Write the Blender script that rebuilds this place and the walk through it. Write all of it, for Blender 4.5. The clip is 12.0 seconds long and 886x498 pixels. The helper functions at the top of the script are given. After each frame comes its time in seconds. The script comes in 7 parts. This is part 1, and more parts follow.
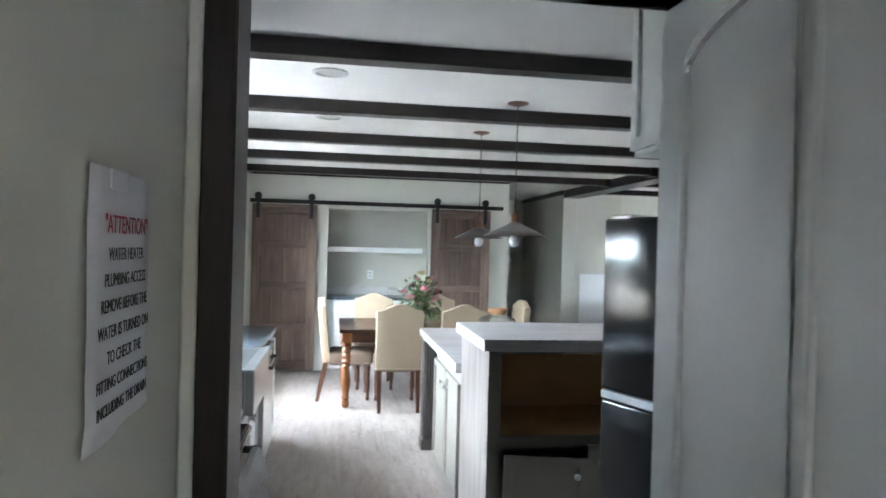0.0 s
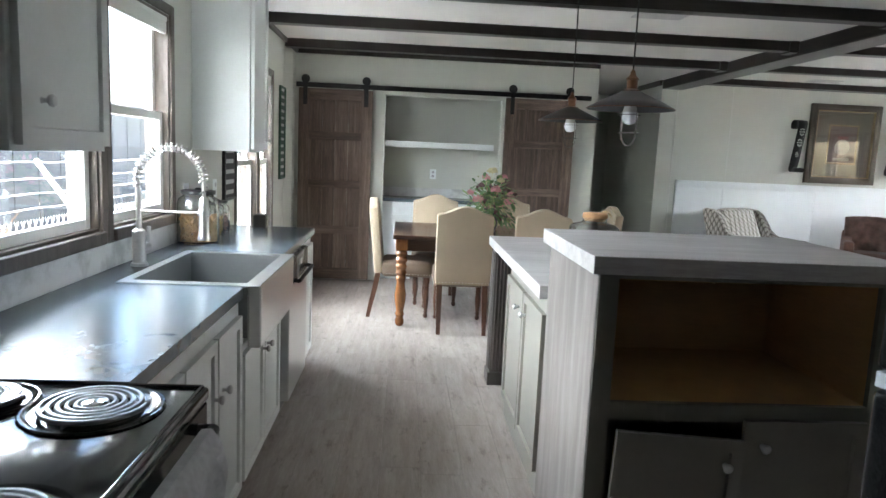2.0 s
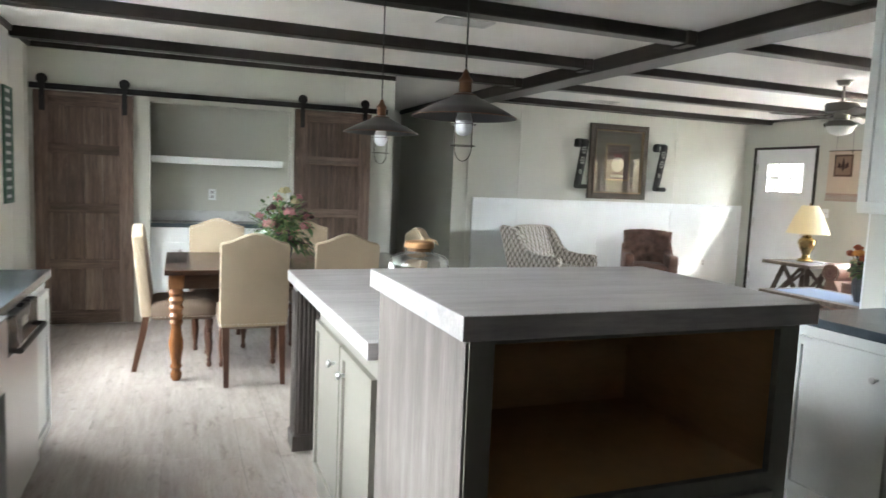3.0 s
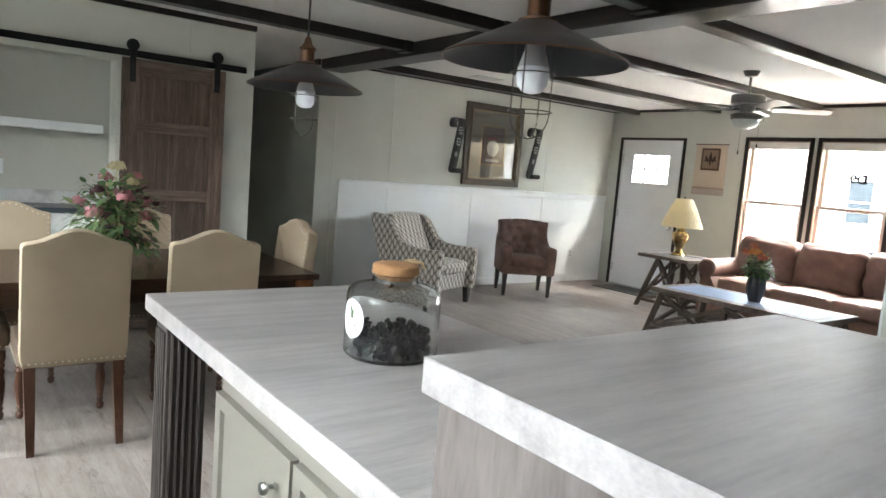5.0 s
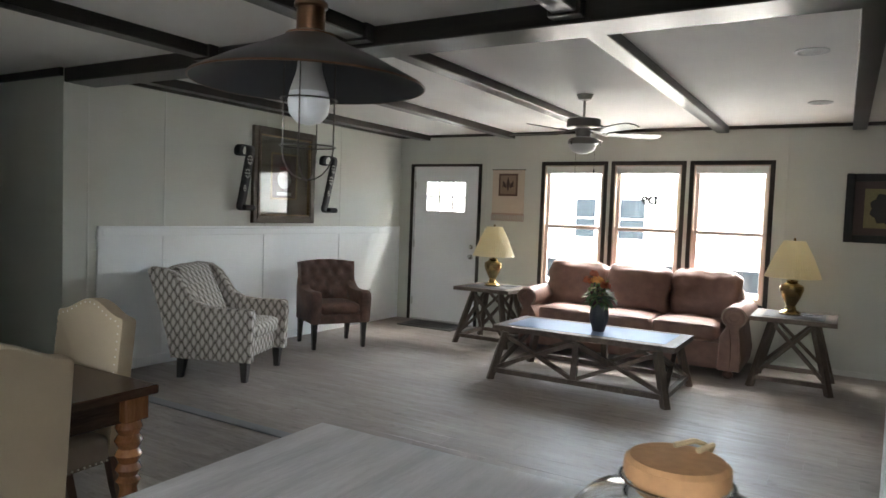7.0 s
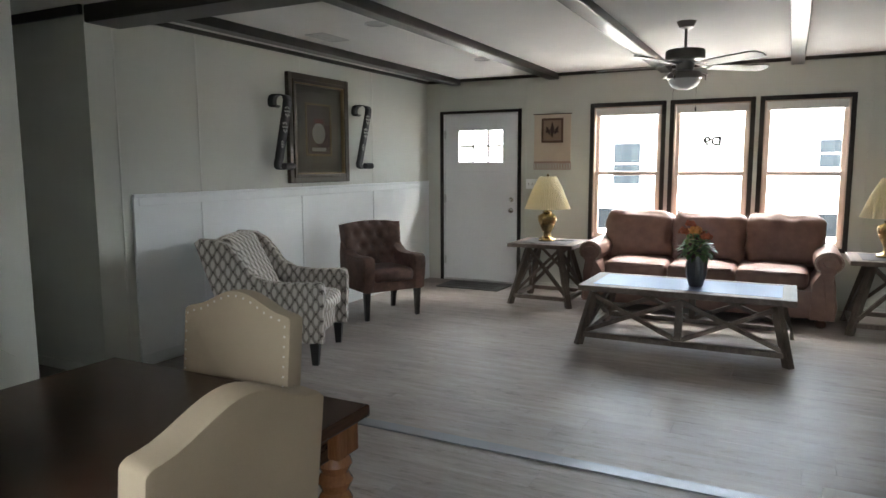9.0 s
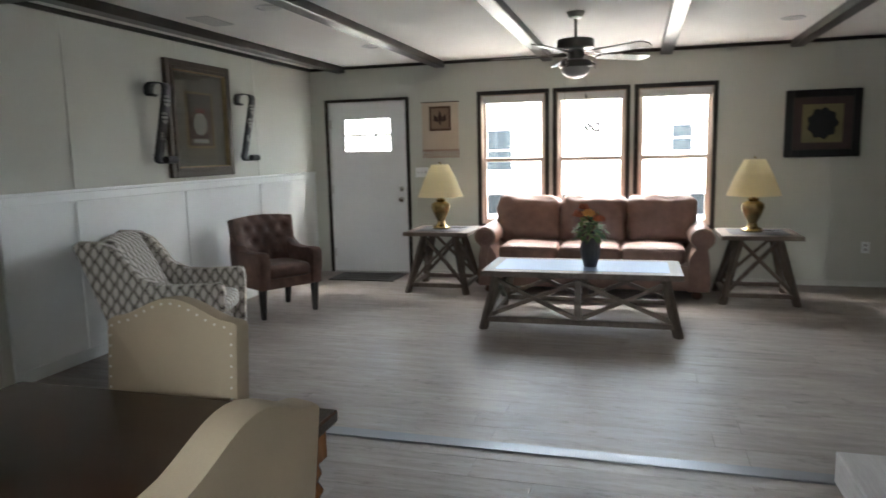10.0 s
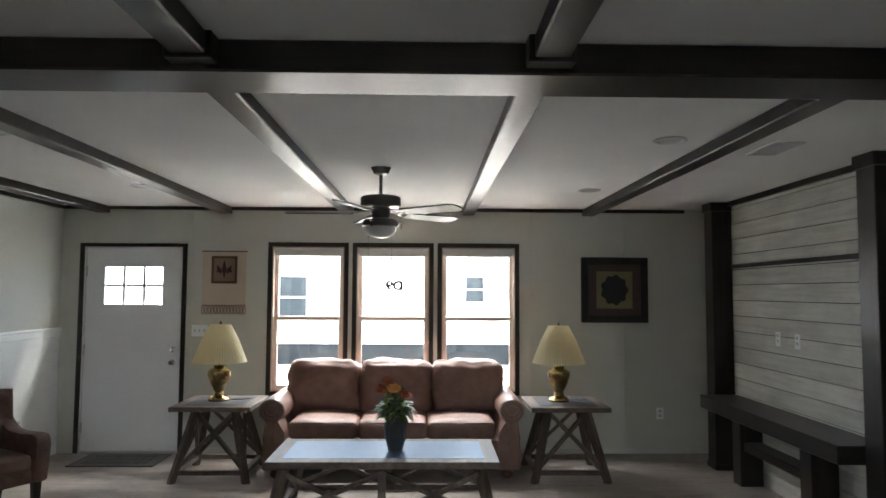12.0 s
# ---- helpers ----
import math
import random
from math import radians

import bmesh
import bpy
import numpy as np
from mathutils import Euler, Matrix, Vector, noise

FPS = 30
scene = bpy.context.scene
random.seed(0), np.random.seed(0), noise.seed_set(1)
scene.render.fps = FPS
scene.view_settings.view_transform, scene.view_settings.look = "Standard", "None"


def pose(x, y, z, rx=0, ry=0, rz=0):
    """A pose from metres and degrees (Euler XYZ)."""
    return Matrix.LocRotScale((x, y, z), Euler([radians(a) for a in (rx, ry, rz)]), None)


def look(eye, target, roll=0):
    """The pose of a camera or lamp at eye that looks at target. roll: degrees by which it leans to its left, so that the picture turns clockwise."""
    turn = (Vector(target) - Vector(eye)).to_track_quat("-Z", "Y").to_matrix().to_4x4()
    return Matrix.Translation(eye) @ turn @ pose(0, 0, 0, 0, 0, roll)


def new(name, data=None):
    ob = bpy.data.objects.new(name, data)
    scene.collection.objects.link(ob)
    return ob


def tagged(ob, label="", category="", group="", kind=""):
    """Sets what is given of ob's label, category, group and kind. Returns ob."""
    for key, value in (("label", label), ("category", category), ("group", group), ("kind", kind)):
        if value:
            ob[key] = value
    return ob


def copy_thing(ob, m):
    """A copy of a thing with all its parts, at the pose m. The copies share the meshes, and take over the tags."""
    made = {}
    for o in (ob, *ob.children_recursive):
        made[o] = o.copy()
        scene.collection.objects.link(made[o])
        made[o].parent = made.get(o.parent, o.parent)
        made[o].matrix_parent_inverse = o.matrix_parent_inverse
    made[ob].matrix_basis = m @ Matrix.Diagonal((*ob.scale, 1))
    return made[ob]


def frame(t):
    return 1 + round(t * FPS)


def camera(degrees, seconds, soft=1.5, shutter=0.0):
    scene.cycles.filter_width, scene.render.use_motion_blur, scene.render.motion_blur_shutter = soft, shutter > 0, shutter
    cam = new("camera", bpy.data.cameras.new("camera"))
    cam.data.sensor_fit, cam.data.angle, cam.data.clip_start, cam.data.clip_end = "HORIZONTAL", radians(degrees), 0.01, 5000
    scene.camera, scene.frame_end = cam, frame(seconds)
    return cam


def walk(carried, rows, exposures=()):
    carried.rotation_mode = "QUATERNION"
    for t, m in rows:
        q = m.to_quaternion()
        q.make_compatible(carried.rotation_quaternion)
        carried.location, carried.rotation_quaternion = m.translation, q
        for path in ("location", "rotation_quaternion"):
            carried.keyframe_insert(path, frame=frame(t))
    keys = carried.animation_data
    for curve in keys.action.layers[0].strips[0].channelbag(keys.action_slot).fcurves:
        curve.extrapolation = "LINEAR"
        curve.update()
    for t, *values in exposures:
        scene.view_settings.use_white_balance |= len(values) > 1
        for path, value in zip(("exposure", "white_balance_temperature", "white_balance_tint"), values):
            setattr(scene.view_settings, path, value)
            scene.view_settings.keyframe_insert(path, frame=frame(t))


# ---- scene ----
cam = camera(66.3, 12.0, shutter=0.25)
PATH = [
    (0, (0.207, 0.095, 1.578), (0.516, 2.071, 1.576), 1.5),
    (0.5, (0.25, 0.357, 1.554), (0.372, 2.351, 1.459), -0.2),
    (1, (0.219, 0.649, 1.507), (0.482, 2.621, 1.309), -0.5),
    (1.5, (0.251, 0.944, 1.444), (0.506, 2.898, 1.106), 1.7),
    (2, (0.325, 1.218, 1.436), (0.446, 3.195, 1.16), 2.6),
    (2.5, (0.347, 1.522, 1.426), (0.63, 3.483, 1.159), 0.9),
    (3, (0.343, 1.894, 1.438), (1.068, 3.747, 1.238), 2.4),
    (3.2, (0.373, 2.028, 1.428), (1.174, 3.851, 1.243), 3.1),
    (4.8, (0.343, 3.0, 1.453), (1.508, 4.61, 1.227), 4.4),
    (5, (0.324, 3.116, 1.433), (1.511, 4.709, 1.203), 4.6),
    (5.5, (0.349, 3.484, 1.459), (1.657, 4.993, 1.341), 2.5),
    (6, (0.364, 3.85, 1.47), (1.879, 5.155, 1.441), 4.4),
    (6.5, (0.365, 4.206, 1.478), (2.048, 5.283, 1.385), 2.8),
    (6.7, (0.394, 4.316, 1.473), (2.089, 5.374, 1.38), 2.4),
    (8.3, (0.539, 5.301, 1.43), (2.371, 6.062, 1.177), 2.2),
    (8.5, (0.507, 5.442, 1.416), (2.304, 6.28, 1.154), 1.8),
    (9, (0.536, 5.661, 1.449), (2.304, 6.564, 1.203), -0.2),
    (9.5, (0.529, 5.801, 1.442), (2.352, 6.586, 1.201), 2.9),
    (10, (0.496, 5.928, 1.455), (2.398, 6.476, 1.172), -1.3),
    (10.5, (0.553, 6.013, 1.467), (2.532, 6.088, 1.188), 3.0),
    (11, (0.8, 6.039, 1.504), (2.799, 5.972, 1.462), 3.4),
    (11.5, (1.003, 6.062, 1.568), (2.998, 5.94, 1.654), 1.4),
    (12, (1.238, 6.063, 1.624), (3.234, 6.022, 1.751), 0.3),
]
EXPOSURES = [(0.0, 4.5, 5900, 10), (0.5, 4.52, 6100, 10), (1.0, 4.5, 6200, 10), (1.6, 4.1, 6200, 10), (2.2, 3.88, 6350, 10), (3.2, 4.0, 6600, 10), (5.0, 3.55, 6650, 10), (6.5, 3.05, 6600, 10), (8.5, 2.82, 6550, 10), (10.5, 2.88, 6550, 10), (11.0, 2.53, 6650, 10), (12.0, 2.4, 6450, 10)]
walk(cam, [(t, look(eye, target, roll)) for t, eye, target, roll in PATH], EXPOSURES)

# ---- light: bright overcast daylight through the windows, helped by added outdoor lamps ----
world = bpy.data.worlds.new("sky")
scene.world = world
world.use_nodes = True
wn = world.node_tree
sky = wn.nodes.new("ShaderNodeTexSky")
sky.sky_type = "NISHITA"
sky.sun_disc = False
sky.sun_elevation, sky.sun_rotation = radians(48), radians(183)
sky.air_density, sky.dust_density, sky.ozone_density = 1.0, 4.0, 1.0
wn.links.new(sky.outputs[0], wn.nodes["Background"].inputs[0])
wn.nodes["Background"].inputs[1].default_value = 0.15
sun = new("sun", bpy.data.lights.new("sun", "SUN"))
sun.data.energy, sun.data.angle, sun.data.color = 4.5, radians(12), (1.0, 0.96, 0.9)
sun.matrix_world = look((-1.2, -22, 24), (0, 0, 0))


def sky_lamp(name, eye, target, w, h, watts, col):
    """An added area lamp outdoors that stands in for part of the sky's light."""
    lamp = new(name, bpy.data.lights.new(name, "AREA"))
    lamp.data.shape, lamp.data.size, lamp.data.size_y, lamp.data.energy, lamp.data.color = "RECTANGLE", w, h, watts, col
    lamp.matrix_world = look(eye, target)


sky_lamp("added_skylight_east", (12.3, 6.4, 3.7), (8.2, 6.4, 1.4), 11.0, 3.0, 290, (0.80, 0.90, 1.0))
# added lamp over the lot: brightens gravel and the house opposite, for bounced light
sky_lamp("added_yard_fill_east", (11.5, 6.4, 6.2), (16.0, 6.4, 0.0), 16.0, 3.0, 2600, (1.0, 0.98, 0.95))
sky_lamp("added_skylight_west", (-4.4, 5.3, 3.6), (-0.9, 5.3, 1.4), 9.0, 3.0, 270, (0.88, 0.95, 1.0))

# ---- materials ----
MATS = {}


def nodes_of(name):
    m = bpy.data.materials.new(name)
    m.use_nodes = True
    nt = m.node_tree
    return m, nt, nt.nodes["Principled BSDF"]


def coords(nt, scale, kind="Object"):
    tc = nt.nodes.new("ShaderNodeTexCoord")
    mp = nt.nodes.new("ShaderNodeMapping")
    mp.inputs["Scale"].default_value = scale
    nt.links.new(tc.outputs[kind], mp.inputs[0])
    return mp.outputs[0]


def noise_at(nt, vec, scale, detail=4.0, rough=0.55):
    n = nt.nodes.new("ShaderNodeTexNoise")
    n.inputs["Scale"].default_value, n.inputs["Detail"].default_value, n.inputs["Roughness"].default_value = scale, detail, rough
    nt.links.new(vec, n.inputs["Vector"])
    return n.outputs["Fac"]


def ramp(nt, fac, stops):
    r = nt.nodes.new("ShaderNodeValToRGB")
    el = r.color_ramp.elements
    while len(el) < len(stops):
        el.new(0.5)
    for e, (p, c) in zip(el, stops):
        e.position, e.color = p, (*c, 1)
    nt.links.new(fac, r.inputs[0])
    return r.outputs[0]


def mixed(nt, a, b, fac, mode="MIX"):
    n = nt.nodes.new("ShaderNodeMix")
    n.data_type, n.blend_type = "RGBA", mode
    for sock, v in ((n.inputs[0], fac), (n.inputs[6], a), (n.inputs[7], b)):
        if isinstance(v, (int, float)):
            sock.default_value = v
        elif isinstance(v, tuple):
            sock.default_value = (*v, 1)
        else:
            nt.links.new(v, sock)
    return n.outputs[2]


def bumped(nt, bsdf, fac, strength, distance):
    b = nt.nodes.new("ShaderNodeBump")
    b.inputs["Strength"].default_value, b.inputs["Distance"].default_value = strength, distance
    nt.links.new(fac, b.inputs["Height"])
    nt.links.new(b.outputs[0], bsdf.inputs["Normal"])


def plain(name, col, rough=0.5, metal=0.0, vary=0.12, grain=60.0, bump=0.15, dist=0.001, scale=(1, 1, 1), broad=2.5, spec=0.5, coat=0.0):
    """A surface with broad and fine variation of tone and a fine relief."""
    if name in MATS:
        return MATS[name]
    m, nt, b = nodes_of(name)
    v = coords(nt, scale)
    fine, wide = noise_at(nt, v, grain), noise_at(nt, v, broad, 3.0)
    dark, light = tuple(c * (1 - vary) for c in col), tuple(min(1, c * (1 + vary)) for c in col)
    c = mixed(nt, ramp(nt, wide, [(0.3, dark), (0.7, light)]), ramp(nt, fine, [(0.25, dark), (0.75, light)]), 0.45)
    nt.links.new(c, b.inputs["Base Color"])
    r = nt.nodes.new("ShaderNodeMapRange")
    r.inputs[3].default_value, r.inputs[4].default_value = max(0.02, rough * 0.8), min(1, rough * 1.2)
    nt.links.new(wide, r.inputs[0])
    nt.links.new(r.outputs[0], b.inputs["Roughness"])
    b.inputs["Metallic"].default_value, b.inputs["Specular IOR Level"].default_value = metal, spec
    b.inputs["Coat Weight"].default_value = coat
    if bump:
        bumped(nt, b, fine, bump, dist)
    MATS[name] = m
    return m


def wood(name, dark, mid, light, axis="x", rough=0.5, stretch=14.0, scale=5.0, bump=0.3, per=0.25, knots=True, dist=0.0015, spec=0.4):
    """Grain drawn out along one axis, with broad bands, fine pores and a tone that differs from piece to piece."""
    if name in MATS:
        return MATS[name]
    m, nt, b = nodes_of(name)
    k = {"x": (1, stretch, stretch), "y": (stretch, 1, stretch), "z": (stretch, stretch, 1)}[axis]
    info = nt.nodes.new("ShaderNodeObjectInfo")
    tc = nt.nodes.new("ShaderNodeTexCoord")
    add = nt.nodes.new("ShaderNodeVectorMath")
    add.operation = "MULTIPLY_ADD"
    add.inputs[1].default_value = (1, 1, 1)
    sc = nt.nodes.new("ShaderNodeVectorMath")
    sc.operation = "SCALE"
    sc.inputs[0].default_value = (3.7, 5.1, 4.3)
    nt.links.new(info.outputs["Random"], sc.inputs["Scale"])
    nt.links.new(tc.outputs["Object"], add.inputs[0])
    nt.links.new(sc.outputs[0], add.inputs[2])
    mp = nt.nodes.new("ShaderNodeMapping")
    mp.inputs["Scale"].default_value = k
    nt.links.new(add.outputs[0], mp.inputs[0])
    v = mp.outputs[0]
    band, pore, wide = noise_at(nt, v, scale * 0.35, 5.0, 0.6), noise_at(nt, v, scale * 3, 6.0, 0.7), noise_at(nt, add.outputs[0], 2.2, 3.0)
    c = ramp(nt, band, [(0.28, dark), (0.5, mid), (0.75, light)])
    c = mixed(nt, c, ramp(nt, pore, [(0.3, dark), (0.62, light)]), 0.35)
    c = mixed(nt, c, ramp(nt, wide, [(0.3, (0.72, 0.72, 0.72)), (0.7, (1.15, 1.15, 1.15))]), 0.6, "MULTIPLY")
    tone = nt.nodes.new("ShaderNodeMapRange")
    tone.inputs[3].default_value, tone.inputs[4].default_value = 1 - per, 1 + per * 0.6
    nt.links.new(info.outputs["Random"], tone.inputs[0])
    hs = nt.nodes.new("ShaderNodeHueSaturation")
    nt.links.new(tone.outputs[0], hs.inputs["Value"])
    nt.links.new(c, hs.inputs["Color"])
    nt.links.new(hs.outputs[0], b.inputs["Base Color"])
    r = nt.nodes.new("ShaderNodeMapRange")
    r.inputs[3].default_value, r.inputs[4].default_value = rough * 0.75, min(1, rough * 1.25)
    nt.links.new(pore, r.inputs[0])
    nt.links.new(r.outputs[0], b.inputs["Roughness"])
    b.inputs["Specular IOR Level"].default_value = spec
    bumped(nt, b, pore, bump, dist)
    MATS[name] = m
    return m


WALL = plain("painted_panel_wall", (0.55, 0.558, 0.50), 0.6, vary=0.05, grain=180, bump=0.06, broad=1.3)
WALL_LIGHT = plain("pale_wall_strip", (0.60, 0.605, 0.555), 0.55, vary=0.05, grain=120, bump=0.06)
WHITE = plain("white_satin_paint", (0.80, 0.83, 0.83), 0.4, vary=0.04, grain=90, bump=0.05)
CABINET = plain("white_cabinet_paint", (0.70, 0.72, 0.70), 0.35, vary=0.05, grain=70, bump=0.05)
GREYCAB = plain("taupe_cabinet_paint", (0.20, 0.188, 0.16), 0.4, vary=0.08, grain=70, bump=0.06)
CEIL = plain("stippled_ceiling", (0.72, 0.71, 0.69), 0.9, vary=0.05, grain=260, bump=0.5, dist=0.002)
BEAM_X = wood("dark_beam_x", (0.006, 0.0045, 0.004), (0.0145, 0.0108, 0.009), (0.040, 0.031, 0.026), "x", 0.32, bump=0.35, spec=0.42)
BEAM_Y = wood("dark_beam_y", (0.006, 0.0045, 0.004), (0.0145, 0.0108, 0.009), (0.040, 0.031, 0.026), "y", 0.32, bump=0.35, spec=0.42)
BEAM_Z = wood("dark_trim_z", (0.006, 0.0045, 0.004), (0.0145, 0.0108, 0.009), (0.040, 0.031, 0.026), "z", 0.34, bump=0.35, spec=0.38)
BARN = wood("barn_door_wood", (0.016, 0.010, 0.007), (0.092, 0.060, 0.046), (0.28, 0.20, 0.155), "z", 0.7, stretch=16, bump=0.5)
BARN_X = wood("barn_door_rail_wood", (0.016, 0.010, 0.007), (0.092, 0.060, 0.046), (0.28, 0.20, 0.155), "x", 0.7, stretch=16, bump=0.5)
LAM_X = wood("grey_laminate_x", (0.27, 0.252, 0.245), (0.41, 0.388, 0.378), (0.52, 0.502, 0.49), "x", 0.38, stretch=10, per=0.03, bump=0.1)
# darker and browner than the laminate of the island tops
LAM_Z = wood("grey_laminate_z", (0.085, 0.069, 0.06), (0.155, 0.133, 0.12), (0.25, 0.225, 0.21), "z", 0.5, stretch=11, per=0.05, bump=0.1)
FLUTE = wood("grey_stained_post", (0.028, 0.022, 0.018), (0.058, 0.048, 0.042), (0.11, 0.094, 0.083), "z", 0.5, stretch=16)


def weathered_floor():
    """Vinyl planks printed with weathered grey-brown wood: drawn-out grain, worn dark flecks, broad cloudy patches, and a tone and a print of its own for each plank."""
    m, nt, b = nodes_of("weathered_vinyl_floor")
    info = nt.nodes.new("ShaderNodeObjectInfo")
    shift = nt.nodes.new("ShaderNodeVectorMath")
    shift.operation = "SCALE"
    shift.inputs[0].default_value = (17.3, 23.9, 5.1)
    nt.links.new(info.outputs["Random"], shift.inputs["Scale"])

    def print_at(scale):
        add = nt.nodes.new("ShaderNodeVectorMath")
        add.operation = "ADD"
        nt.links.new(coords(nt, scale), add.inputs[0])
        nt.links.new(shift.outputs[0], add.inputs[1])
        return add.outputs[0]
    grain_v, fleck_v = print_at((9, 1.1, 1)), print_at((3.2, 1.0, 1))
    geo = nt.nodes.new("ShaderNodeNewGeometry")
    cloud_v = nt.nodes.new("ShaderNodeMapping")
    cloud_v.inputs["Scale"].default_value = (1.3, 0.7, 1)
    nt.links.new(geo.outputs["Position"], cloud_v.inputs[0])
    grain, pore = noise_at(nt, grain_v, 2.4, 6.0, 0.65), noise_at(nt, grain_v, 14, 5.0, 0.7)
    fleck, cloud = noise_at(nt, fleck_v, 5.5, 8.0, 0.72), noise_at(nt, cloud_v.outputs[0], 1.6, 3.0)
    c = ramp(nt, grain, [(0.30, (0.215, 0.180, 0.155)), (0.52, (0.300, 0.260, 0.230)), (0.75, (0.385, 0.350, 0.32))])
    c = mixed(nt, c, ramp(nt, pore, [(0.3, (0.20, 0.170, 0.15)), (0.65, (0.37, 0.335, 0.305))]), 0.3)
    c = mixed(nt, c, ramp(nt, fleck, [(0.30, (0.45, 0.42, 0.40)), (0.44, (1, 1, 1)), (1.0, (1.05, 1.05, 1.05))]), 0.85, "MULTIPLY")
    c = mixed(nt, c, ramp(nt, cloud, [(0.3, (0.84, 0.83, 0.82)), (0.7, (1.12, 1.13, 1.14))]), 0.8, "MULTIPLY")
    tone = nt.nodes.new("ShaderNodeMapRange")
    tone.inputs[3].default_value, tone.inputs[4].default_value = 0.94, 1.06
    nt.links.new(info.outputs["Random"], tone.inputs[0])
    hs = nt.nodes.new("ShaderNodeHueSaturation")
    nt.links.new(tone.outputs[0], hs.inputs["Value"])
    nt.links.new(c, hs.inputs["Color"])
    nt.links.new(hs.outputs[0], b.inputs["Base Color"])
    r = nt.nodes.new("ShaderNodeMapRange")
    r.inputs[3].default_value, r.inputs[4].default_value = 0.36, 0.58
    nt.links.new(fleck, r.inputs[0])
    nt.links.new(r.outputs[0], b.inputs["Roughness"])
    b.inputs["Specular IOR Level"].default_value = 0.28
    bumped(nt, b, pore, 0.15, 0.001)
    return m


FLOOR = weathered_floor()
SHIP = wood("whitewashed_shiplap", (0.36, 0.36, 0.31), (0.52, 0.52, 0.46), (0.66, 0.66, 0.60), "x", 0.6, stretch=14, per=0.10, bump=0.2)
FRIDGE = plain("pebbled_black_appliance", (0.010, 0.010, 0.011), 0.09, vary=0.15, grain=150, bump=0.4, dist=0.0007, spec=0.5, broad=6)
COUNTER = plain("slate_laminate", (0.066, 0.086, 0.104), 0.24, vary=0.28, grain=45, bump=0.12, broad=9, dist=0.0006)
BLACKMETAL = plain("black_iron", (0.02, 0.02, 0.021), 0.45, metal=0.6, vary=0.2, grain=90, bump=0.1)
BLACKGLOSS = plain("black_appliance", (0.010, 0.010, 0.011), 0.27, vary=0.15, grain=260, bump=0.6, dist=0.0012, spec=0.7)
BLACK = plain("black_plastic", (0.012, 0.012, 0.013), 0.4, vary=0.2, grain=120)
STEEL = plain("brushed_steel", (0.55, 0.55, 0.54), 0.3, metal=1.0, vary=0.06, grain=140, bump=0.05)
CHROME = plain("bright_chrome", (0.75, 0.75, 0.74), 0.12, metal=1.0, vary=0.03, bump=0.0)


def glass(name, tint=(1, 1, 1), rough=0.0):
    m, nt, b = nodes_of(name)
    b.inputs["Base Color"].default_value = (*tint, 1)
    b.inputs["Transmission Weight"].default_value, b.inputs["Roughness"].default_value, b.inputs["IOR"].default_value = 1.0, rough, 1.45
    return m


GLASS = glass("window_glass", (0.97, 0.99, 0.98))

# ---- mesh helpers ----


def part(name, bm, material, parent=None, label="", smooth=False):
    me = bpy.data.meshes.new(name)
    bm.normal_update()
    bm.to_mesh(me)
    bm.free()
    for m in material if isinstance(material, (list, tuple)) else [material]:
        me.materials.append(m)
    if smooth:
        for p in me.polygons:
            p.use_smooth = True
        me.set_sharp_from_angle(angle=radians(38))
    ob = new(name, me)
    if parent:
        ob.parent = parent
    if label:
        ob["label"] = label
    return ob


def box(bm, x0, x1, y0, y1, z0, z1, bevel=0.0, seg=1, mat=0, m=None):
    r = bmesh.ops.create_cube(bm, size=1.0)
    vs = r["verts"]
    for v in vs:
        v.co = Vector((x0 + (v.co.x + 0.5) * (x1 - x0), y0 + (v.co.y + 0.5) * (y1 - y0), z0 + (v.co.z + 0.5) * (z1 - z0)))
    if bevel:
        es = list({e for v in vs for e in v.link_edges})
        r = bmesh.ops.bevel(bm, geom=es, offset=bevel, segments=seg, profile=0.5, affect="EDGES")
        vs = list({v for f in r["faces"] for v in f.verts} | {v for v in vs if v.is_valid})
    fs = {f for v in vs for f in v.link_faces}
    for f in fs:
        f.material_index = mat
    if m is not None:
        bmesh.ops.transform(bm, matrix=m, verts=vs)
    return vs


def one(name, dims, material, parent=None, label="", bevel=0.0, seg=1, smooth=False, m=None):
    bm = bmesh.new()
    box(bm, *dims, bevel, seg, 0, m)
    return part(name, bm, material, parent, label, smooth)


def lathe(bm, profile, n=24, m=None, mat=0, cap=True):
    """Turns a profile of (radius, height) round z."""
    rings = []
    for r, z in profile:
        rings.append([bm.verts.new((r * math.cos(2 * math.pi * i / n), r * math.sin(2 * math.pi * i / n), z)) for i in range(n)])
    fs = []
    for a, b in zip(rings, rings[1:]):
        for i in range(n):
            fs.append(bm.faces.new((a[i], a[(i + 1) % n], b[(i + 1) % n], b[i])))
    if cap:
        fs.append(bm.faces.new(list(reversed(rings[0]))))
        fs.append(bm.faces.new(rings[-1]))
    for f in fs:
        f.material_index = mat
    vs = [v for ring in rings for v in ring]
    if m is not None:
        bmesh.ops.transform(bm, matrix=m, verts=vs)
    return vs


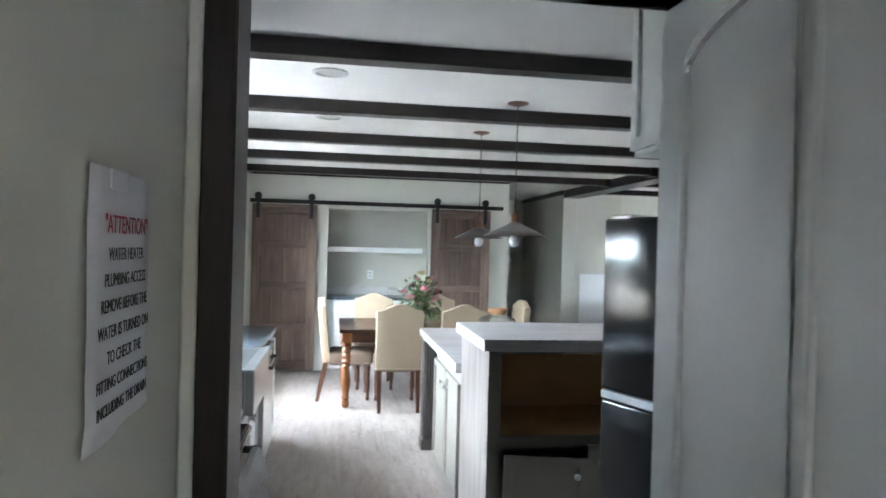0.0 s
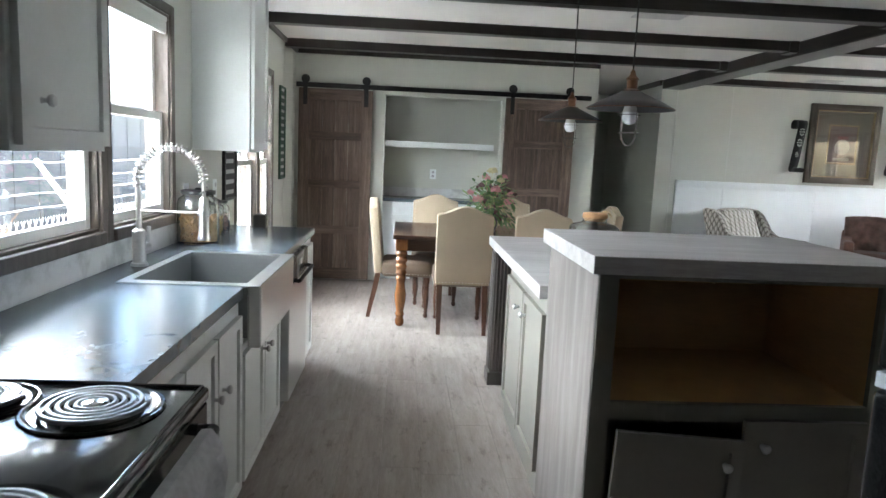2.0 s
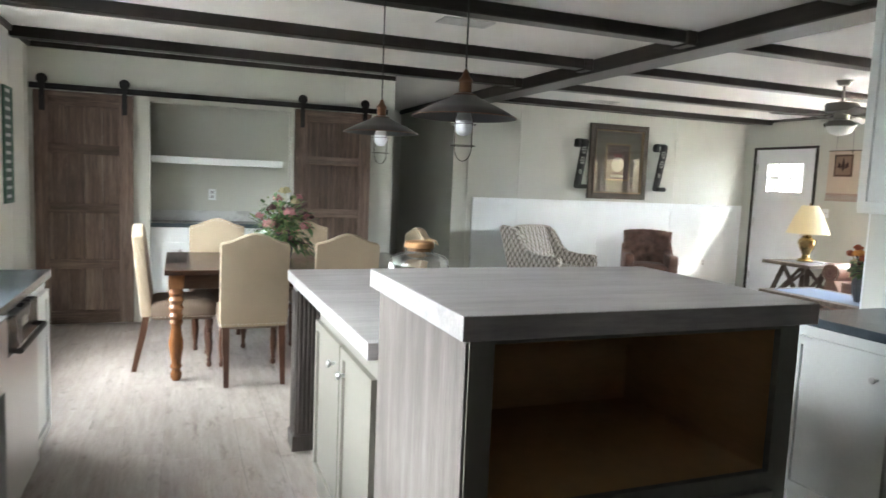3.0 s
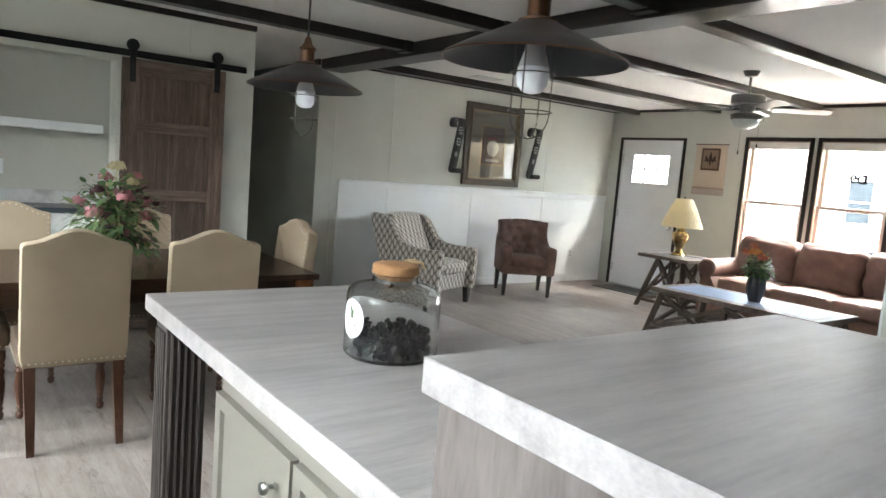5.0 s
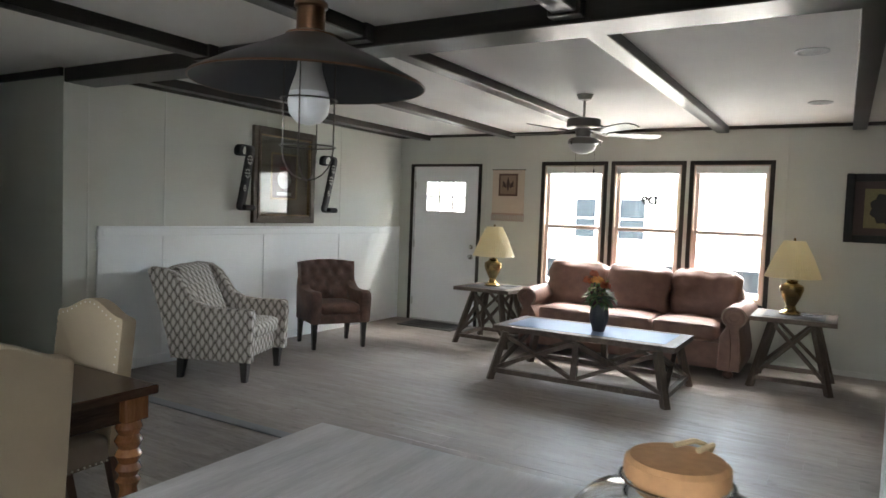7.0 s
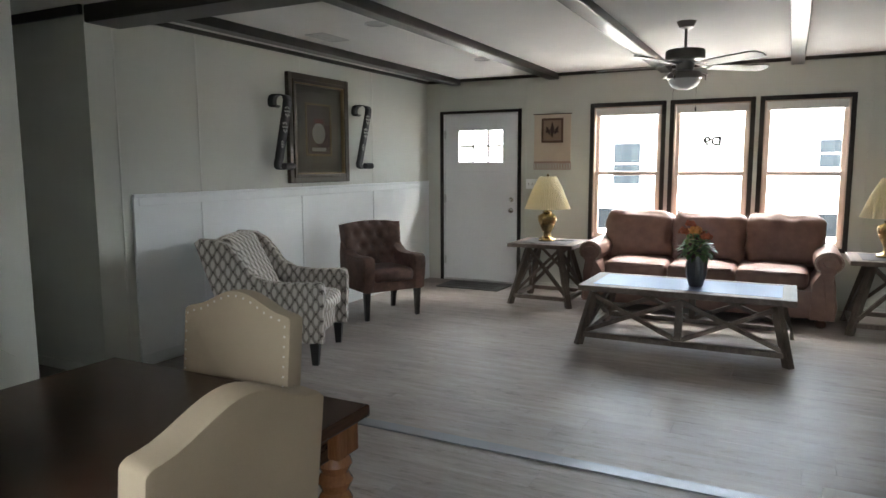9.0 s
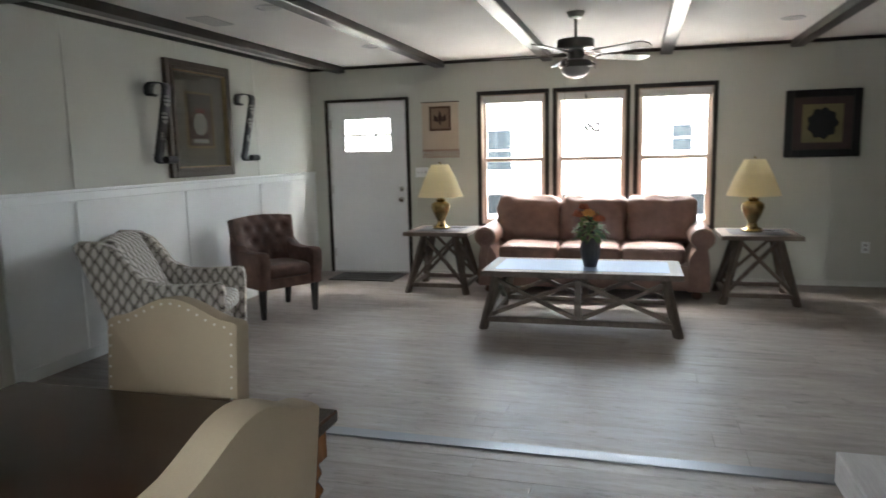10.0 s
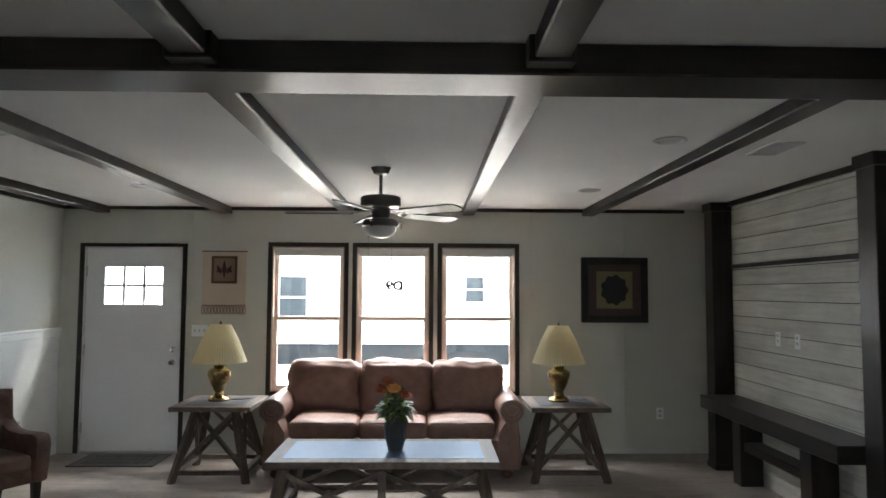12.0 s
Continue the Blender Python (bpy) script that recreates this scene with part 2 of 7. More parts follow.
def tube(bm, pts, r, n=8, mat=0, closed=False):
    """A round bar along points; r is one radius or one for each point."""
    pts = [Vector(p) for p in pts]
    rs = r if isinstance(r, (list, tuple)) else [r] * len(pts)
    rings, up = [], Vector((0.0, 0.0, 1.0))
    for i, p in enumerate(pts):
        a = pts[i - 1] if (i or closed) else p
        b = pts[(i + 1) % len(pts)] if (i < len(pts) - 1 or closed) else p
        d = (b - a).normalized()
        side = d.cross(up)
        if side.length < 0.05:
            side = d.cross(Vector((1.0, 0.0, 0.0)))
        side.normalize()
        other = side.cross(d).normalized()
        rings.append([bm.verts.new(p + rs[i] * (math.cos(2 * math.pi * k / n) * side + math.sin(2 * math.pi * k / n) * other)) for k in range(n)])
    pairs = list(zip(rings, rings[1:])) + ([(rings[-1], rings[0])] if closed else [])
    for a, b in pairs:
        for k in range(n):
            bm.faces.new((a[k], a[(k + 1) % n], b[(k + 1) % n], b[k])).material_index = mat
    if not closed:
        bm.faces.new(list(reversed(rings[0]))).material_index = mat
        bm.faces.new(rings[-1]).material_index = mat


def bar(bm, a, b, w, d, mat=0, up=(0, 0, 1)):
    """A square bar from a to b."""
    a, b = Vector(a), Vector(b)
    way = (b - a).normalized()
    side = way.cross(Vector(up))
    if side.length < 0.01:
        side = way.cross(Vector((0, 1, 0)))
    side.normalize()
    other = side.cross(way).normalized()
    vs = [bm.verts.new(p + sx * side * w / 2 + sy * other * d / 2) for p in (a, b) for sx, sy in ((-1, -1), (1, -1), (1, 1), (-1, 1))]
    for q in ((3, 2, 1, 0), (4, 5, 6, 7), (0, 1, 5, 4), (1, 2, 6, 5), (2, 3, 7, 6), (3, 0, 4, 7)):
        bm.faces.new([vs[i] for i in q]).material_index = mat


def prism(bm, outline, depth, m=None, mat=0, bevel=0.0):
    """An outline in x and z, drawn out along y by depth."""
    a = [bm.verts.new((x, 0, z)) for x, z in outline]
    b = [bm.verts.new((x, depth, z)) for x, z in outline]
    n = len(outline)
    fs = [bm.faces.new(a), bm.faces.new(list(reversed(b)))]
    fs += [bm.faces.new((a[i], b[i], b[(i + 1) % n], a[(i + 1) % n])) for i in range(n)]
    bmesh.ops.recalc_face_normals(bm, faces=fs)
    vs = a + b
    if bevel:
        es = list({e for f in fs[:2] for e in f.edges})
        r = bmesh.ops.bevel(bm, geom=es, offset=bevel, segments=2, profile=0.6, affect="EDGES")
        vs = list({v for f in r["faces"] for v in f.verts} | {v for v in vs if v.is_valid})
    for f in {f for v in vs for f in v.link_faces}:
        f.material_index = mat
    if m is not None:
        bmesh.ops.transform(bm, matrix=m, verts=vs)
    return vs


def thing(name, m, label, category, group="", kind=""):
    ob = new(name)
    ob.matrix_world = m
    return tagged(ob, label, category, group, kind)


def setting(ob, label="", category=""):
    return tagged(ob, label, category, "", "structure")


# ---- the large structure ----
XW, XE, YS, YN, YB, H = -0.88, 8.20, 1.20, 9.79, 8.75, 2.485


def holed_wall(name, along, fixed, thick, a0, a1, z0, z1, holes, material, label):
    """A wall along x or y whose face lies at fixed, thick towards its back, with rectangular openings (a, b, low, high)."""
    bm = bmesh.new()
    cuts = sorted({a0, a1, *[h[0] for h in holes], *[h[1] for h in holes]})
    for p, q in zip(cuts, cuts[1:]):
        spans = sorted((h[2], h[3]) for h in holes if h[0] <= p and h[1] >= q)
        low = z0
        for s, e in spans + [(z1, z1)]:
            if s > low + 1e-6:
                f = sorted((fixed, fixed + thick))
                if along == "x":
                    box(bm, p, q, f[0], f[1], low, s)
                else:
                    box(bm, f[0], f[1], p, q, low, s)
            low = e
    bmesh.ops.remove_doubles(bm, verts=bm.verts, dist=1e-5)
    return setting(part(name, bm, material), label, "wall")


KWIN = [(3.25, 3.98, 1.07, 2.06), (4.08, 4.80, 1.07, 2.06)]
DWIN = [(6.17, 6.83, 0.55, 2.06), (6.92, 7.45, 0.55, 2.06)]
EWIN = [(6.93, 7.66, 0.62, 2.08), (6.06, 6.80, 0.62, 2.08), (5.18, 5.93, 0.62, 2.08)]
FDOOR = (8.57, 9.56, 0.0, 2.07)
floor = setting(one("floor", (-1.0, 8.35, -1.6, 12.2, -0.12, -0.006), FLOOR), "grey wood-look vinyl plank floor", "floor")
ceiling = setting(one("ceiling", (-1.0, 8.35, -1.6, 12.2, H, H + 0.15), CEIL), "white lightly stippled ceiling", "ceiling")
holed_wall("wall_west", "y", XW, -0.12, -1.6, YB + 2.5, 0, H, KWIN + DWIN, WALL, "sage grey panel wall with kitchen windows")
holed_wall("wall_east", "y", XE, 0.12, 3.13, YN + 0.12, 0, H, EWIN + [FDOOR], WALL, "sage grey panel wall with triple window")
holed_wall("wall_north", "x", YN, 0.12, 3.52, XE, 0, H, [], WALL, "sage grey panel wall above white wainscot")
holed_wall("wall_dining", "x", YB, 0.12, XW, 2.42, 0, H, [(0.09, 1.37, 0.0, 2.05)], WALL, "sage grey wall behind the barn doors")
holed_wall("wall_hall_west", "y", 2.42, -0.12, YB + 0.12, 12.0, 0, H, [], WALL, "hall wall in shade")
holed_wall("wall_hall_east", "y", 3.52, 0.12, YN + 0.12, 12.0, 0, H, [], WALL, "hall wall in shade")
holed_wall("wall_hall_end", "x", 12.0, 0.12, 2.30, 3.64, 0, H, [], WALL, "wall at the end of the hall")
holed_wall("wall_niche_back", "x", 9.32, 0.08, XW, 2.30, 0, H, [], WALL, "sage grey panel back of the niche")
holed_wall("wall_niche_sides", "y", 0.03, -0.06, YB + 0.12, 9.32, 0, H, [], WALL_LIGHT, "pale side of the niche")
holed_wall("wall_niche_side_east", "y", 1.43, 0.06, YB + 0.12, 9.32, 0, H, [], WALL_LIGHT, "pale side of the niche")
holed_wall("wall_fireplace", "x", 3.20, -0.12, 3.80, XE + 0.12, 0, H, [], WALL, "wall behind the shiplap")
holed_wall("wall_divider", "y", 3.56, 0.24, 1.2, 4.28, 0, H, [], WALL_LIGHT, "pale grey divider wall end")
holed_wall("wall_kitchen_south", "x", YS, 0.12, XW, 3.56, 0, H, [(0.045, 0.862, 0.0, 2.05)], WALL, "sage grey wall round the utility doorway")
holed_wall("wall_utility_west", "y", -0.03, -0.85, -1.6, YS, 0, H, [], WALL, "sage grey utility wall")
holed_wall("wall_utility_east", "y", 1.6, 0.12, -1.6, YS, 0, H, [], WALL, "sage grey utility wall")
# the small opening is unseen, added to let some daylight into the utility room
holed_wall("wall_utility_south", "x", -1.6, 0.1, XW, 1.72, 0, H, [(0.56, 0.96, 1.45, 1.85)], WALL, "sage grey utility wall")

# ceiling beams
for y in (1.94, 3.18, 4.42, 5.66, 6.87, 8.12):
    setting(one("ceiling_beam", (XW, 3.52, y - 0.065, y + 0.055, 2.405, H), BEAM_X, bevel=0.006), "dark-stained wooden ceiling beam", "beam")
for y in (4.42, 5.66, 6.90, 8.14, 9.38):
    setting(one("ceiling_beam", (3.785, XE, y - 0.06, y + 0.06, 2.415, H), BEAM_X, bevel=0.006), "dark-stained wooden ceiling beam", "beam")
for y in (5.66, 6.87, 8.12):
    setting(one("trim_cleat", (3.44, 3.518, y - 0.085, y + 0.075, 2.392, H), BEAM_X, bevel=0.004), "dark-stained cleat where two beams meet", "trim")
setting(one("ceiling_beam", (3.52, 3.785, 4.285, YN, 2.372, H), BEAM_Y, bevel=0.008), "broad dark-stained main ceiling beam", "beam")
for name, d, mt in (("trim_north", (3.785, XE, YN - 0.03, YN, 2.45, H), BEAM_X), ("trim_east", (XE - 0.03, XE, 3.42, YN - 0.03, 2.45, H), BEAM_Y),
                    ("trim_dining", (XW + 0.03, 2.42, YB - 0.03, YB, 2.44, H), BEAM_X), ("trim_west", (XW, XW + 0.03, 5.3, YB, 2.44, H), BEAM_Y),
                    ("trim_hall", (3.49, 3.52, YN, 12.0, 2.42, H), BEAM_Y), ("trim_fireplace", (5.38, 7.54, 3.222, 3.26, 2.44, H), BEAM_X)):
    setting(one(name, d, mt, bevel=0.004), "dark-stained crown trim", "trim")

# ---- openings: windows, doors, casings ----
CASE = wood("brown_window_casing", (0.05, 0.038, 0.03), (0.10, 0.08, 0.065), (0.17, 0.14, 0.12), "z", 0.45, stretch=14)
VINYL = plain("white_vinyl_frame", (0.45, 0.45, 0.45), 0.4, vary=0.03, bump=0.0)
BLIND = plain("white_blind", (0.70, 0.69, 0.66), 0.5, vary=0.03, bump=0.0)
SASHTAN = plain("tan_sash", (0.62, 0.53, 0.46), 0.45, vary=0.05, bump=0.0)
TANVINYL = plain("tan_jamb", (0.45, 0.36, 0.29), 0.5, vary=0.08, bump=0.05)


def window(name, m, w, h, case, label, blind=True, case_w=0.05, sash=None):
    """A double-hung window in the plane y = 0, seen from -y, with its lower left corner at the origin."""
    win = thing(name, m, label, "window", kind="structure")
    case_mat, t = case, 0.014
    for nm, d in (("casing", (-case_w, 0, -t, 0, -case_w, h + case_w)), ("casing", (w, w + case_w, -t, 0, -case_w, h + case_w)),
                  ("casing", (0, w, -t, 0, h, h + case_w)), ("window_sill", (0, w, -0.028, 0, -case_w, 0))):
        one(nm, d, case_mat, win, bevel=0.003)
    bm = bmesh.new()
    for d in ((0, 0.012, 0, 0.12, 0, h), (w - 0.012, w, 0, 0.12, 0, h), (0.012, w - 0.012, 0, 0.12, 0, 0.012), (0.012, w - 0.012, 0, 0.12, h - 0.012, h)):
        box(bm, *d)
    part("jamb", bm, sash or VINYL, win)
    mid = h * 0.5
    for nm, z0, z1, y0 in (("lower_sash", 0.012, mid + 0.02, 0.03), ("upper_sash", mid - 0.02, h - 0.012, 0.065)):
        bm = bmesh.new()
        f = 0.042
        for d in ((0.012, 0.012 + f, y0, y0 + 0.03, z0, z1), (w - 0.012 - f, w - 0.012, y0, y0 + 0.03, z0, z1),
                  (0.012 + f, w - 0.012 - f, y0, y0 + 0.03, z0, z0 + f), (0.012 + f, w - 0.012 - f, y0, y0 + 0.03, z1 - f, z1)):
            box(bm, *d, 0.003)
        s = part(nm, bm, SASHTAN if sash is TANVINYL else BLIND, win)
        g = one("pane", (0.012 + f, w - 0.012 - f, y0 + 0.013, y0 + 0.016, z0 + f, z1 - f), GLASS, s)
        g.visible_shadow = False
    if blind:
        bm = bmesh.new()
        box(bm, 0.015, w - 0.015, 0.0, 0.026, h - 0.035, h - 0.012, 0.003)
        box(bm, 0.02, w - 0.02, 0.005, 0.021, h - 0.083, h - 0.035)
        for k in range(7):
            box(bm, 0.02, w - 0.02, 0.002, 0.024, h - 0.042 - 0.006 * k, h - 0.039 - 0.006 * k)
        box(bm, 0.018, w - 0.018, 0.004, 0.022, h - 0.095, h - 0.083, 0.003)
        part("raised_blind", bm, BLIND, win, "white mini blind drawn up")
    return win


def east(y0, z):
    return pose(XE, y0, z, 0, 0, -90)


def west(y0, z):
    return pose(XW, y0, z, 0, 0, 90)


for i, (a, b, lo, hi) in enumerate(EWIN):
    window(f"window_{i + 1}", east(b, lo), b - a, hi - lo, BEAM_Z, "double-hung living room window in dark casing with raised blind", True, 0.045, TANVINYL)
for i, (a, b, lo, hi) in enumerate(KWIN):
    window(f"window_{i + 4}", west(a, lo), b - a, hi - lo, CASE, "kitchen window in weathered brown casing", True, 0.05, CASE)
for i, (a, b, lo, hi) in enumerate(DWIN):
    window(f"window_{i + 6}", west(a, lo), b - a, hi - lo, CASE, "tall dining window in weathered brown casing", True, 0.045, CASE)

# entrance door with a six-light pane
door = thing("door_1", east(FDOOR[1], 0), "white steel entrance door with six small panes, closed", "door", kind="structure")
dw, dh = FDOOR[1] - FDOOR[0], FDOOR[3]
DOORPAINT = plain("door_paint", (0.78, 0.79, 0.80), 0.45, vary=0.05, grain=40, bump=0.05, broad=1.5)
g0, g1, gz0, gz1 = 0.19, 0.80, 1.47, 1.88
bm = bmesh.new()
for d in ((0.015, g0, 0.02, 0.065, 0.02, dh - 0.015), (g1, dw - 0.015, 0.02, 0.065, 0.02, dh - 0.015), (g0, g1, 0.02, 0.065, 0.02, gz0), (g0, g1, 0.02, 0.065, gz1, dh - 0.015)):
    box(bm, *d)
bmesh.ops.remove_doubles(bm, verts=bm.verts, dist=1e-5)
leaf = part("door_leaf", bm, DOORPAINT, door)
bm = bmesh.new()
for k in (1, 2):
    x = g0 + (g1 - g0) * k / 3
    box(bm, x - 0.013, x + 0.013, 0.022, 0.06, gz0, gz1)
box(bm, g0, g1, 0.022, 0.06, (gz0 + gz1) / 2 - 0.012, (gz0 + gz1) / 2 + 0.012)
for d in ((g0, g0 + 0.015, 0.012, 0.06, gz0, gz1), (g1 - 0.015, g1, 0.012, 0.06, gz0, gz1), (g0, g1, 0.012, 0.06, gz0, gz0 + 0.015), (g0, g1, 0.012, 0.06, gz1 - 0.015, gz1)):
    box(bm, *d, 0.003)
part("muntins", bm, DOORPAINT, leaf)
for i in range(3):
    for j in range(2):
        x0, x1 = g0 + (g1 - g0) * i / 3 + 0.008, g0 + (g1 - g0) * (i + 1) / 3 - 0.008
        z0, z1 = gz0 + (gz1 - gz0) * j / 2 + 0.008, gz0 + (gz1 - gz0) * (j + 1) / 2 - 0.008
        g = one("pane", (x0, x1, 0.040, 0.043, z0, z1), GLASS, leaf)
        g.visible_shadow = False
for nm, d in (("casing", (-0.045, 0, -0.014, 0, 0, dh + 0.035)), ("casing", (dw, dw + 0.045, -0.014, 0, 0, dh + 0.035)), ("casing", (0, dw, -0.014, 0, dh, dh + 0.035))):
    one(nm, d, BEAM_Z, door, "dark-stained door casing", bevel=0.003)
bm = bmesh.new()
for d in ((0, 0.014, 0.0, 0.115, 0, dh), (dw - 0.014, dw, 0.0, 0.115, 0, dh), (0.014, dw - 0.014, 0.0, 0.115, dh - 0.014, dh), (0.014, 0.035, 0.066, 0.1, 0, dh - 0.014), (dw - 0.035, dw - 0.014, 0.066, 0.1, 0, dh - 0.014), (0.035, dw - 0.035, 0.066, 0.1, dh - 0.035, dh - 0.014)):
    box(bm, *d)
part("door_frame", bm, DOORPAINT, door)
one("threshold", (0.014, dw - 0.014, 0.0, 0.1, 0.0, 0.018), STEEL, door)
for z in (0.25, 1.03, 1.82):
    one("hinge", (0.004, 0.022, 0.0, 0.022, z - 0.05, z + 0.05), STEEL, door)
for z, nm in ((1.03, "deadbolt"), (0.90, "door_knob")):
    bm = bmesh.new()
    prof = [(0.030, 0), (0.030, 0.008), (0.014, 0.012), (0.014, 0.03), (0.026, 0.036), (0.028, 0.05), (0.018, 0.06)] if nm == "door_knob" else [(0.030, 0), (0.030, 0.012), (0.022, 0.018)]
    lathe(bm, prof, 18, pose(dw - 0.085, 0.02, z, 90))
    part(nm, bm, CHROME, door, smooth=True)

# utility doorway: dark jambs, casing and the paneled leaf swung open
utility = thing("door_2", pose(0, 0, 0), "dark-cased utility doorway with open white paneled door", "door", kind="structure")
one("casing", (-0.004, 0.047, YS - 0.016, YS + 0.136, 0, 2.10), BEAM_Z, utility, "dark-stained casing", bevel=0.004)
one("casing", (0.047, 0.862, YS - 0.016, YS + 0.136, 2.05, 2.10), BEAM_X, utility, bevel=0.004)
one("jamb", (0.851, 0.862, YS - 0.004, YS + 0.124, 0, 2.05), WHITE, utility)
one("corner_strip", (-0.028, -0.006, YS - 0.016, YS - 0.002, 0, H), WALL_LIGHT, utility, bevel=0.004)
bm = bmesh.new()
lx, ly0, ly1 = 0.815, 0.54, 1.322
box(bm, lx, lx + 0.035, ly0, ly1, 0.012, 2.04, 0.002)
leaf = part("door_leaf", bm, WHITE, utility, "white molded interior door, open")
# raised mouldings of the tall arched panel and the lower one
for p0, p1 in ((0.63, 0.885), (0.925, 1.222)):
    cy, half = (p0 + p1) / 2, (p1 - p0) / 2
    outer = p1 if cy > 0.9 else p0
    inner = p0 if cy > 0.9 else p1
    arc = [(outer + (inner - outer) * (1 - math.cos(a)), 1.90 + 0.085 * math.sin(a)) for a in [math.pi / 2 * k / 8 for k in range(1, 9)]]
    if cy < 0.9:
        arc.reverse()
    for pts in ([(p0, 0.95), (p1, 0.95)] + ([(p1, 1.90)] if cy > 0.9 else []) + arc + ([(p0, 1.90)] if cy < 0.9 else []), [(p0, 0.16), (p1, 0.16), (p1, 0.82), (p0, 0.82)]):
        bm = bmesh.new()
        tube(bm, [(lx - 0.001, y, z) for y, z in pts], 0.011, 8, closed=True)
        part("panel_moulding", bm, WHITE, leaf, smooth=True)

# ---- writing ----
INK = plain("black_ink", (0.03, 0.03, 0.035), 0.8, vary=0.1, bump=0)
REDINK = plain("red_ink", (0.30, 0.05, 0.06), 0.8, vary=0.1, bump=0)


def lettering(name, text, size, m, material, parent, stretch=1.0, bold=0.0):
    cu = bpy.data.curves.new(name, "FONT")
    cu.body, cu.size, cu.align_x, cu.align_y, cu.extrude, cu.offset = text, size, "CENTER", "CENTER", 0.0003, bold
    tmp = bpy.data.objects.new(name, cu)
    scene.collection.objects.link(tmp)
    bpy.context.view_layer.update()
    me = bpy.data.meshes.new_from_object(tmp.evaluated_get(bpy.context.evaluated_depsgraph_get()))
    bpy.data.objects.remove(tmp)
    me.materials.clear()
    me.materials.append(material)
    ob = new(name, me)
    ob.parent = parent
    ob.matrix_local = m @ Matrix.Diagonal((stretch, 1, 1, 1))
    return ob


# the notice taped to the utility wall: its plane is local x (along the wall) and z
notice = thing("paper_notice", pose(-0.0275, 0.985, 1.368, 0, 0, 90), "white printed water heater notice taped to wall", "notice")
PAPER = plain("white_paper", (0.66, 0.68, 0.72), 0.8, vary=0.03, bump=0.05)
bm = bmesh.new()
rows_of = []
for j in range(9):
    z = 0.283 * j / 8
    rows_of.append([bm.verts.new((-0.205 + 0.205 * i / 6, -0.001 - 0.004 * abs(math.sin(i * 0.9 + j * 0.5)) * (1.5 if j < 2 else 0.5), z + (0.012 * (i / 6) if j == 0 else 0))) for i in range(7)])
for a, b in zip(rows_of, rows_of[1:]):
    for i in range(6):
        bm.faces.new((a[i], a[i + 1], b[i + 1], b[i]))
sheet = part("sheet", bm, PAPER, notice, smooth=True)
mod = sheet.modifiers.new("thickness", "SOLIDIFY")
mod.thickness = 0.0006
for k, (txt, sz) in enumerate((('"ATTENTION"', 0.027), ("WATER HEATER", 0.019), ("PLUMBING ACCESS", 0.019), ("REMOVE BEFORE THE", 0.019), ("WATER IS TURNED ON", 0.019), ("TO CHECK THE", 0.019), ("FITTING CONNECTIONS", 0.018), ("INCLUDING THE DRAIN", 0.018))):
    lettering("printed_line", txt, sz, pose(-0.1, -0.0075, 0.225 - 0.0265 * k - (0.004 if k else 0), 90), REDINK if k == 0 else INK, notice, 0.88)
one("tape", (-0.16, -0.11, -0.0085, -0.0065, 0.262, 0.282), PAPER, notice)

# ---- wall trims ----
for x in (3.725, 4.445, 5.69, 6.92):
    setting(one("trim_batten", (x - 0.008, x + 0.008, YN - 0.006, YN, 1.25 if x > 3.8 else 0, 2.45), WALL_LIGHT, bevel=0.002), "thin panel batten", "trim")
wains = thing("wainscot", pose(3.80, YN, 0), "white board-and-batten wainscot under the picture", "wainscot", kind="structure")
one("panel", (0, XE - 3.80 - 0.003, -0.010, 0, 0, 1.225), WHITE, wains)
one("cap_rail", (0, XE - 3.80 - 0.003, -0.028, 0, 1.225, 1.25), WHITE, wains, bevel=0.004)
one("top_rail", (0.045, XE - 3.80 - 0.045, -0.019, -0.010, 1.165, 1.225), WHITE, wains, bevel=0.003)
one("base_rail", (0.0, XE - 3.80 - 0.003, -0.022, -0.010, 0.0, 0.09), WHITE, wains, bevel=0.003)
for x in (0.022, 0.645, 1.88, 3.12, XE - 3.80 - 0.024):
    one("batten", (x - 0.022, x + 0.022, -0.0195, -0.010, 0.09, 1.165 if 0.1 < x < 4.2 else 1.225), WHITE, wains, bevel=0.002)
for nm, d in (("baseboard_east", (XE - 0.012, XE, 3.4, 5.1, 0, 0.055)), ("baseboard_east", (XE - 0.012, XE, 7.7, 8.51, 0, 0.055)), ("baseboard_hall", (3.508, 3.52, YN, 12.0, 0, 0.07)),
              ("baseboard_dining", (1.42, 2.42, YB - 0.012, YB, 0, 0.055)), ("baseboard_divider", (3.575, 3.785, 4.28, 4.292, 0, 0.055))):
    setting(one(nm, d, WALL_LIGHT, bevel=0.003), "painted baseboard", "baseboard")
for y in (4.05, 5.02, 8.47):
    setting(one("trim_batten", (XE - 0.005, XE, y - 0.007, y + 0.007, 0.055, 2.45), WALL, bevel=0.002), "thin panel batten", "trim")
for x in (-0.2, 1.9):
    setting(one("trim_batten", (x - 0.007, x + 0.007, YB - 0.005, YB, 2.2, 2.44), WALL, bevel=0.002), "thin panel batten", "trim")
for y in (8.05, 8.62):
    setting(one("trim_batten", (XW, XW + 0.005, y - 0.007, y + 0.007, 0, 2.44), WALL, bevel=0.002), "thin panel batten", "trim")
for x0, y in ((3.572, 4.28), (3.788, 4.28)):
    setting(one("trim_corner", (x0 - 0.012, x0 + 0.012, y, y + 0.012, 0, 2.34), WHITE, bevel=0.003), "white corner strip", "trim")
SILVER = plain("aluminium_strip", (0.24, 0.25, 0.265), 0.42, metal=0.8, vary=0.1, grain=30, scale=(8, 1, 8))
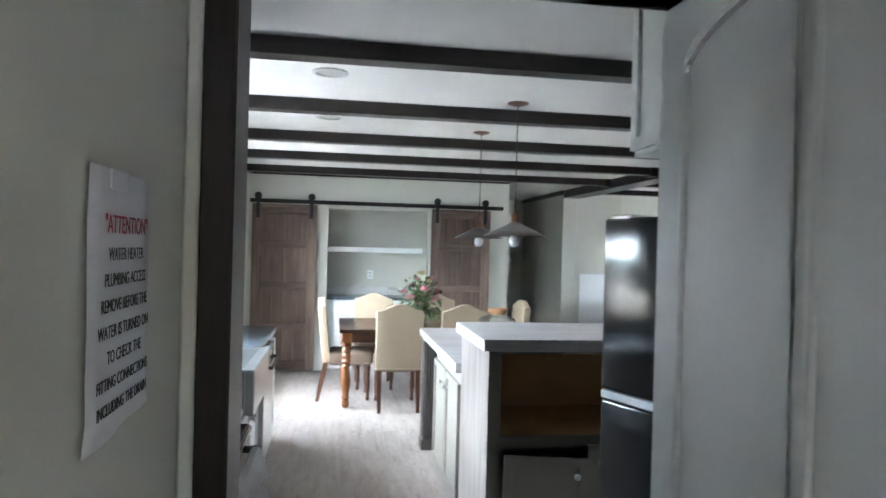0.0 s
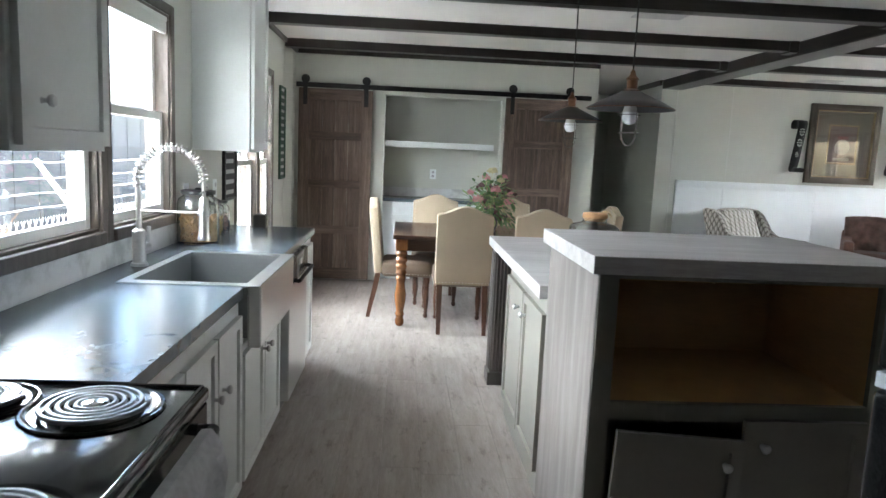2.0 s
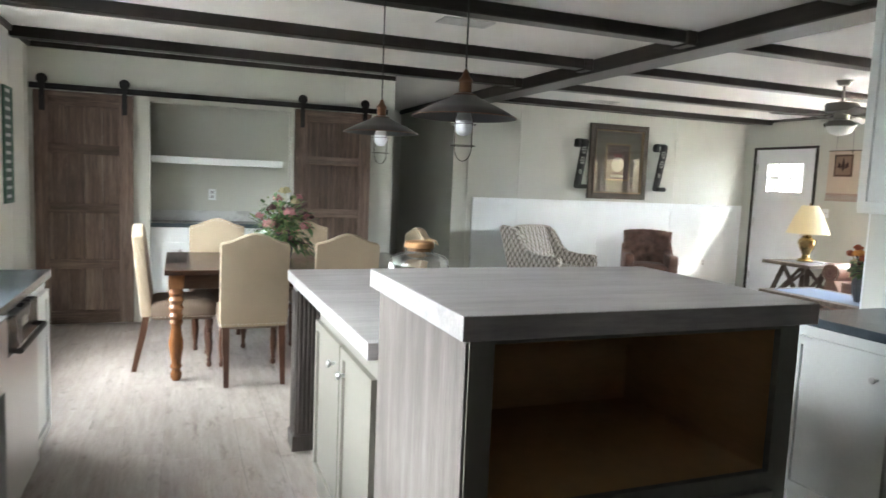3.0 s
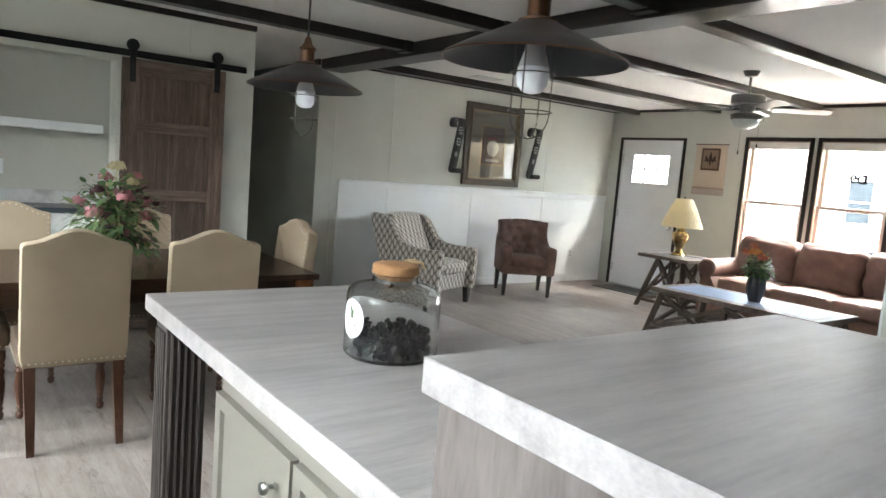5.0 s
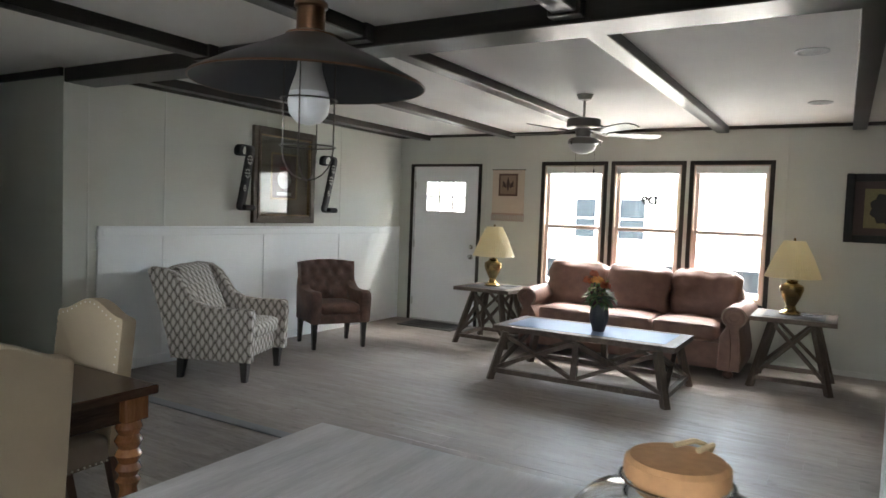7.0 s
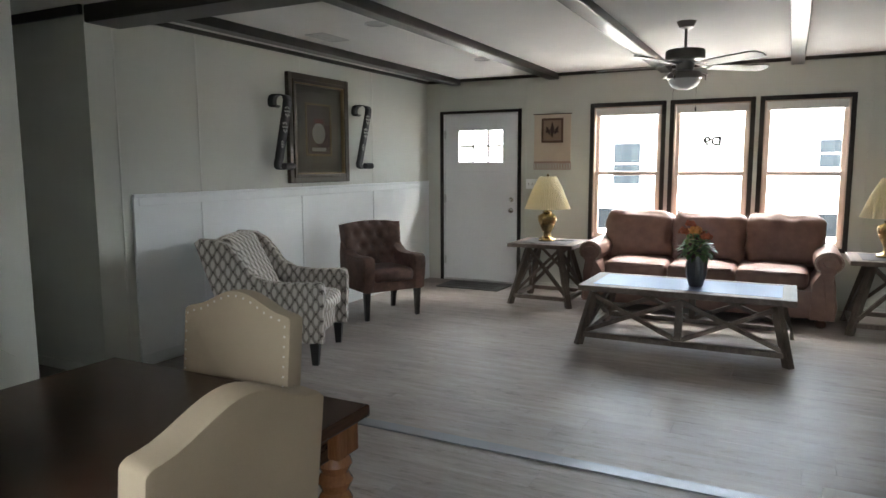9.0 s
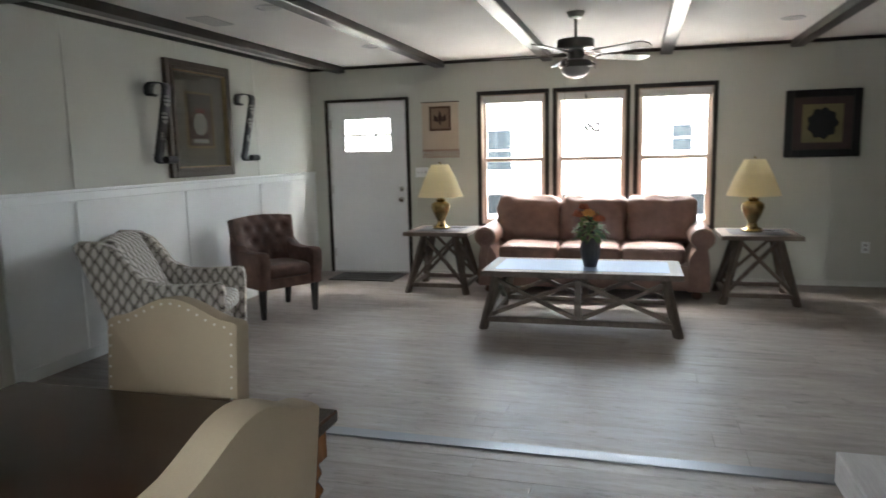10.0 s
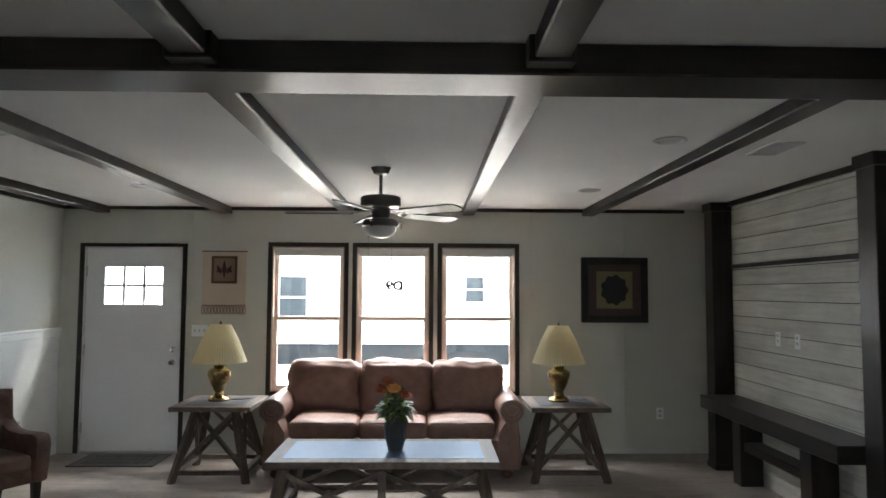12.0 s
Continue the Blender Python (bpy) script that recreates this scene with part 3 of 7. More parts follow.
setting(one("trim_floor_strip", (3.585, 3.68, 4.295, YN - 0.03, -0.004, 0.007), SILVER, bevel=0.003), "metal floor transition strip", "trim")

# ---- shiplap feature wall with dark columns and bench ----
feature = thing("shiplap_wall", pose(5.38, 3.202, 0), "whitewashed shiplap wall with dark top band", "shiplap", kind="structure")
z, k = 0.0, 0
while z < 2.43:
    h = 0.142
    top = min(z + h, 2.44)
    one("board", (0, 2.16, 0, 0.018 + 0.001 * (k % 2), z + 0.0035, top - 0.0035), SHIP, feature, bevel=0.002)
    z, k = z + h, k + 1
one("gap_backing", (0.002, 2.158, 0.0005, 0.003, 0, 2.44), BLACK, feature)
one("band", (0, 2.16, 0.018, 0.034, 1.86, 1.895), BEAM_X, feature, "dark-stained band", bevel=0.003)
for x0 in (7.54, 5.20):
    col = thing("column", pose(x0, 3.205, 0), "dark-stained square wooden column by the shiplap", "column", "columns of the shiplap wall", "structure")
    one("shaft", (0, 0.18, 0, 0.20, 0, 2.40), BEAM_Z, col, bevel=0.006)
    one("capital", (-0.015, 0.195, 0, 0.215, 2.40, 2.482), BEAM_Z, col, bevel=0.004)
    one("plinth", (-0.01, 0.19, 0, 0.21, 0, 0.05), BEAM_Z, col, bevel=0.004)
bench = thing("fireplace_bench", pose(5.385, 3.224, 0), "dark-stained wooden bench shelf along the shiplap", "bench")
one("slab", (0, 2.10, 0, 0.345, 0.585, 0.70), BEAM_X, bench, bevel=0.006)
for x0 in (0.55, 1.62):
    one("leg", (x0, x0 + 0.15, 0.005, 0.20, 0.0, 0.585), BEAM_Z, bench, bevel=0.005)
one("shelf", (0.70, 1.62, 0.02, 0.17, 0.30, 0.37), BEAM_X, bench, bevel=0.004)
for x in (6.43, 6.72):
    plate = thing("outlet_plate", pose(x, 3.2215, 1.20), "white outlet plate on the shiplap", "outlet", "plates on the shiplap")
    one("plate", (-0.035, 0.035, 0, 0.008, 0, 0.115), WHITE, plate, bevel=0.003)
    for dz in (0.03, 0.075):
        one("socket", (-0.014, 0.014, 0.008, 0.010, dz, dz + 0.022), VINYL, plate)


def outlet(m, label, toggles=0, w=0.075):
    """Local: front faces -y, origin at the lower middle."""
    p = thing("wall_plate", m, label, "switch" if toggles else "outlet")
    one("plate", (-w / 2, w / 2, -0.007, 0, 0, 0.115), WHITE, p, bevel=0.002)
    for k in range(toggles):
        x = (k - (toggles - 1) / 2) * 0.046
        one("toggle", (x - 0.006, x + 0.006, -0.018, -0.007, 0.045, 0.07), VINYL, p)
    if not toggles:
        for dz in (0.022, 0.068):
            one("socket", (-0.015, 0.015, -0.009, -0.007, dz, dz + 0.026), VINYL, p, bevel=0.002)


outlet(east(3.70, 0.345), "white outlet low on the east wall")
outlet(east(8.38, 1.165), "white switch plate beside the entrance door", 3, 0.165)
outlet(pose(7.55, YN - 0.010, 0.34), "white outlet in the wainscot")
outlet(pose(0.66, 9.32, 1.14), "white outlet in the niche back")
outlet(west(5.05, 1.10), "white switch beside the kitchen window", 1)
outlet(west(5.62, 1.10), "white outlet above the worktop")

# ---- kitchen ----
TAN = plain("tan_cabinet_liner", (0.58, 0.365, 0.175), 0.6, vary=0.12, grain=20, bump=0.05, scale=(1, 1, 6))


def blotchy(name, base, spot, rough, scale):
    m, nt, b = nodes_of(name)
    v = coords(nt, (1, 1, 1))
    c = ramp(nt, noise_at(nt, v, scale, 6.0, 0.6), [(0.36, spot), (0.50, base), (1.0, base)])
    nt.links.new(mixed(nt, c, ramp(nt, noise_at(nt, v, 40), [(0.3, tuple(x * 0.92 for x in base)), (0.7, base)]), 0.4), b.inputs["Base Color"])
    b.inputs["Roughness"].default_value = rough
    return m


MARBLE = blotchy("white_marble_backsplash", (0.66, 0.67, 0.66), (0.34, 0.34, 0.33), 0.25, 6)


def knob(parent, x, y, z):
    bm = bmesh.new()
    lathe(bm, [(0.009, 0), (0.006, 0.004), (0.006, 0.014), (0.013, 0.018), (0.016, 0.025), (0.012, 0.031), (0.004, 0.033)], 14, pose(x, y, z, 90))
    return part("knob", bm, STEEL, parent, smooth=True)


def shaker(parent, x0, x1, z0, z1, material, knob_at=None, name="door", m=None, rail=0.055):
    """A framed panel door in front of y = 0."""
    bm = bmesh.new()
    t = 0.02
    box(bm, x0, x1, -t, 0, z0, z1)
    bm.normal_update()
    face = [f for f in bm.faces if f.normal.y < -0.9]
    bmesh.ops.inset_region(bm, faces=face, thickness=rail)
    bmesh.ops.inset_region(bm, faces=face, thickness=0.004, depth=-0.011)
    d = part(name, bm, material, parent)
    if m is not None:
        d.matrix_local = m
    if knob_at:
        knob(d, knob_at[0], -t, knob_at[1])
    return d


def cabinet(m, w, d, z0, z1, doors, material, label, group, toe=0.0, drawers=()):
    """Front in the plane y = 0, facing -y. doors: (x0, x1, z0, z1, knob x, knob z)."""
    c = thing("cabinet", m, label, "cabinet", group)
    bm = bmesh.new()
    box(bm, 0, w, 0.002, d, z0 + toe, z1, 0.002)
    if toe:
        box(bm, 0.0, w, 0.06, d, z0, z0 + toe)
    part("body", bm, material, c)
    for x0, x1, a, b, kx, kz in doors:
        shaker(c, x0, x1, a, b, material, (kx, kz))
    for x0, x1, a, b in drawers:
        dr = one("drawer_front", (x0, x1, -0.02, 0, a, b), material, c, bevel=0.004)
        knob(dr, (x0 + x1) / 2, -0.02, (a + b) / 2)
    return c


XF = -0.285
BASE = "base cabinets under the slate worktop"
cabinet(pose(XF, 2.715, 0, 0, 0, 90), 1.065, 0.59, 0, 0.868, [(0.03, 0.36, 0.11, 0.80, 0.32, 0.60), (0.375, 0.70, 0.11, 0.80, 0.66, 0.61), (0.715, 1.04, 0.11, 0.80, 0.76, 0.61)], CABINET, "white shaker base cabinet between range and sink", BASE, 0.09)
cabinet(pose(XF, 3.785, 0, 0, 0, 90), 0.795, 0.59, 0, 0.655, [(0.02, 0.39, 0.11, 0.63, 0.355, 0.56), (0.405, 0.775, 0.11, 0.63, 0.44, 0.56)], CABINET, "white shaker cabinet below the apron sink", BASE, 0.09)
cabinet(pose(XF, 5.30, 0, 0, 0, 90), 0.46, 0.59, 0, 0.868, [(0.03, 0.43, 0.11, 0.82, 0.07, 0.70)], CABINET, "white end cabinet beside the dishwasher", BASE, 0.09)

# worktop with a cut-out for the sink
top = thing("worktop", pose(0, 0, 0), "slate-look laminate worktop along the window wall", "worktop")
bm = bmesh.new()
for d in ((XW + 0.003, -0.262, 2.69, 3.765, 0.87, 0.91), (XW + 0.003, -0.262, 4.565, 5.775, 0.87, 0.91), (XW + 0.003, -0.715, 3.765, 4.565, 0.87, 0.91)):
    box(bm, *d)
bmesh.ops.remove_doubles(bm, verts=bm.verts, dist=1e-5)
part("slab", bm, COUNTER, top)
one("backsplash", (XW + 0.001, XW + 0.014, 2.69, 5.775, 0.911, 1.015), MARBLE, top, "white marble-look backsplash strip")

SINKST = plain("satin_sink_steel", (0.30, 0.31, 0.31), 0.36, metal=0.9, vary=0.08, grain=120, bump=0.05)
sink = thing("apron_sink", pose(0, 0, 0), "brushed steel apron-front kitchen sink", "sink")
bm = bmesh.new()
rx0, rx1, ry0, ry1, zt = -0.73, -0.205, 3.755, 4.575, 0.914
bx0, bx1, by0, by1 = -0.69, -0.262, 3.81, 4.52
for d in ((rx0, rx1, ry0, by0, zt - 0.006, zt), (rx0, rx1, by1, ry1, zt - 0.006, zt), (rx0, bx0, by0, by1, zt - 0.006, zt), (bx1, rx1, by0, by1, zt - 0.006, zt)):
    box(bm, *d)
part("rim", bm, SINKST, sink)
bm = bmesh.new()
box(bm, bx0, bx1, by0, by1, 0.70, zt - 0.006)
bm.normal_update()
bmesh.ops.delete(bm, geom=[f for f in bm.faces if f.normal.z > 0.9], context="FACES_ONLY")
bowl = part("bowl", bm, SINKST, sink)
mod = bowl.modifiers.new("thickness", "SOLIDIFY")
mod.thickness, mod.offset = 0.003, 1.0
one("apron", (-0.258, -0.205, 3.80, 4.56, 0.66, zt - 0.0065), STEEL, sink, bevel=0.008, seg=2)
bm = bmesh.new()
lathe(bm, [(0.045, 0.0), (0.045, 0.003), (0.02, 0.003)], 20, pose(-0.48, 4.16, 0.7005))
part("drain", bm, CHROME, sink, smooth=True)

faucet = thing("faucet", pose(-0.785, 4.13, 0.91), "chrome pull-down faucet with a coiled spring neck", "faucet")
bm = bmesh.new()
lathe(bm, [(0.034, 0.0), (0.034, 0.012), (0.027, 0.016), (0.027, 0.15), (0.020, 0.155), (0.012, 0.16), (0.012, 0.33)], 18)
part("body", bm, STEEL, faucet, smooth=True)
arch = [Vector((0, 0, 0.33))] + [Vector((0.135 - 0.135 * math.cos(a), 0.0, 0.37 + 0.135 * math.sin(a))) for a in [math.pi * k / 16 for k in range(17)]] + [Vector((0.27, 0, 0.30))]
bm = bmesh.new()
tube(bm, arch, 0.008, 8)
part("hose", bm, STEEL, faucet, smooth=True)
bm = bmesh.new()
turns, steps = 26, 26 * 9
spring = []
for k in range(steps + 1):
    u = k / steps * (len(arch) - 1)
    i = min(int(u), len(arch) - 2)
    p = arch[i].lerp(arch[i + 1], u - i)
    d = (arch[i + 1] - arch[i]).normalized()
    s = Vector((0, 1, 0))
    o = d.cross(s)
    a = 2 * math.pi * turns * k / steps
    spring.append(p + 0.017 * (math.cos(a) * s + math.sin(a) * o))
tube(bm, spring, 0.0035, 5)
part("spring", bm, CHROME, faucet, smooth=True)
bm = bmesh.new()
lathe(bm, [(0.012, 0.30), (0.018, 0.29), (0.021, 0.24), (0.021, 0.15), (0.026, 0.135), (0.026, 0.12)], 16, pose(0.27, 0, 0))
part("spray_head", bm, STEEL, faucet, smooth=True)
bm = bmesh.new()
tube(bm, [(0, 0, 0.235), (0.255, 0, 0.235)], 0.006, 8)
lathe(bm, [(0.026, 0.225), (0.026, 0.245)], 16, pose(0.27, 0, 0))
part("holder_arm", bm, STEEL, faucet, smooth=True)
bm = bmesh.new()
tube(bm, [(0.0, 0.02, 0.075), (0.01, 0.075, 0.075)], 0.017, 10)
tube(bm, [(0.01, 0.078, 0.075), (0.012, 0.080, 0.16)], 0.009, 8)
part("lever", bm, STEEL, faucet, smooth=True)

dish = thing("dishwasher", pose(XF, 4.665, 0, 0, 0, 90), "steel-fronted dishwasher with black control panel and handle", "dishwasher")
one("tub", (0.01, 0.60, 0.004, 0.55, 0.10, 0.866), BLACK, dish)
one("door", (0.005, 0.605, -0.045, 0.002, 0.115, 0.72), STEEL, dish, "brushed steel front", bevel=0.006, seg=2)
panel = one("control_panel", (0.005, 0.605, -0.05, 0.002, 0.726, 0.862), BLACKGLOSS, dish, bevel=0.006, seg=2)
bm = bmesh.new()
tube(bm, [(0.06, -0.05, 0.755), (0.06, -0.085, 0.75), (0.55, -0.085, 0.75), (0.55, -0.05, 0.755)], 0.011, 8)
part("handle", bm, BLACK, dish, smooth=True)
one("latch", (0.27, 0.34, -0.058, -0.05, 0.80, 0.835), STEEL, dish, bevel=0.003)
one("kick_plate", (0.01, 0.60, 0.03, 0.05, 0.0, 0.10), BLACK, dish)

# electric range
rng = thing("electric_range", pose(-0.885, 1.925, -0.008), "black electric coil range with a towel on its handle", "range")
one("body", (0.0, 0.755, 0.0, 0.755, 0.06, 0.885), BLACK, rng)
ENAMEL = plain("black_enamel", (0.010, 0.010, 0.011), 0.10, vary=0.1, grain=30, bump=0.02, spec=0.7)
one("cooktop", (0.0, 0.80, -0.002, 0.757, 0.885, 0.918), ENAMEL, rng, "glossy black enamel cooktop", bevel=0.012, seg=3, smooth=True)
bm = bmesh.new()
tube(bm, [(0.03, 0.012, 0.917), (0.785, 0.012, 0.917), (0.785, 0.743, 0.917), (0.03, 0.743, 0.917)], 0.006, 8, closed=True)
part("rim", bm, ENAMEL, rng, smooth=True)
for x, y, r in ((0.62, 0.60, 0.102), (0.66, 0.165, 0.10), (0.39, 0.625, 0.078), (0.36, 0.17, 0.10)):
    bm = bmesh.new()
    lathe(bm, [(r + 0.030, 0.003), (r + 0.026, 0.007), (r + 0.016, 0.006), (r, -0.004), (0.03, -0.008)], 32, pose(x, y, 0.917))
    pan = part("drip_pan", bm, ENAMEL, rng, smooth=True)
    bm = bmesh.new()
    n = 5
    pts = [(x + (0.022 + (r - 0.022) * k / (n * 24)) * math.cos(2 * math.pi * k / 24), y + (0.022 + (r - 0.022) * k / (n * 24)) * math.sin(2 * math.pi * k / 24), 0.931) for k in range(n * 24 + 1)]
    tube(bm, pts, 0.0055, 6)
    coil = part("coil", bm, plain("coil_iron", (0.30, 0.31, 0.32), 0.32, metal=0.85, vary=0.2), rng, smooth=True)
    for q in range(3):
        a = 2 * math.pi * q / 3 + 0.4
        bm = bmesh.new()
        bar(bm, (x + 0.02 * math.cos(a), y + 0.02 * math.sin(a), 0.923), (x + r * math.cos(a), y + r * math.sin(a), 0.923), 0.004, 0.006)
        part("coil_support", bm, MATS["coil_iron"], coil)
    bm = bmesh.new()
    lathe(bm, [(0.021, 0.930), (0.021, 0.9345), (0.009, 0.9365)], 16, pose(x, y, 0))
    part("coil_cap", bm, CHROME, coil, smooth=True)
one("oven_door", (0.755, 0.80, 0.005, 0.75, 0.20, 0.80), BLACKGLOSS, rng, bevel=0.006, seg=2)
one("front_panel", (0.755, 0.795, 0.003, 0.752, 0.805, 0.884), ENAMEL, rng, bevel=0.004)
one("drawer", (0.755, 0.795, 0.005, 0.75, 0.06, 0.195), BLACKGLOSS, rng, bevel=0.006)
bm = bmesh.new()
tube(bm, [(0.795, 0.07, 0.845), (0.828, 0.075, 0.848), (0.828, 0.68, 0.848), (0.795, 0.685, 0.845)], 0.013, 10)
part("handle", bm, BLACK, rng, smooth=True)
# a frilly dish towel folded over the handle
TOWEL = plain("grey_white_towel", (0.62, 0.62, 0.62), 0.95, vary=0.3, grain=55, bump=0.8, dist=0.004)
towel = thing("dish_towel", pose(-0.057, 2.08, 0.075), "crumpled grey-white dish towel over the oven handle", "towel")
bm = bmesh.new()
grid = []
for j in range(22):
    v = j / 21
    row = []
    for i in range(20):
        u = i / 19
        wav = 0.026 * math.sin(u * 24 + v * 3) * (0.3 + v) + 0.014 * math.sin(u * 41 + v * 16)
        if v < 0.15:
            a = math.pi * (1 - v / 0.15)
            p = (0.016 * math.cos(a), 0.48 * u, 0.767 + 0.016 * math.sin(a))
        else:
            p = (0.017 + max(0, wav) + 0.02 * v, 0.03 * math.sin(v * 5) * (u - 0.5) + 0.48 * u, 0.767 - (v - 0.15) * 0.52 + 0.03 * math.sin(u * 9) * v)
        row.append(bm.verts.new(p))
    grid.append(row)
for a, b in zip(grid, grid[1:]):
    for i in range(19):
        bm.faces.new((a[i], a[i + 1], b[i + 1], b[i]))
cloth = part("cloth", bm, TOWEL, towel, smooth=True)
mod = cloth.modifiers.new("thickness", "SOLIDIFY")
mod.thickness = 0.006

# wall cabinets with a dark crown
UP = "white wall cabinets"
for y0, y1, kn in ((2.80, 3.285, (0.10, 1.52)), (5.16, 5.57, (0.34, 1.47))):
    w = y1 - y0
    c = cabinet(pose(-0.555, y0, 0, 0, 0, 90), w, 0.322, 1.40, 2.44, [(0.015, w - 0.015, 1.415, 2.425, kn[0], kn[1])], CABINET, "white shaker wall cabinet above the worktop", UP)
    one("crown", (-0.012, w + 0.012, -0.035, 0.322, 2.44, 2.483), BEAM_Y, c, "dark-stained crown", bevel=0.004)
c = cabinet(pose(1.135, 2.14, 0, 0, 0, -90), 0.80, 0.65, 1.885, 2.482, [(0.015, 0.39, 1.90, 2.48, 0.35, 1.95), (0.41, 0.785, 1.90, 2.48, 0.45, 1.95)], CABINET, "white wall cabinet above the refrigerator", UP)

# cabinets on the divider wall
cabinet(pose(2.955, 4.15, 0, 0, 0, -90), 0.52, 0.60, 0, 0.868, [(0.03, 0.49, 0.11, 0.82, 0.43, 0.72)], CABINET, "white shaker base cabinet on the divider wall", "divider cabinets", 0.09)
cabinet(pose(2.955, 3.625, 0, 0, 0, -90), 0.52, 0.60, 0, 0.868, [(0.03, 0.49, 0.11, 0.82, 0.09, 0.72)], CABINET, "white shaker base cabinet on the divider wall", "divider cabinets", 0.09)
t2 = thing("worktop", pose(2.93, 3.08, 0.87), "slate-look laminate worktop on the divider wall", "worktop")
one("slab", (0, 0.628, 0, 1.085, 0, 0.04), COUNTER, t2, bevel=0.004)
one("backsplash", (0.614, 0.628, 0, 1.085, 0.041, 0.145), MARBLE, t2)
cabinet(pose(3.245, 4.12, 0, 0, 0, -90), 0.45, 0.312, 1.37, 2.482, [(0.015, 0.435, 1.385, 2.45, 0.38, 1.45)], CABINET, "white shaker wall cabinet on the divider wall", "divider cabinets")
outlet(pose(3.56, 3.95, 1.05, 0, 0, -90), "white outlet on the divider wall")

# refrigerator
fr = thing("refrigerator", pose(1.066, 2.205, 0, 0, 0, -70), "black two-door refrigerator with textured doors", "refrigerator")
one("body", (0.0, 0.76, 0.065, 0.74, 0.03, 1.675), BLACK, fr, bevel=0.006)
for nm, z0, z1 in (("freezer_door", 1.135, 1.69), ("door", 0.06, 1.105)):
    d = one(nm, (0.003, 0.757, 0.0, 0.06, z0, z1), FRIDGE, fr, bevel=0.012, seg=3, smooth=True)
one("gasket", (0.006, 0.36, 0.003, 0.058, 1.108, 1.132), plain("pale_gasket", (0.62, 0.66, 0.70), 0.5, vary=0.03, bump=0), fr, "pale strip between the doors")
one("top_hinge", (0.02, 0.12, 0.005, 0.10, 1.676, 1.70), STEEL, fr, bevel=0.006)
one("kick_plate", (0.02, 0.74, 0.07, 0.10, 0.0, 0.03), BLACK, fr)

# island: the raised bar end
DARKFRAME = plain("dark_taupe_frame", (0.15, 0.145, 0.122), 0.45, vary=0.1, grain=50, bump=0.05)
isl = thing("kitchen_island", pose(0, 0, 0), "grey wood-grain kitchen island with open niche and raised end", "island")
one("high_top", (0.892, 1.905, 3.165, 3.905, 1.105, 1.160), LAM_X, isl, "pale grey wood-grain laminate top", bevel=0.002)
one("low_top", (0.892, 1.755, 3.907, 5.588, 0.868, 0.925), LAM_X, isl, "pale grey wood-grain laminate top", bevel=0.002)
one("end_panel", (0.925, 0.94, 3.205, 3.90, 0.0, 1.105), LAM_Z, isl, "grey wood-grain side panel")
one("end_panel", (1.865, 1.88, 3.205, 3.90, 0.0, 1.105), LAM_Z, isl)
bm = bmesh.new()
yf = 3.20
for d in ((0.925, 0.985, yf, yf + 0.02, 0.0, 1.105), (1.815, 1.88, yf, yf + 0.02, 0.0, 1.105), (0.985, 1.815, yf, yf + 0.02, 1.088, 1.105), (0.985, 1.815, yf, yf + 0.02, 0.645, 0.70), (0.985, 1.815, yf, yf + 0.02, 0.0, 0.10)):
    box(bm, *d)
part("face_frame", bm, DARKFRAME, isl, "dark taupe face frame")
niche = one("niche", (0.965, 1.835, 3.865, 3.885, 0.66, 1.10), TAN, isl, "tan unfinished interior of the open niche")
for nm, d in (("niche_side", (0.945, 0.965, yf + 0.02, 3.885, 0.66, 1.10)), ("niche_side", (1.835, 1.855, yf + 0.02, 3.885, 0.66, 1.10)), ("niche_floor", (0.965, 1.835, yf + 0.02, 3.865, 0.66, 0.69)), ("niche_roof", (0.965, 1.835, yf + 0.02, 3.865, 1.085, 1.10))):
    one(nm, d, TAN, niche)
one("junction_box", (1.33, 1.45, 3.30, 3.36, 1.065, 1.085), TAN, isl)
shaker(isl, 0, 0.40, 0, 0.50, GREYCAB, (0.345, 0.42), m=pose(0.99, yf - 0.001, 0.115, 0, 2.4, -3.5))
shaker(isl, 1.415, 1.815, 0.11, 0.655, GREYCAB, (1.475, 0.575), m=pose(0, yf - 0.001, 0))
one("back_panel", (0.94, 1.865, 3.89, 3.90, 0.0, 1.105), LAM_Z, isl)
one("low_body", (0.932, 1.52, 3.905, 4.875, 0.0, 0.866), GREYCAB, isl, "taupe painted cabinet body")
for y0, y1, kz in ((4.865, 4.375, 0.385), (4.365, 3.915, 0.055)):
    sh = shaker(isl, 0, y0 - y1 - 0.005, 0.115, 0.80, GREYCAB, (kz + 0.02, 0.71), m=pose(0.931, y0, 0, 0, 0, -90))
post = one("post", (0.905, 1.035, 5.345, 5.475, 0.0, 0.868), FLUTE, isl, "fluted dark-stained corner post", bevel=0.003)
for k in range(5):
    x = 0.925 + 0.0225 * k
    for p in ((x, 5.345), (0.905, 5.365 + 0.0225 * k)):
        bm = bmesh.new()
        tube(bm, [(*p, 0.10), (*p, 0.84)], 0.008, 8)
        part("reed", bm, FLUTE, post, smooth=True)
one("plinth", (0.892, 1.048, 5.332, 5.488, 0.0, 0.085), FLUTE, post, bevel=0.004)

# glass jars
CORK = plain("cork_lid", (0.42, 0.22, 0.10), 0.8, vary=0.25, grain=70, bump=0.5)
JAR = glass("clear_jar_glass", (0.97, 0.985, 0.98))


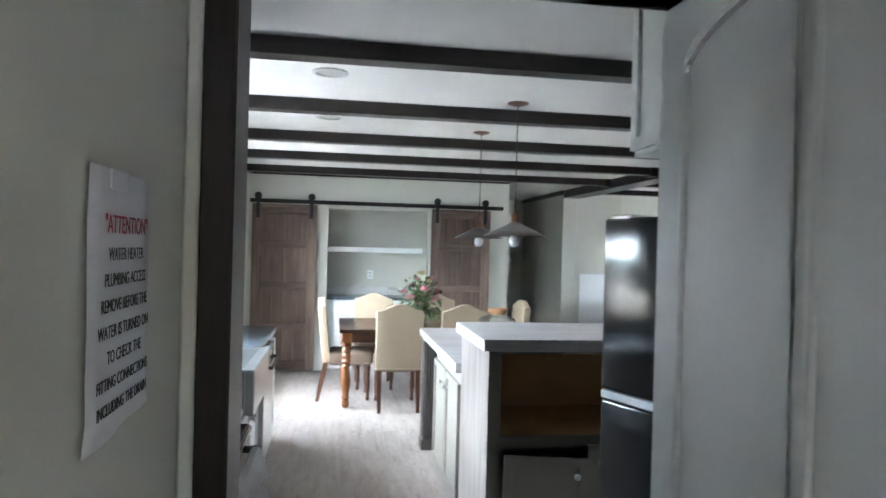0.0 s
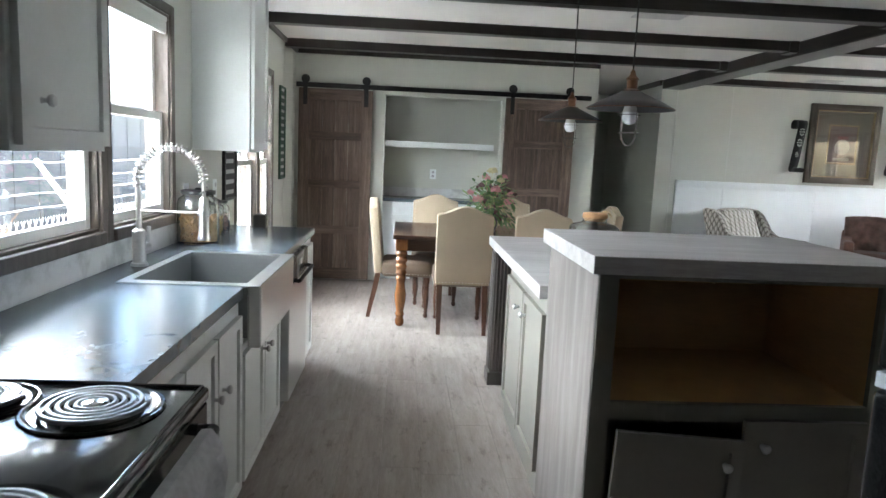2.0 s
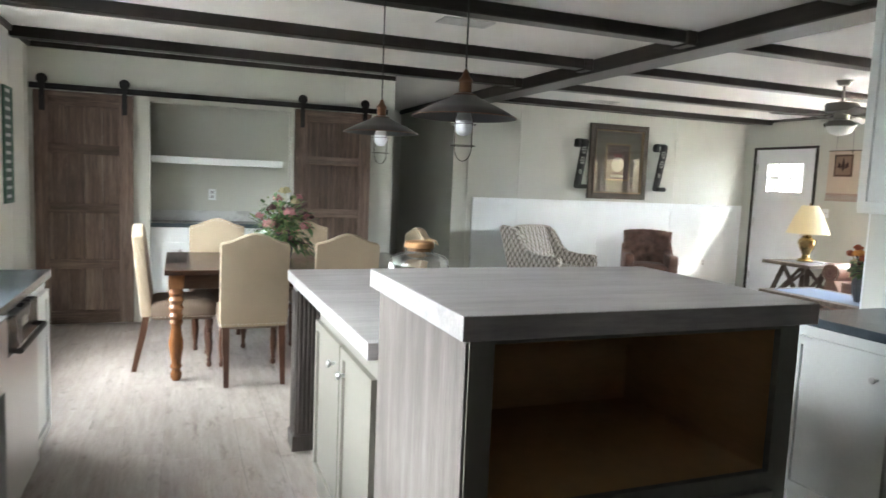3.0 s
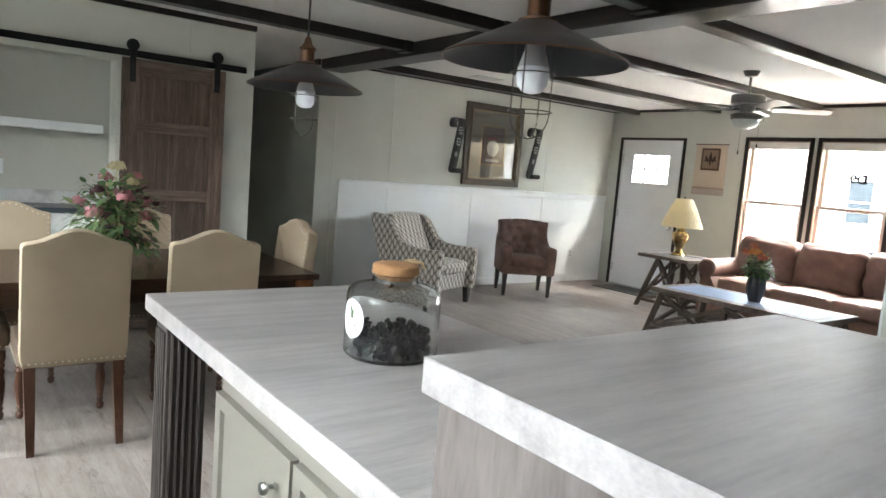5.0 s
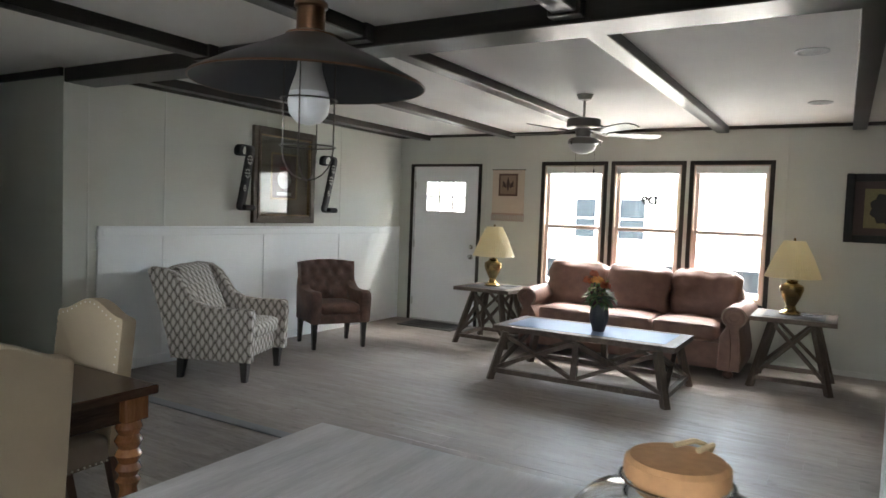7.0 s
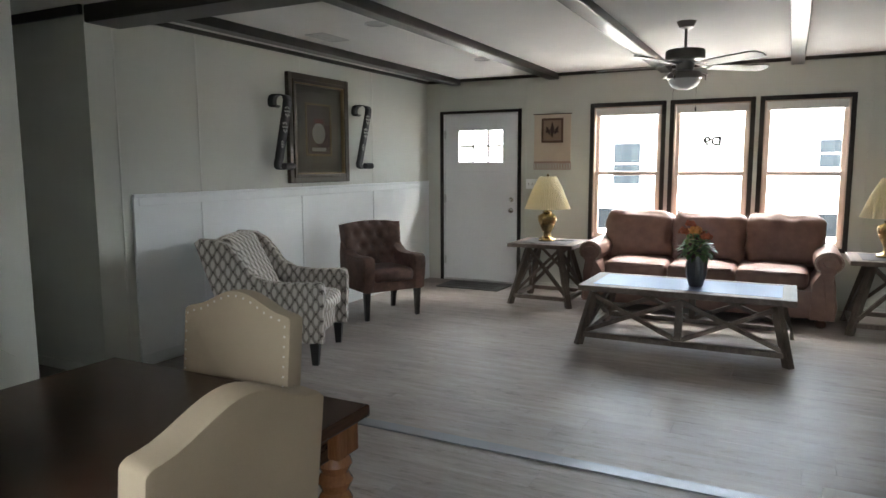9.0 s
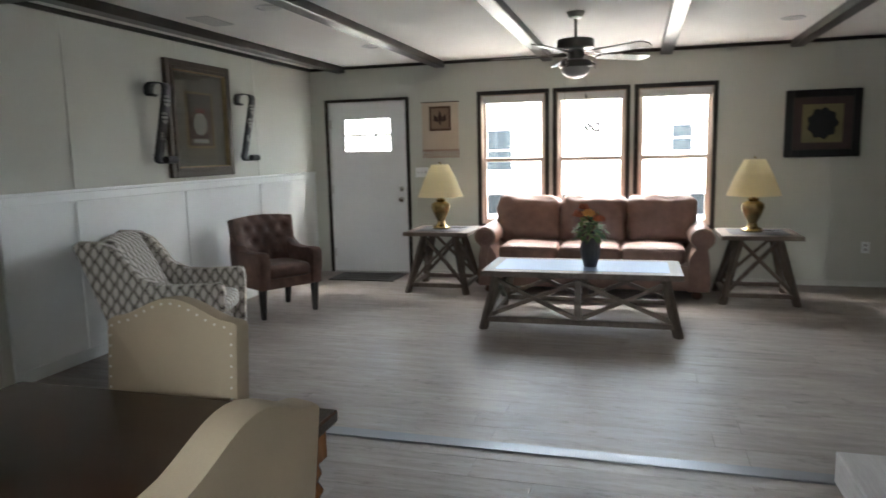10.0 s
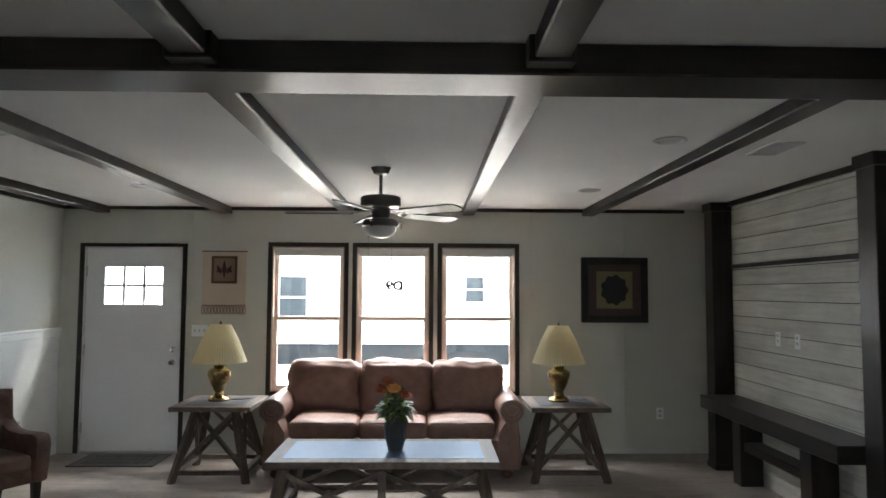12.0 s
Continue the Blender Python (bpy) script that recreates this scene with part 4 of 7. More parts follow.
def scatter_fill(name, r, h, n, size, material, parent, seed, squash=0.7):
    rnd = random.Random(seed)
    bm = bmesh.new()
    for k in range(n):
        a, q = rnd.uniform(0, 2 * math.pi), r * math.sqrt(rnd.random()) * 0.95
        z = rnd.uniform(size * 0.7, h - size * 0.4)
        m = pose(q * math.cos(a), q * math.sin(a), z, rnd.uniform(0, 180), rnd.uniform(0, 180), rnd.uniform(0, 180)) @ Matrix.Diagonal((1, squash, squash, 1))
        bmesh.ops.create_icosphere(bm, subdivisions=1, radius=size * rnd.uniform(0.8, 1.15), matrix=m)
    ob = part(name, bm, material, parent, smooth=True)
    return tagged(ob, kind="stuff")


jar = thing("glass_jar", pose(1.308, 4.640, 0.925) @ Matrix.Diagonal((1.02, 1.02, 1.08, 1)), "clear glass jar with cork lid and dark beads", "jar")
bm = bmesh.new()
out = [(0.001, 0.0), (0.118, 0.0), (0.126, 0.008), (0.126, 0.142), (0.122, 0.162), (0.108, 0.175), (0.082, 0.182), (0.062, 0.186), (0.060, 0.200), (0.068, 0.206)]
inn = [(0.064, 0.206), (0.057, 0.200), (0.058, 0.184), (0.080, 0.179), (0.105, 0.172), (0.119, 0.160), (0.1235, 0.141), (0.1235, 0.010), (0.116, 0.005), (0.001, 0.005)]
lathe(bm, out + inn, 40, cap=False)
body = part("body", bm, JAR, jar, smooth=True)
bm = bmesh.new()
lathe(bm, [(0.050, 0.192), (0.054, 0.2062), (0.061, 0.2066), (0.063, 0.211), (0.062, 0.226), (0.056, 0.231), (0.02, 0.232)], 28)
part("lid", bm, CORK, jar, "carved cork lid", smooth=True)
bm = bmesh.new()
tube(bm, [(0.03, 0.01, 0.236), (0.05, -0.01, 0.240), (0.064, -0.02, 0.234), (0.073, -0.026, 0.220), (0.06, -0.03, 0.236), (0.02, -0.02, 0.238)], 0.0035, 6)
part("string", bm, plain("jute_string", (0.5, 0.36, 0.2), 0.9), jar, smooth=True)
scatter_fill("beads", 0.105, 0.082, 330, 0.011, plain("dark_beads", (0.012, 0.011, 0.014), 0.3, vary=0.3), jar, 3)
bm = bmesh.new()
arcs = []
for j in range(11):
    v = -1 + 2 * j / 10
    hw = 0.36 * math.sqrt(max(0.0, 1 - v * v)) + 0.002
    arcs.append([bm.verts.new((0.1268 * math.cos(radians(182) + a), 0.1268 * math.sin(radians(182) + a), 0.100 + 0.050 * v)) for a in [hw * (-1 + 2 * i / 8) for i in range(9)]])
for a, b in zip(arcs, arcs[1:]):
    for i in range(8):
        bm.faces.new((a[i], a[i + 1], b[i + 1], b[i]))
sticker = part("sticker", bm, plain("white_sticker", (0.8, 0.8, 0.78), 0.5, vary=0.03, bump=0), jar, "white oval sticker with a small green print")
bm = bmesh.new()
for k, (da, z, w, h) in enumerate(((0.02, 0.112, 0.05, 0.010), (-0.02, 0.125, 0.03, 0.006), (0.0, 0.086, 0.14, 0.003), (0.0, 0.077, 0.18, 0.0025))):
    a0 = radians(182) + da
    vs = [bm.verts.new((0.1275 * math.cos(a0 + s * w), 0.1275 * math.sin(a0 + s * w), z + t * h)) for s, t in ((-1, -1), (1, -1), (1, 1), (-1, 1))]
    bm.faces.new(vs)
part("print", bm, plain("green_print", (0.10, 0.16, 0.08), 0.6, vary=0.3), sticker)


def canister(x, y, r, h, fill, label, seed):
    j = thing("canister", pose(x, y, 0.91), label, "jar", "canisters by the sink")
    bm = bmesh.new()
    lathe(bm, [(0.001, 0.0), (r * 0.94, 0.0), (r, 0.01), (r, h * 0.72), (r * 0.92, h * 0.82), (r * 0.72, h * 0.88), (r * 0.72, h * 0.92), (r * 0.70, h * 0.92), (r * 0.68, h * 0.87), (r * 0.88, h * 0.81), (r * 0.96, h * 0.71), (r * 0.96, 0.012), (r * 0.9, 0.006), (0.001, 0.006)], 28, cap=False)
    part("body", bm, JAR, j, smooth=True)
    bm = bmesh.new()
    lathe(bm, [(r * 0.80, h * 0.905), (r * 0.82, h * 0.915), (r * 0.82, h * 0.97), (r * 0.74, h * 0.985), (r * 0.15, h * 0.99), (r * 0.15, h * 1.02), (r * 0.05, h * 1.03)], 24)
    part("lid", bm, BLACK, j, "black lid", smooth=True)
    scatter_fill("contents", r * 0.92, h * 0.55, int(620 * (r / 0.1) ** 2), 0.0095, fill, j, seed, 0.6)


CORN = plain("dry_corn", (0.58, 0.36, 0.17), 0.6, vary=0.25, grain=90)
canister(-0.768, 4.90, 0.108, 0.285, CORN, "large glass canister filled with pale pasta", 5)
canister(-0.785, 5.20, 0.075, 0.21, plain("yellow_pasta", (0.45, 0.30, 0.10), 0.6, vary=0.3), "glass canister half filled with yellow pasta", 6)
canister(-0.80, 5.42, 0.065, 0.19, plain("brown_beans", (0.16, 0.07, 0.04), 0.5, vary=0.3), "glass canister filled with brown beans", 7)
cb = thing("candle_box", pose(-0.60, 5.68, 0.91), "small dark wooden candle box on the worktop", "box")
one("box", (-0.04, 0.04, -0.04, 0.04, 0, 0.085), BEAM_Z, cb, bevel=0.004)
one("candle", (-0.028, 0.028, -0.028, 0.028, 0.085, 0.090), BLACK, cb)

# signs on the window wall
CHALK = plain("chalk_white", (0.42, 0.43, 0.42), 0.9, vary=0.2)


def sign(m, w, h, back, frame_mat, lines, label):
    s = thing("wall_sign", m, label, "sign")
    one("board", (0, w, -0.012, 0, 0, h), back, s)
    bm = bmesh.new()
    for d in ((0, 0.018, -0.022, -0.001, 0, h), (w - 0.018, w, -0.022, -0.001, 0, h), (0.018, w - 0.018, -0.022, -0.001, 0, 0.018), (0.018, w - 0.018, -0.022, -0.001, h - 0.018, h)):
        box(bm, *d, 0.002)
    part("frame", bm, frame_mat, s)
    rnd = random.Random(int(w * 1000))
    for k in range(lines):
        z = h * (k + 0.6) / (lines + 0.3)
        x0 = w * rnd.uniform(0.14, 0.24)
        one("writing", (x0, w - x0 * rnd.uniform(0.8, 1.2), -0.0135, -0.012, z, z + h / lines * 0.38), CHALK, s)


sign(west(5.80, 1.06), 0.32, 0.44, plain("chalkboard_black", (0.03, 0.03, 0.032), 0.8, vary=0.25), BLACK, 6, "black chalkboard sign with pale lines above the worktop")
sign(west(7.80, 1.13), 0.27, 0.88, plain("chalkboard_green", (0.04, 0.07, 0.06), 0.8, vary=0.25), plain("green_frame", (0.03, 0.09, 0.06), 0.6), 13, "tall green sign with pale lines of writing")

# ---- dining ----
LINEN = plain("beige_linen", (0.37, 0.295, 0.205), 0.9, vary=0.10, grain=420, bump=0.5, dist=0.0012, broad=4)
SEATCLOTH = plain("brown_seat_cloth", (0.16, 0.115, 0.08), 0.75, vary=0.12, grain=300, bump=0.4)
NAIL = plain("pewter_nailhead", (0.62, 0.57, 0.48), 0.3, metal=0.9, vary=0.05, bump=0)
WALNUT = wood("walnut_top", (0.018, 0.008, 0.005), (0.040, 0.018, 0.011), (0.075, 0.037, 0.022), "x", 0.24, stretch=10, per=0.05, bump=0.06)
TURNED = wood("honey_turned_leg", (0.09, 0.032, 0.012), (0.19, 0.075, 0.028), (0.30, 0.13, 0.05), "z", 0.25, stretch=8, per=0.06, bump=0.06)
DARKLEG = wood("dark_chair_leg", (0.035, 0.014, 0.008), (0.075, 0.032, 0.018), (0.13, 0.06, 0.035), "z", 0.3, stretch=8, per=0.06, bump=0.06)


def rounded(bm, x0, x1, y0, y1, z0, z1, r, n=7, crown=0.0, wrinkle=0.0, seed=0, m=None, mat=0):
    """A soft upholstered block: rounded edges, a crowned top and faint creases."""
    half = Vector(((x1 - x0) / 2, (y1 - y0) / 2, (z1 - z0) / 2))
    mid = Vector(((x0 + x1) / 2, (y0 + y1) / 2, (z0 + z1) / 2))
    res = bmesh.ops.create_cube(bm, size=2.0)
    vs = res["verts"]
    es = list({e for v in vs for e in v.link_edges})
    bmesh.ops.subdivide_edges(bm, edges=es, cuts=n, use_grid_fill=True)
    vs = list(bm.verts)
    r = min(r, *half)
    for v in vs:
        u = Vector([math.copysign(abs(c) ** 0.75, c) if abs(c) < 1 else c for c in v.co])
        p = Vector((u.x * half.x, u.y * half.y, u.z * half.z))
        c = Vector([max(-(h - r), min(h - r, q)) for h, q in zip(half, p)])
        d = p - c
        q = c + (d.normalized() * r if d.length > 1e-6 else d)
        q += Vector((0, 0, crown * (1 - u.x ** 2) * (1 - u.y ** 2) * (1 if u.z > 0 else -0.2)))
        q += Vector((0, crown * 0.6 * (1 - u.x ** 2) * (1 - u.z ** 2) * (1 if u.y > 0 else -1), 0))
        if wrinkle:
            q += d.normalized() * wrinkle * noise.noise(q * 9 + Vector((seed, seed * 2, 0))) if d.length > 1e-6 else Vector()
        v.co = q + mid
    for f in {f for v in vs for f in v.link_faces}:
        f.material_index = mat
    if m is not None:
        bmesh.ops.transform(bm, matrix=m, verts=vs)
    return vs


def camel(w, z0, z1):
    """The outline of a chair back with a camel-hump head."""
    h = w / 2
    pts = [(-h + 0.012, z0), (h - 0.012, z0), (h, z0 + 0.05), (h, z1 - 0.085)]
    for k in range(1, 4):
        a = math.pi / 2 * k / 4
        pts.append((h - 0.03 + 0.03 * math.cos(a), z1 - 0.085 + 0.022 * math.sin(a)))
    for k in range(15):
        u = 1 - 2 * k / 14
        pts.append((u * (h - 0.035), z1 - 0.062 + 0.062 * (0.5 + 0.5 * math.cos(math.pi * u)) ** 0.8))
    for k in range(3, 0, -1):
        a = math.pi / 2 * k / 4
        pts.append((-h + 0.03 - 0.03 * math.cos(a), z1 - 0.085 + 0.022 * math.sin(a)))
    pts += [(-h, z1 - 0.085), (-h, z0 + 0.05)]
    return pts


LEGPROF = [(0.013, 0.0), (0.020, 0.012), (0.020, 0.030), (0.013, 0.040), (0.019, 0.055), (0.013, 0.068), (0.017, 0.08), (0.024, 0.14), (0.026, 0.19), (0.020, 0.235), (0.026, 0.25), (0.019, 0.265), (0.026, 0.28), (0.019, 0.295), (0.027, 0.315), (0.027, 0.36)]


def dining_chair():
    """Faces -y; the origin lies on the floor under the seat's middle."""
    c = thing("dining_chair", pose(0, 0, 0), "beige linen dining chair with nailhead trim at the table", "chair", "chairs round the dining table")
    bm = bmesh.new()
    rounded(bm, -0.228, 0.228, -0.25, 0.20, 0.365, 0.50, 0.045, 7, 0.012)
    part("seat", bm, SEATCLOTH, c, "brown leather-look seat", smooth=True)
    bm = bmesh.new()
    prism(bm, camel(0.452, 0.40, 1.045), 0.075, pose(0, 0.175, 0) @ pose(0, 0, 0.4, -6) @ pose(0, 0, -0.4), bevel=0.018)
    back = part("backrest", bm, LINEN, c, smooth=True)
    out = camel(0.416, 0.40, 1.027)
    rest = pose(0, 0.172, 0) @ pose(0, 0, 0.4, -6) @ pose(0, 0, -0.4)
    per = []
    for a, b in zip(out[3:], out[4:]):
        per += [(a, b)]
    acc, step, pos = 0.0, 0.032, []
    for (ax, az), (bx, bz) in [((0.208, 0.56), out[3])] + per + [(out[-1], (-0.208, 0.56))]:
        L = math.hypot(bx - ax, bz - az)
        t = acc
        while t < L:
            pos.append((ax + (bx - ax) * t / L, az + (bz - az) * t / L))
            t += step
        acc = t - L
    bm = bmesh.new()
    for x, z in pos:
        bmesh.ops.create_icosphere(bm, subdivisions=1, radius=0.0046, matrix=rest @ pose(x, 0.0, z) @ Matrix.Diagonal((1, 0.5, 1, 1)))
    for k in range(17):
        for x, y in ((-0.215 + 0.43 * k / 16, 0.252), (-0.215 + 0.43 * k / 16, -0.249)):
            bmesh.ops.create_icosphere(bm, subdivisions=1, radius=0.0052, matrix=pose(x, y, 0.392 if y < 0 else 0.416))
        for sx in (-1, 1):
            bmesh.ops.create_icosphere(bm, subdivisions=1, radius=0.0052, matrix=pose(sx * 0.227, -0.23 + 0.40 * k / 16, 0.392))
    tagged(part("nailhead_trim", bm, NAIL, c, "pewter nailheads", smooth=True), kind="stuff")
    for sx in (-1, 1):
        bm = bmesh.new()
        lathe(bm, LEGPROF, 14, pose(sx * 0.185, -0.205, 0.005))
        part("leg", bm, DARKLEG, c, "turned dark wooden front leg", smooth=True)
        bm = bmesh.new()
        prof = [(0.30, 0.0, 0.016), (0.275, 0.12, 0.019), (0.245, 0.25, 0.022), (0.215, 0.42, 0.024)]
        for (y0, za, ra), (y1, zb, rb) in zip(prof, prof[1:]):
            q = [bm.verts.new((sx * 0.185 + a * r, y + b * r, z)) for y, z, r in ((y0, za, ra), (y1, zb, rb)) for a, b in ((-1, -1), (1, -1), (1, 1), (-1, 1))]
            for f in ((0, 1, 5, 4), (1, 2, 6, 5), (2, 3, 7, 6), (3, 0, 4, 7)):
                bm.faces.new([q[i] for i in f])
            if za == 0:
                bm.faces.new((q[3], q[2], q[1], q[0]))
        bmesh.ops.remove_doubles(bm, verts=bm.verts, dist=1e-5)
        part("leg", bm, DARKLEG, c, "tapered dark wooden back leg")
    return c


# places: chair back middle and the way it faces (degrees)
CHAIRS = [(0.822, 6.56, 180), (1.455, 6.575, 178), (0.65, 8.04, 0), (1.38, 8.04, 3), (0.075, 7.24, 90), (2.215, 7.275, -88)]


def chair_pose(bx, by, turn):
    # the back's top lies 0.28 behind the seat's middle
    a = radians(turn)
    return pose(bx + 0.27 * math.sin(a), by - 0.27 * math.cos(a), 0, 0, 0, turn)


first = dining_chair()
first.matrix_world = chair_pose(*CHAIRS[0])
for row in CHAIRS[1:]:
    copy_thing(first, chair_pose(*row))

table = thing("dining_table", pose(0.25, 6.70, 0), "dark walnut dining table on turned honey-brown legs", "table")
TW, TD = 1.86, 1.09
one("top", (0.0, TW, 0.0, TD, 0.735, 0.77), WALNUT, table, "dark walnut plank top", bevel=0.006, seg=2)
bm = bmesh.new()
for d in ((0.08, TW - 0.08, 0.06, 0.085, 0.635, 0.734), (0.08, TW - 0.08, TD - 0.085, TD - 0.06, 0.635, 0.734), (0.06, 0.085, 0.08, TD - 0.08, 0.635, 0.734), (TW - 0.085, TW - 0.06, 0.08, TD - 0.08, 0.635, 0.734)):
    box(bm, *d, 0.002)
part("apron", bm, WALNUT, table)
prof = [(0.022, 0), (0.036, 0.02), (0.038, 0.05), (0.028, 0.075), (0.040, 0.10), (0.030, 0.125), (0.034, 0.15), (0.046, 0.22), (0.048, 0.27), (0.036, 0.34), (0.031, 0.38), (0.045, 0.405), (0.033, 0.425), (0.048, 0.45), (0.036, 0.475), (0.050, 0.505), (0.037, 0.53), (0.052, 0.56), (0.038, 0.585), (0.050, 0.61), (0.040, 0.64)]
for x in (0.075, TW - 0.075):
    for y in (0.075, TD - 0.075):
        bm = bmesh.new()
        lathe(bm, prof, 20, pose(x, y, 0))
        box(bm, x - 0.05, x + 0.05, y - 0.05, y + 0.05, 0.64, 0.734, 0.004)
        part("leg", bm, TURNED, table, "turned honey-brown leg", smooth=True)

# ---- flowers ----


def leaf_blade(bm, base, way, length, width, droop, mat=0, seg=3):
    way = Vector(way).normalized()
    side = way.cross(Vector((0, 0, 1)))
    side = side.normalized() if side.length > 0.05 else Vector((1, 0, 0))
    prev = None
    for k in range(seg + 1):
        t = k / seg
        p = Vector(base) + way * length * t - Vector((0, 0, 1)) * droop * length * t * t
        w = width * math.sin(math.pi * min(0.97, 0.12 + 0.85 * t)) / 2
        cur = (bm.verts.new(p - side * w), bm.verts.new(p + side * w))
        if prev:
            bm.faces.new((prev[0], prev[1], cur[1], cur[0])).material_index = mat
        prev = cur


def bloom(bm, p, r, n, rnd, mat=0, flat=0.6):
    for k in range(n):
        d = Vector((rnd.gauss(0, 1), rnd.gauss(0, 1), abs(rnd.gauss(0, 1)) * flat + 0.15)).normalized()
        c = Vector(p) + d * r * rnd.uniform(0.35, 1.0)
        s = d.cross(Vector((rnd.random(), rnd.random(), 0.3))).normalized()
        o = d.cross(s)
        q = r * rnd.uniform(0.28, 0.45)
        vs = [bm.verts.new(c + s * q), bm.verts.new(c + o * q + d * q * 0.4), bm.verts.new(c - s * q), bm.verts.new(c - o * q + d * q * 0.4)]
        bm.faces.new(vs).material_index = mat


LEAF = plain("green_leaf", (0.065, 0.13, 0.04), 0.55, vary=0.4, grain=25, bump=0.1)
LEAF2 = plain("pale_green_leaf", (0.19, 0.25, 0.09), 0.55, vary=0.35, grain=25, bump=0.1)
PINK = plain("pink_petals", (0.50, 0.21, 0.23), 0.7, vary=0.35, grain=40, bump=0)
RUST = plain("rust_petals", (0.34, 0.09, 0.035), 0.7, vary=0.4, grain=40, bump=0)
CREAM = plain("cream_petals", (0.52, 0.46, 0.26), 0.7, vary=0.3, grain=40, bump=0)
DARKRED = plain("dark_red_leaf", (0.07, 0.02, 0.025), 0.6, vary=0.4, grain=30, bump=0)
VASE = plain("dark_ribbed_ceramic", (0.035, 0.034, 0.036), 0.32, vary=0.3, grain=40)


def flowers(m, label, spread, height, base, blooms, leaves, blades, seed, vase_prof, vase_mat, ribs=0):
    rnd = random.Random(seed)
    f = thing("flower_arrangement", m, label, "flowers")
    bm = bmesh.new()
    vs = lathe(bm, vase_prof, 36, cap=False)
    if ribs:
        for v in bm.verts:
            a = math.atan2(v.co.y, v.co.x)
            k = 1 + 0.05 * math.cos(ribs * a) * (1 if v.co.z > 0.01 else 0)
            v.co.x, v.co.y = v.co.x * k, v.co.y * k
    part("vase", bm, vase_mat, f, smooth=True)
    for mat, nm, share in ((LEAF, "foliage", 0.55), (LEAF2, "pale_foliage", 0.3), (DARKRED, "dark_foliage", 0.15)):
        bm = bmesh.new()
        for k in range(int(leaves * share)):
            a, e = rnd.uniform(0, 2 * math.pi), rnd.uniform(-0.5, 1.3)
            d = Vector((math.cos(a) * math.cos(e), math.sin(a) * math.cos(e), math.sin(e)))
            p = Vector((0, 0, base)) + Vector((d.x * spread, d.y * spread, d.z * height)) * rnd.uniform(0.15, 0.8)
            leaf_blade(bm, p, d + Vector((rnd.gauss(0, 0.5), rnd.gauss(0, 0.5), rnd.gauss(0, 0.4))), rnd.uniform(0.035, 0.085), rnd.uniform(0.022, 0.046), rnd.uniform(0.1, 0.6))
        for k in range(int(blades * share)):
            a = rnd.uniform(0, 2 * math.pi)
            leaf_blade(bm, (0, 0, base + 0.05), (math.cos(a), math.sin(a), rnd.uniform(0.4, 1.6)), rnd.uniform(0.8, 1.25) * spread * 1.25, 0.009, rnd.uniform(0.4, 1.0), seg=7)
        tagged(part(nm, bm, mat, f), kind="stuff")
    for nm, mat, dx, dy, dz, r in blooms:
        bm = bmesh.new()
        bloom(bm, (dx, dy, base + dz), r, 60, rnd)
        tube(bm, [(dx * 0.2, dy * 0.2, base), (dx * 0.8, dy * 0.8, base + dz * 0.8), (dx, dy, base + dz)], 0.003, 5)
        part(nm, bm, mat, f)
    return f


flowers(pose(1.10, 7.25, 0.77), "mixed pink silk flowers in a dark vase on the table", 0.30, 0.40, 0.20,
        [("bloom", PINK, -0.13, -0.13, 0.08, 0.055), ("bloom", PINK, 0.02, -0.16, 0.17, 0.045), ("bloom", PINK, 0.15, -0.09, 0.06, 0.045), ("bloom", PINK, -0.05, 0.0, 0.27, 0.04),
         ("bloom", PINK, -0.18, 0.02, 0.13, 0.04), ("bloom", CREAM, 0.0, -0.02, 0.33, 0.045), ("bloom", CREAM, 0.07, -0.08, 0.25, 0.035), ("bloom", PINK, 0.11, 0.02, 0.28, 0.035), ("bloom", DARKRED, -0.10, -0.06, 0.20, 0.035), ("bloom", PINK, 0.19, 0.08, 0.12, 0.04)],
        820, 90, 11, [(0.001, 0), (0.05, 0.0), (0.07, 0.05), (0.075, 0.12), (0.055, 0.18), (0.06, 0.21), (0.055, 0.21), (0.05, 0.18), (0.0, 0.17)], VASE)

# ---- barn doors on their rail ----
rail = thing("barn_door_rail", pose(0, 0, 0), "black iron barn door rail above the niche", "rail")
one("track", (-0.86, 2.33, YB - 0.075, YB - 0.063, 2.085, 2.135), BLACKMETAL, rail, bevel=0.003)
for x in (-0.78, -0.2, 0.35, 0.9, 1.45, 2.0, 2.26):
    bm = bmesh.new()
    tube(bm, [(x, YB, 2.11), (x, YB - 0.066, 2.11)], 0.012, 8)
    lathe(bm, [(0.013, 0), (0.013, 0.008)], 6, pose(x, YB - 0.0745, 2.11, 90))
    part("standoff", bm, BLACKMETAL, rail)


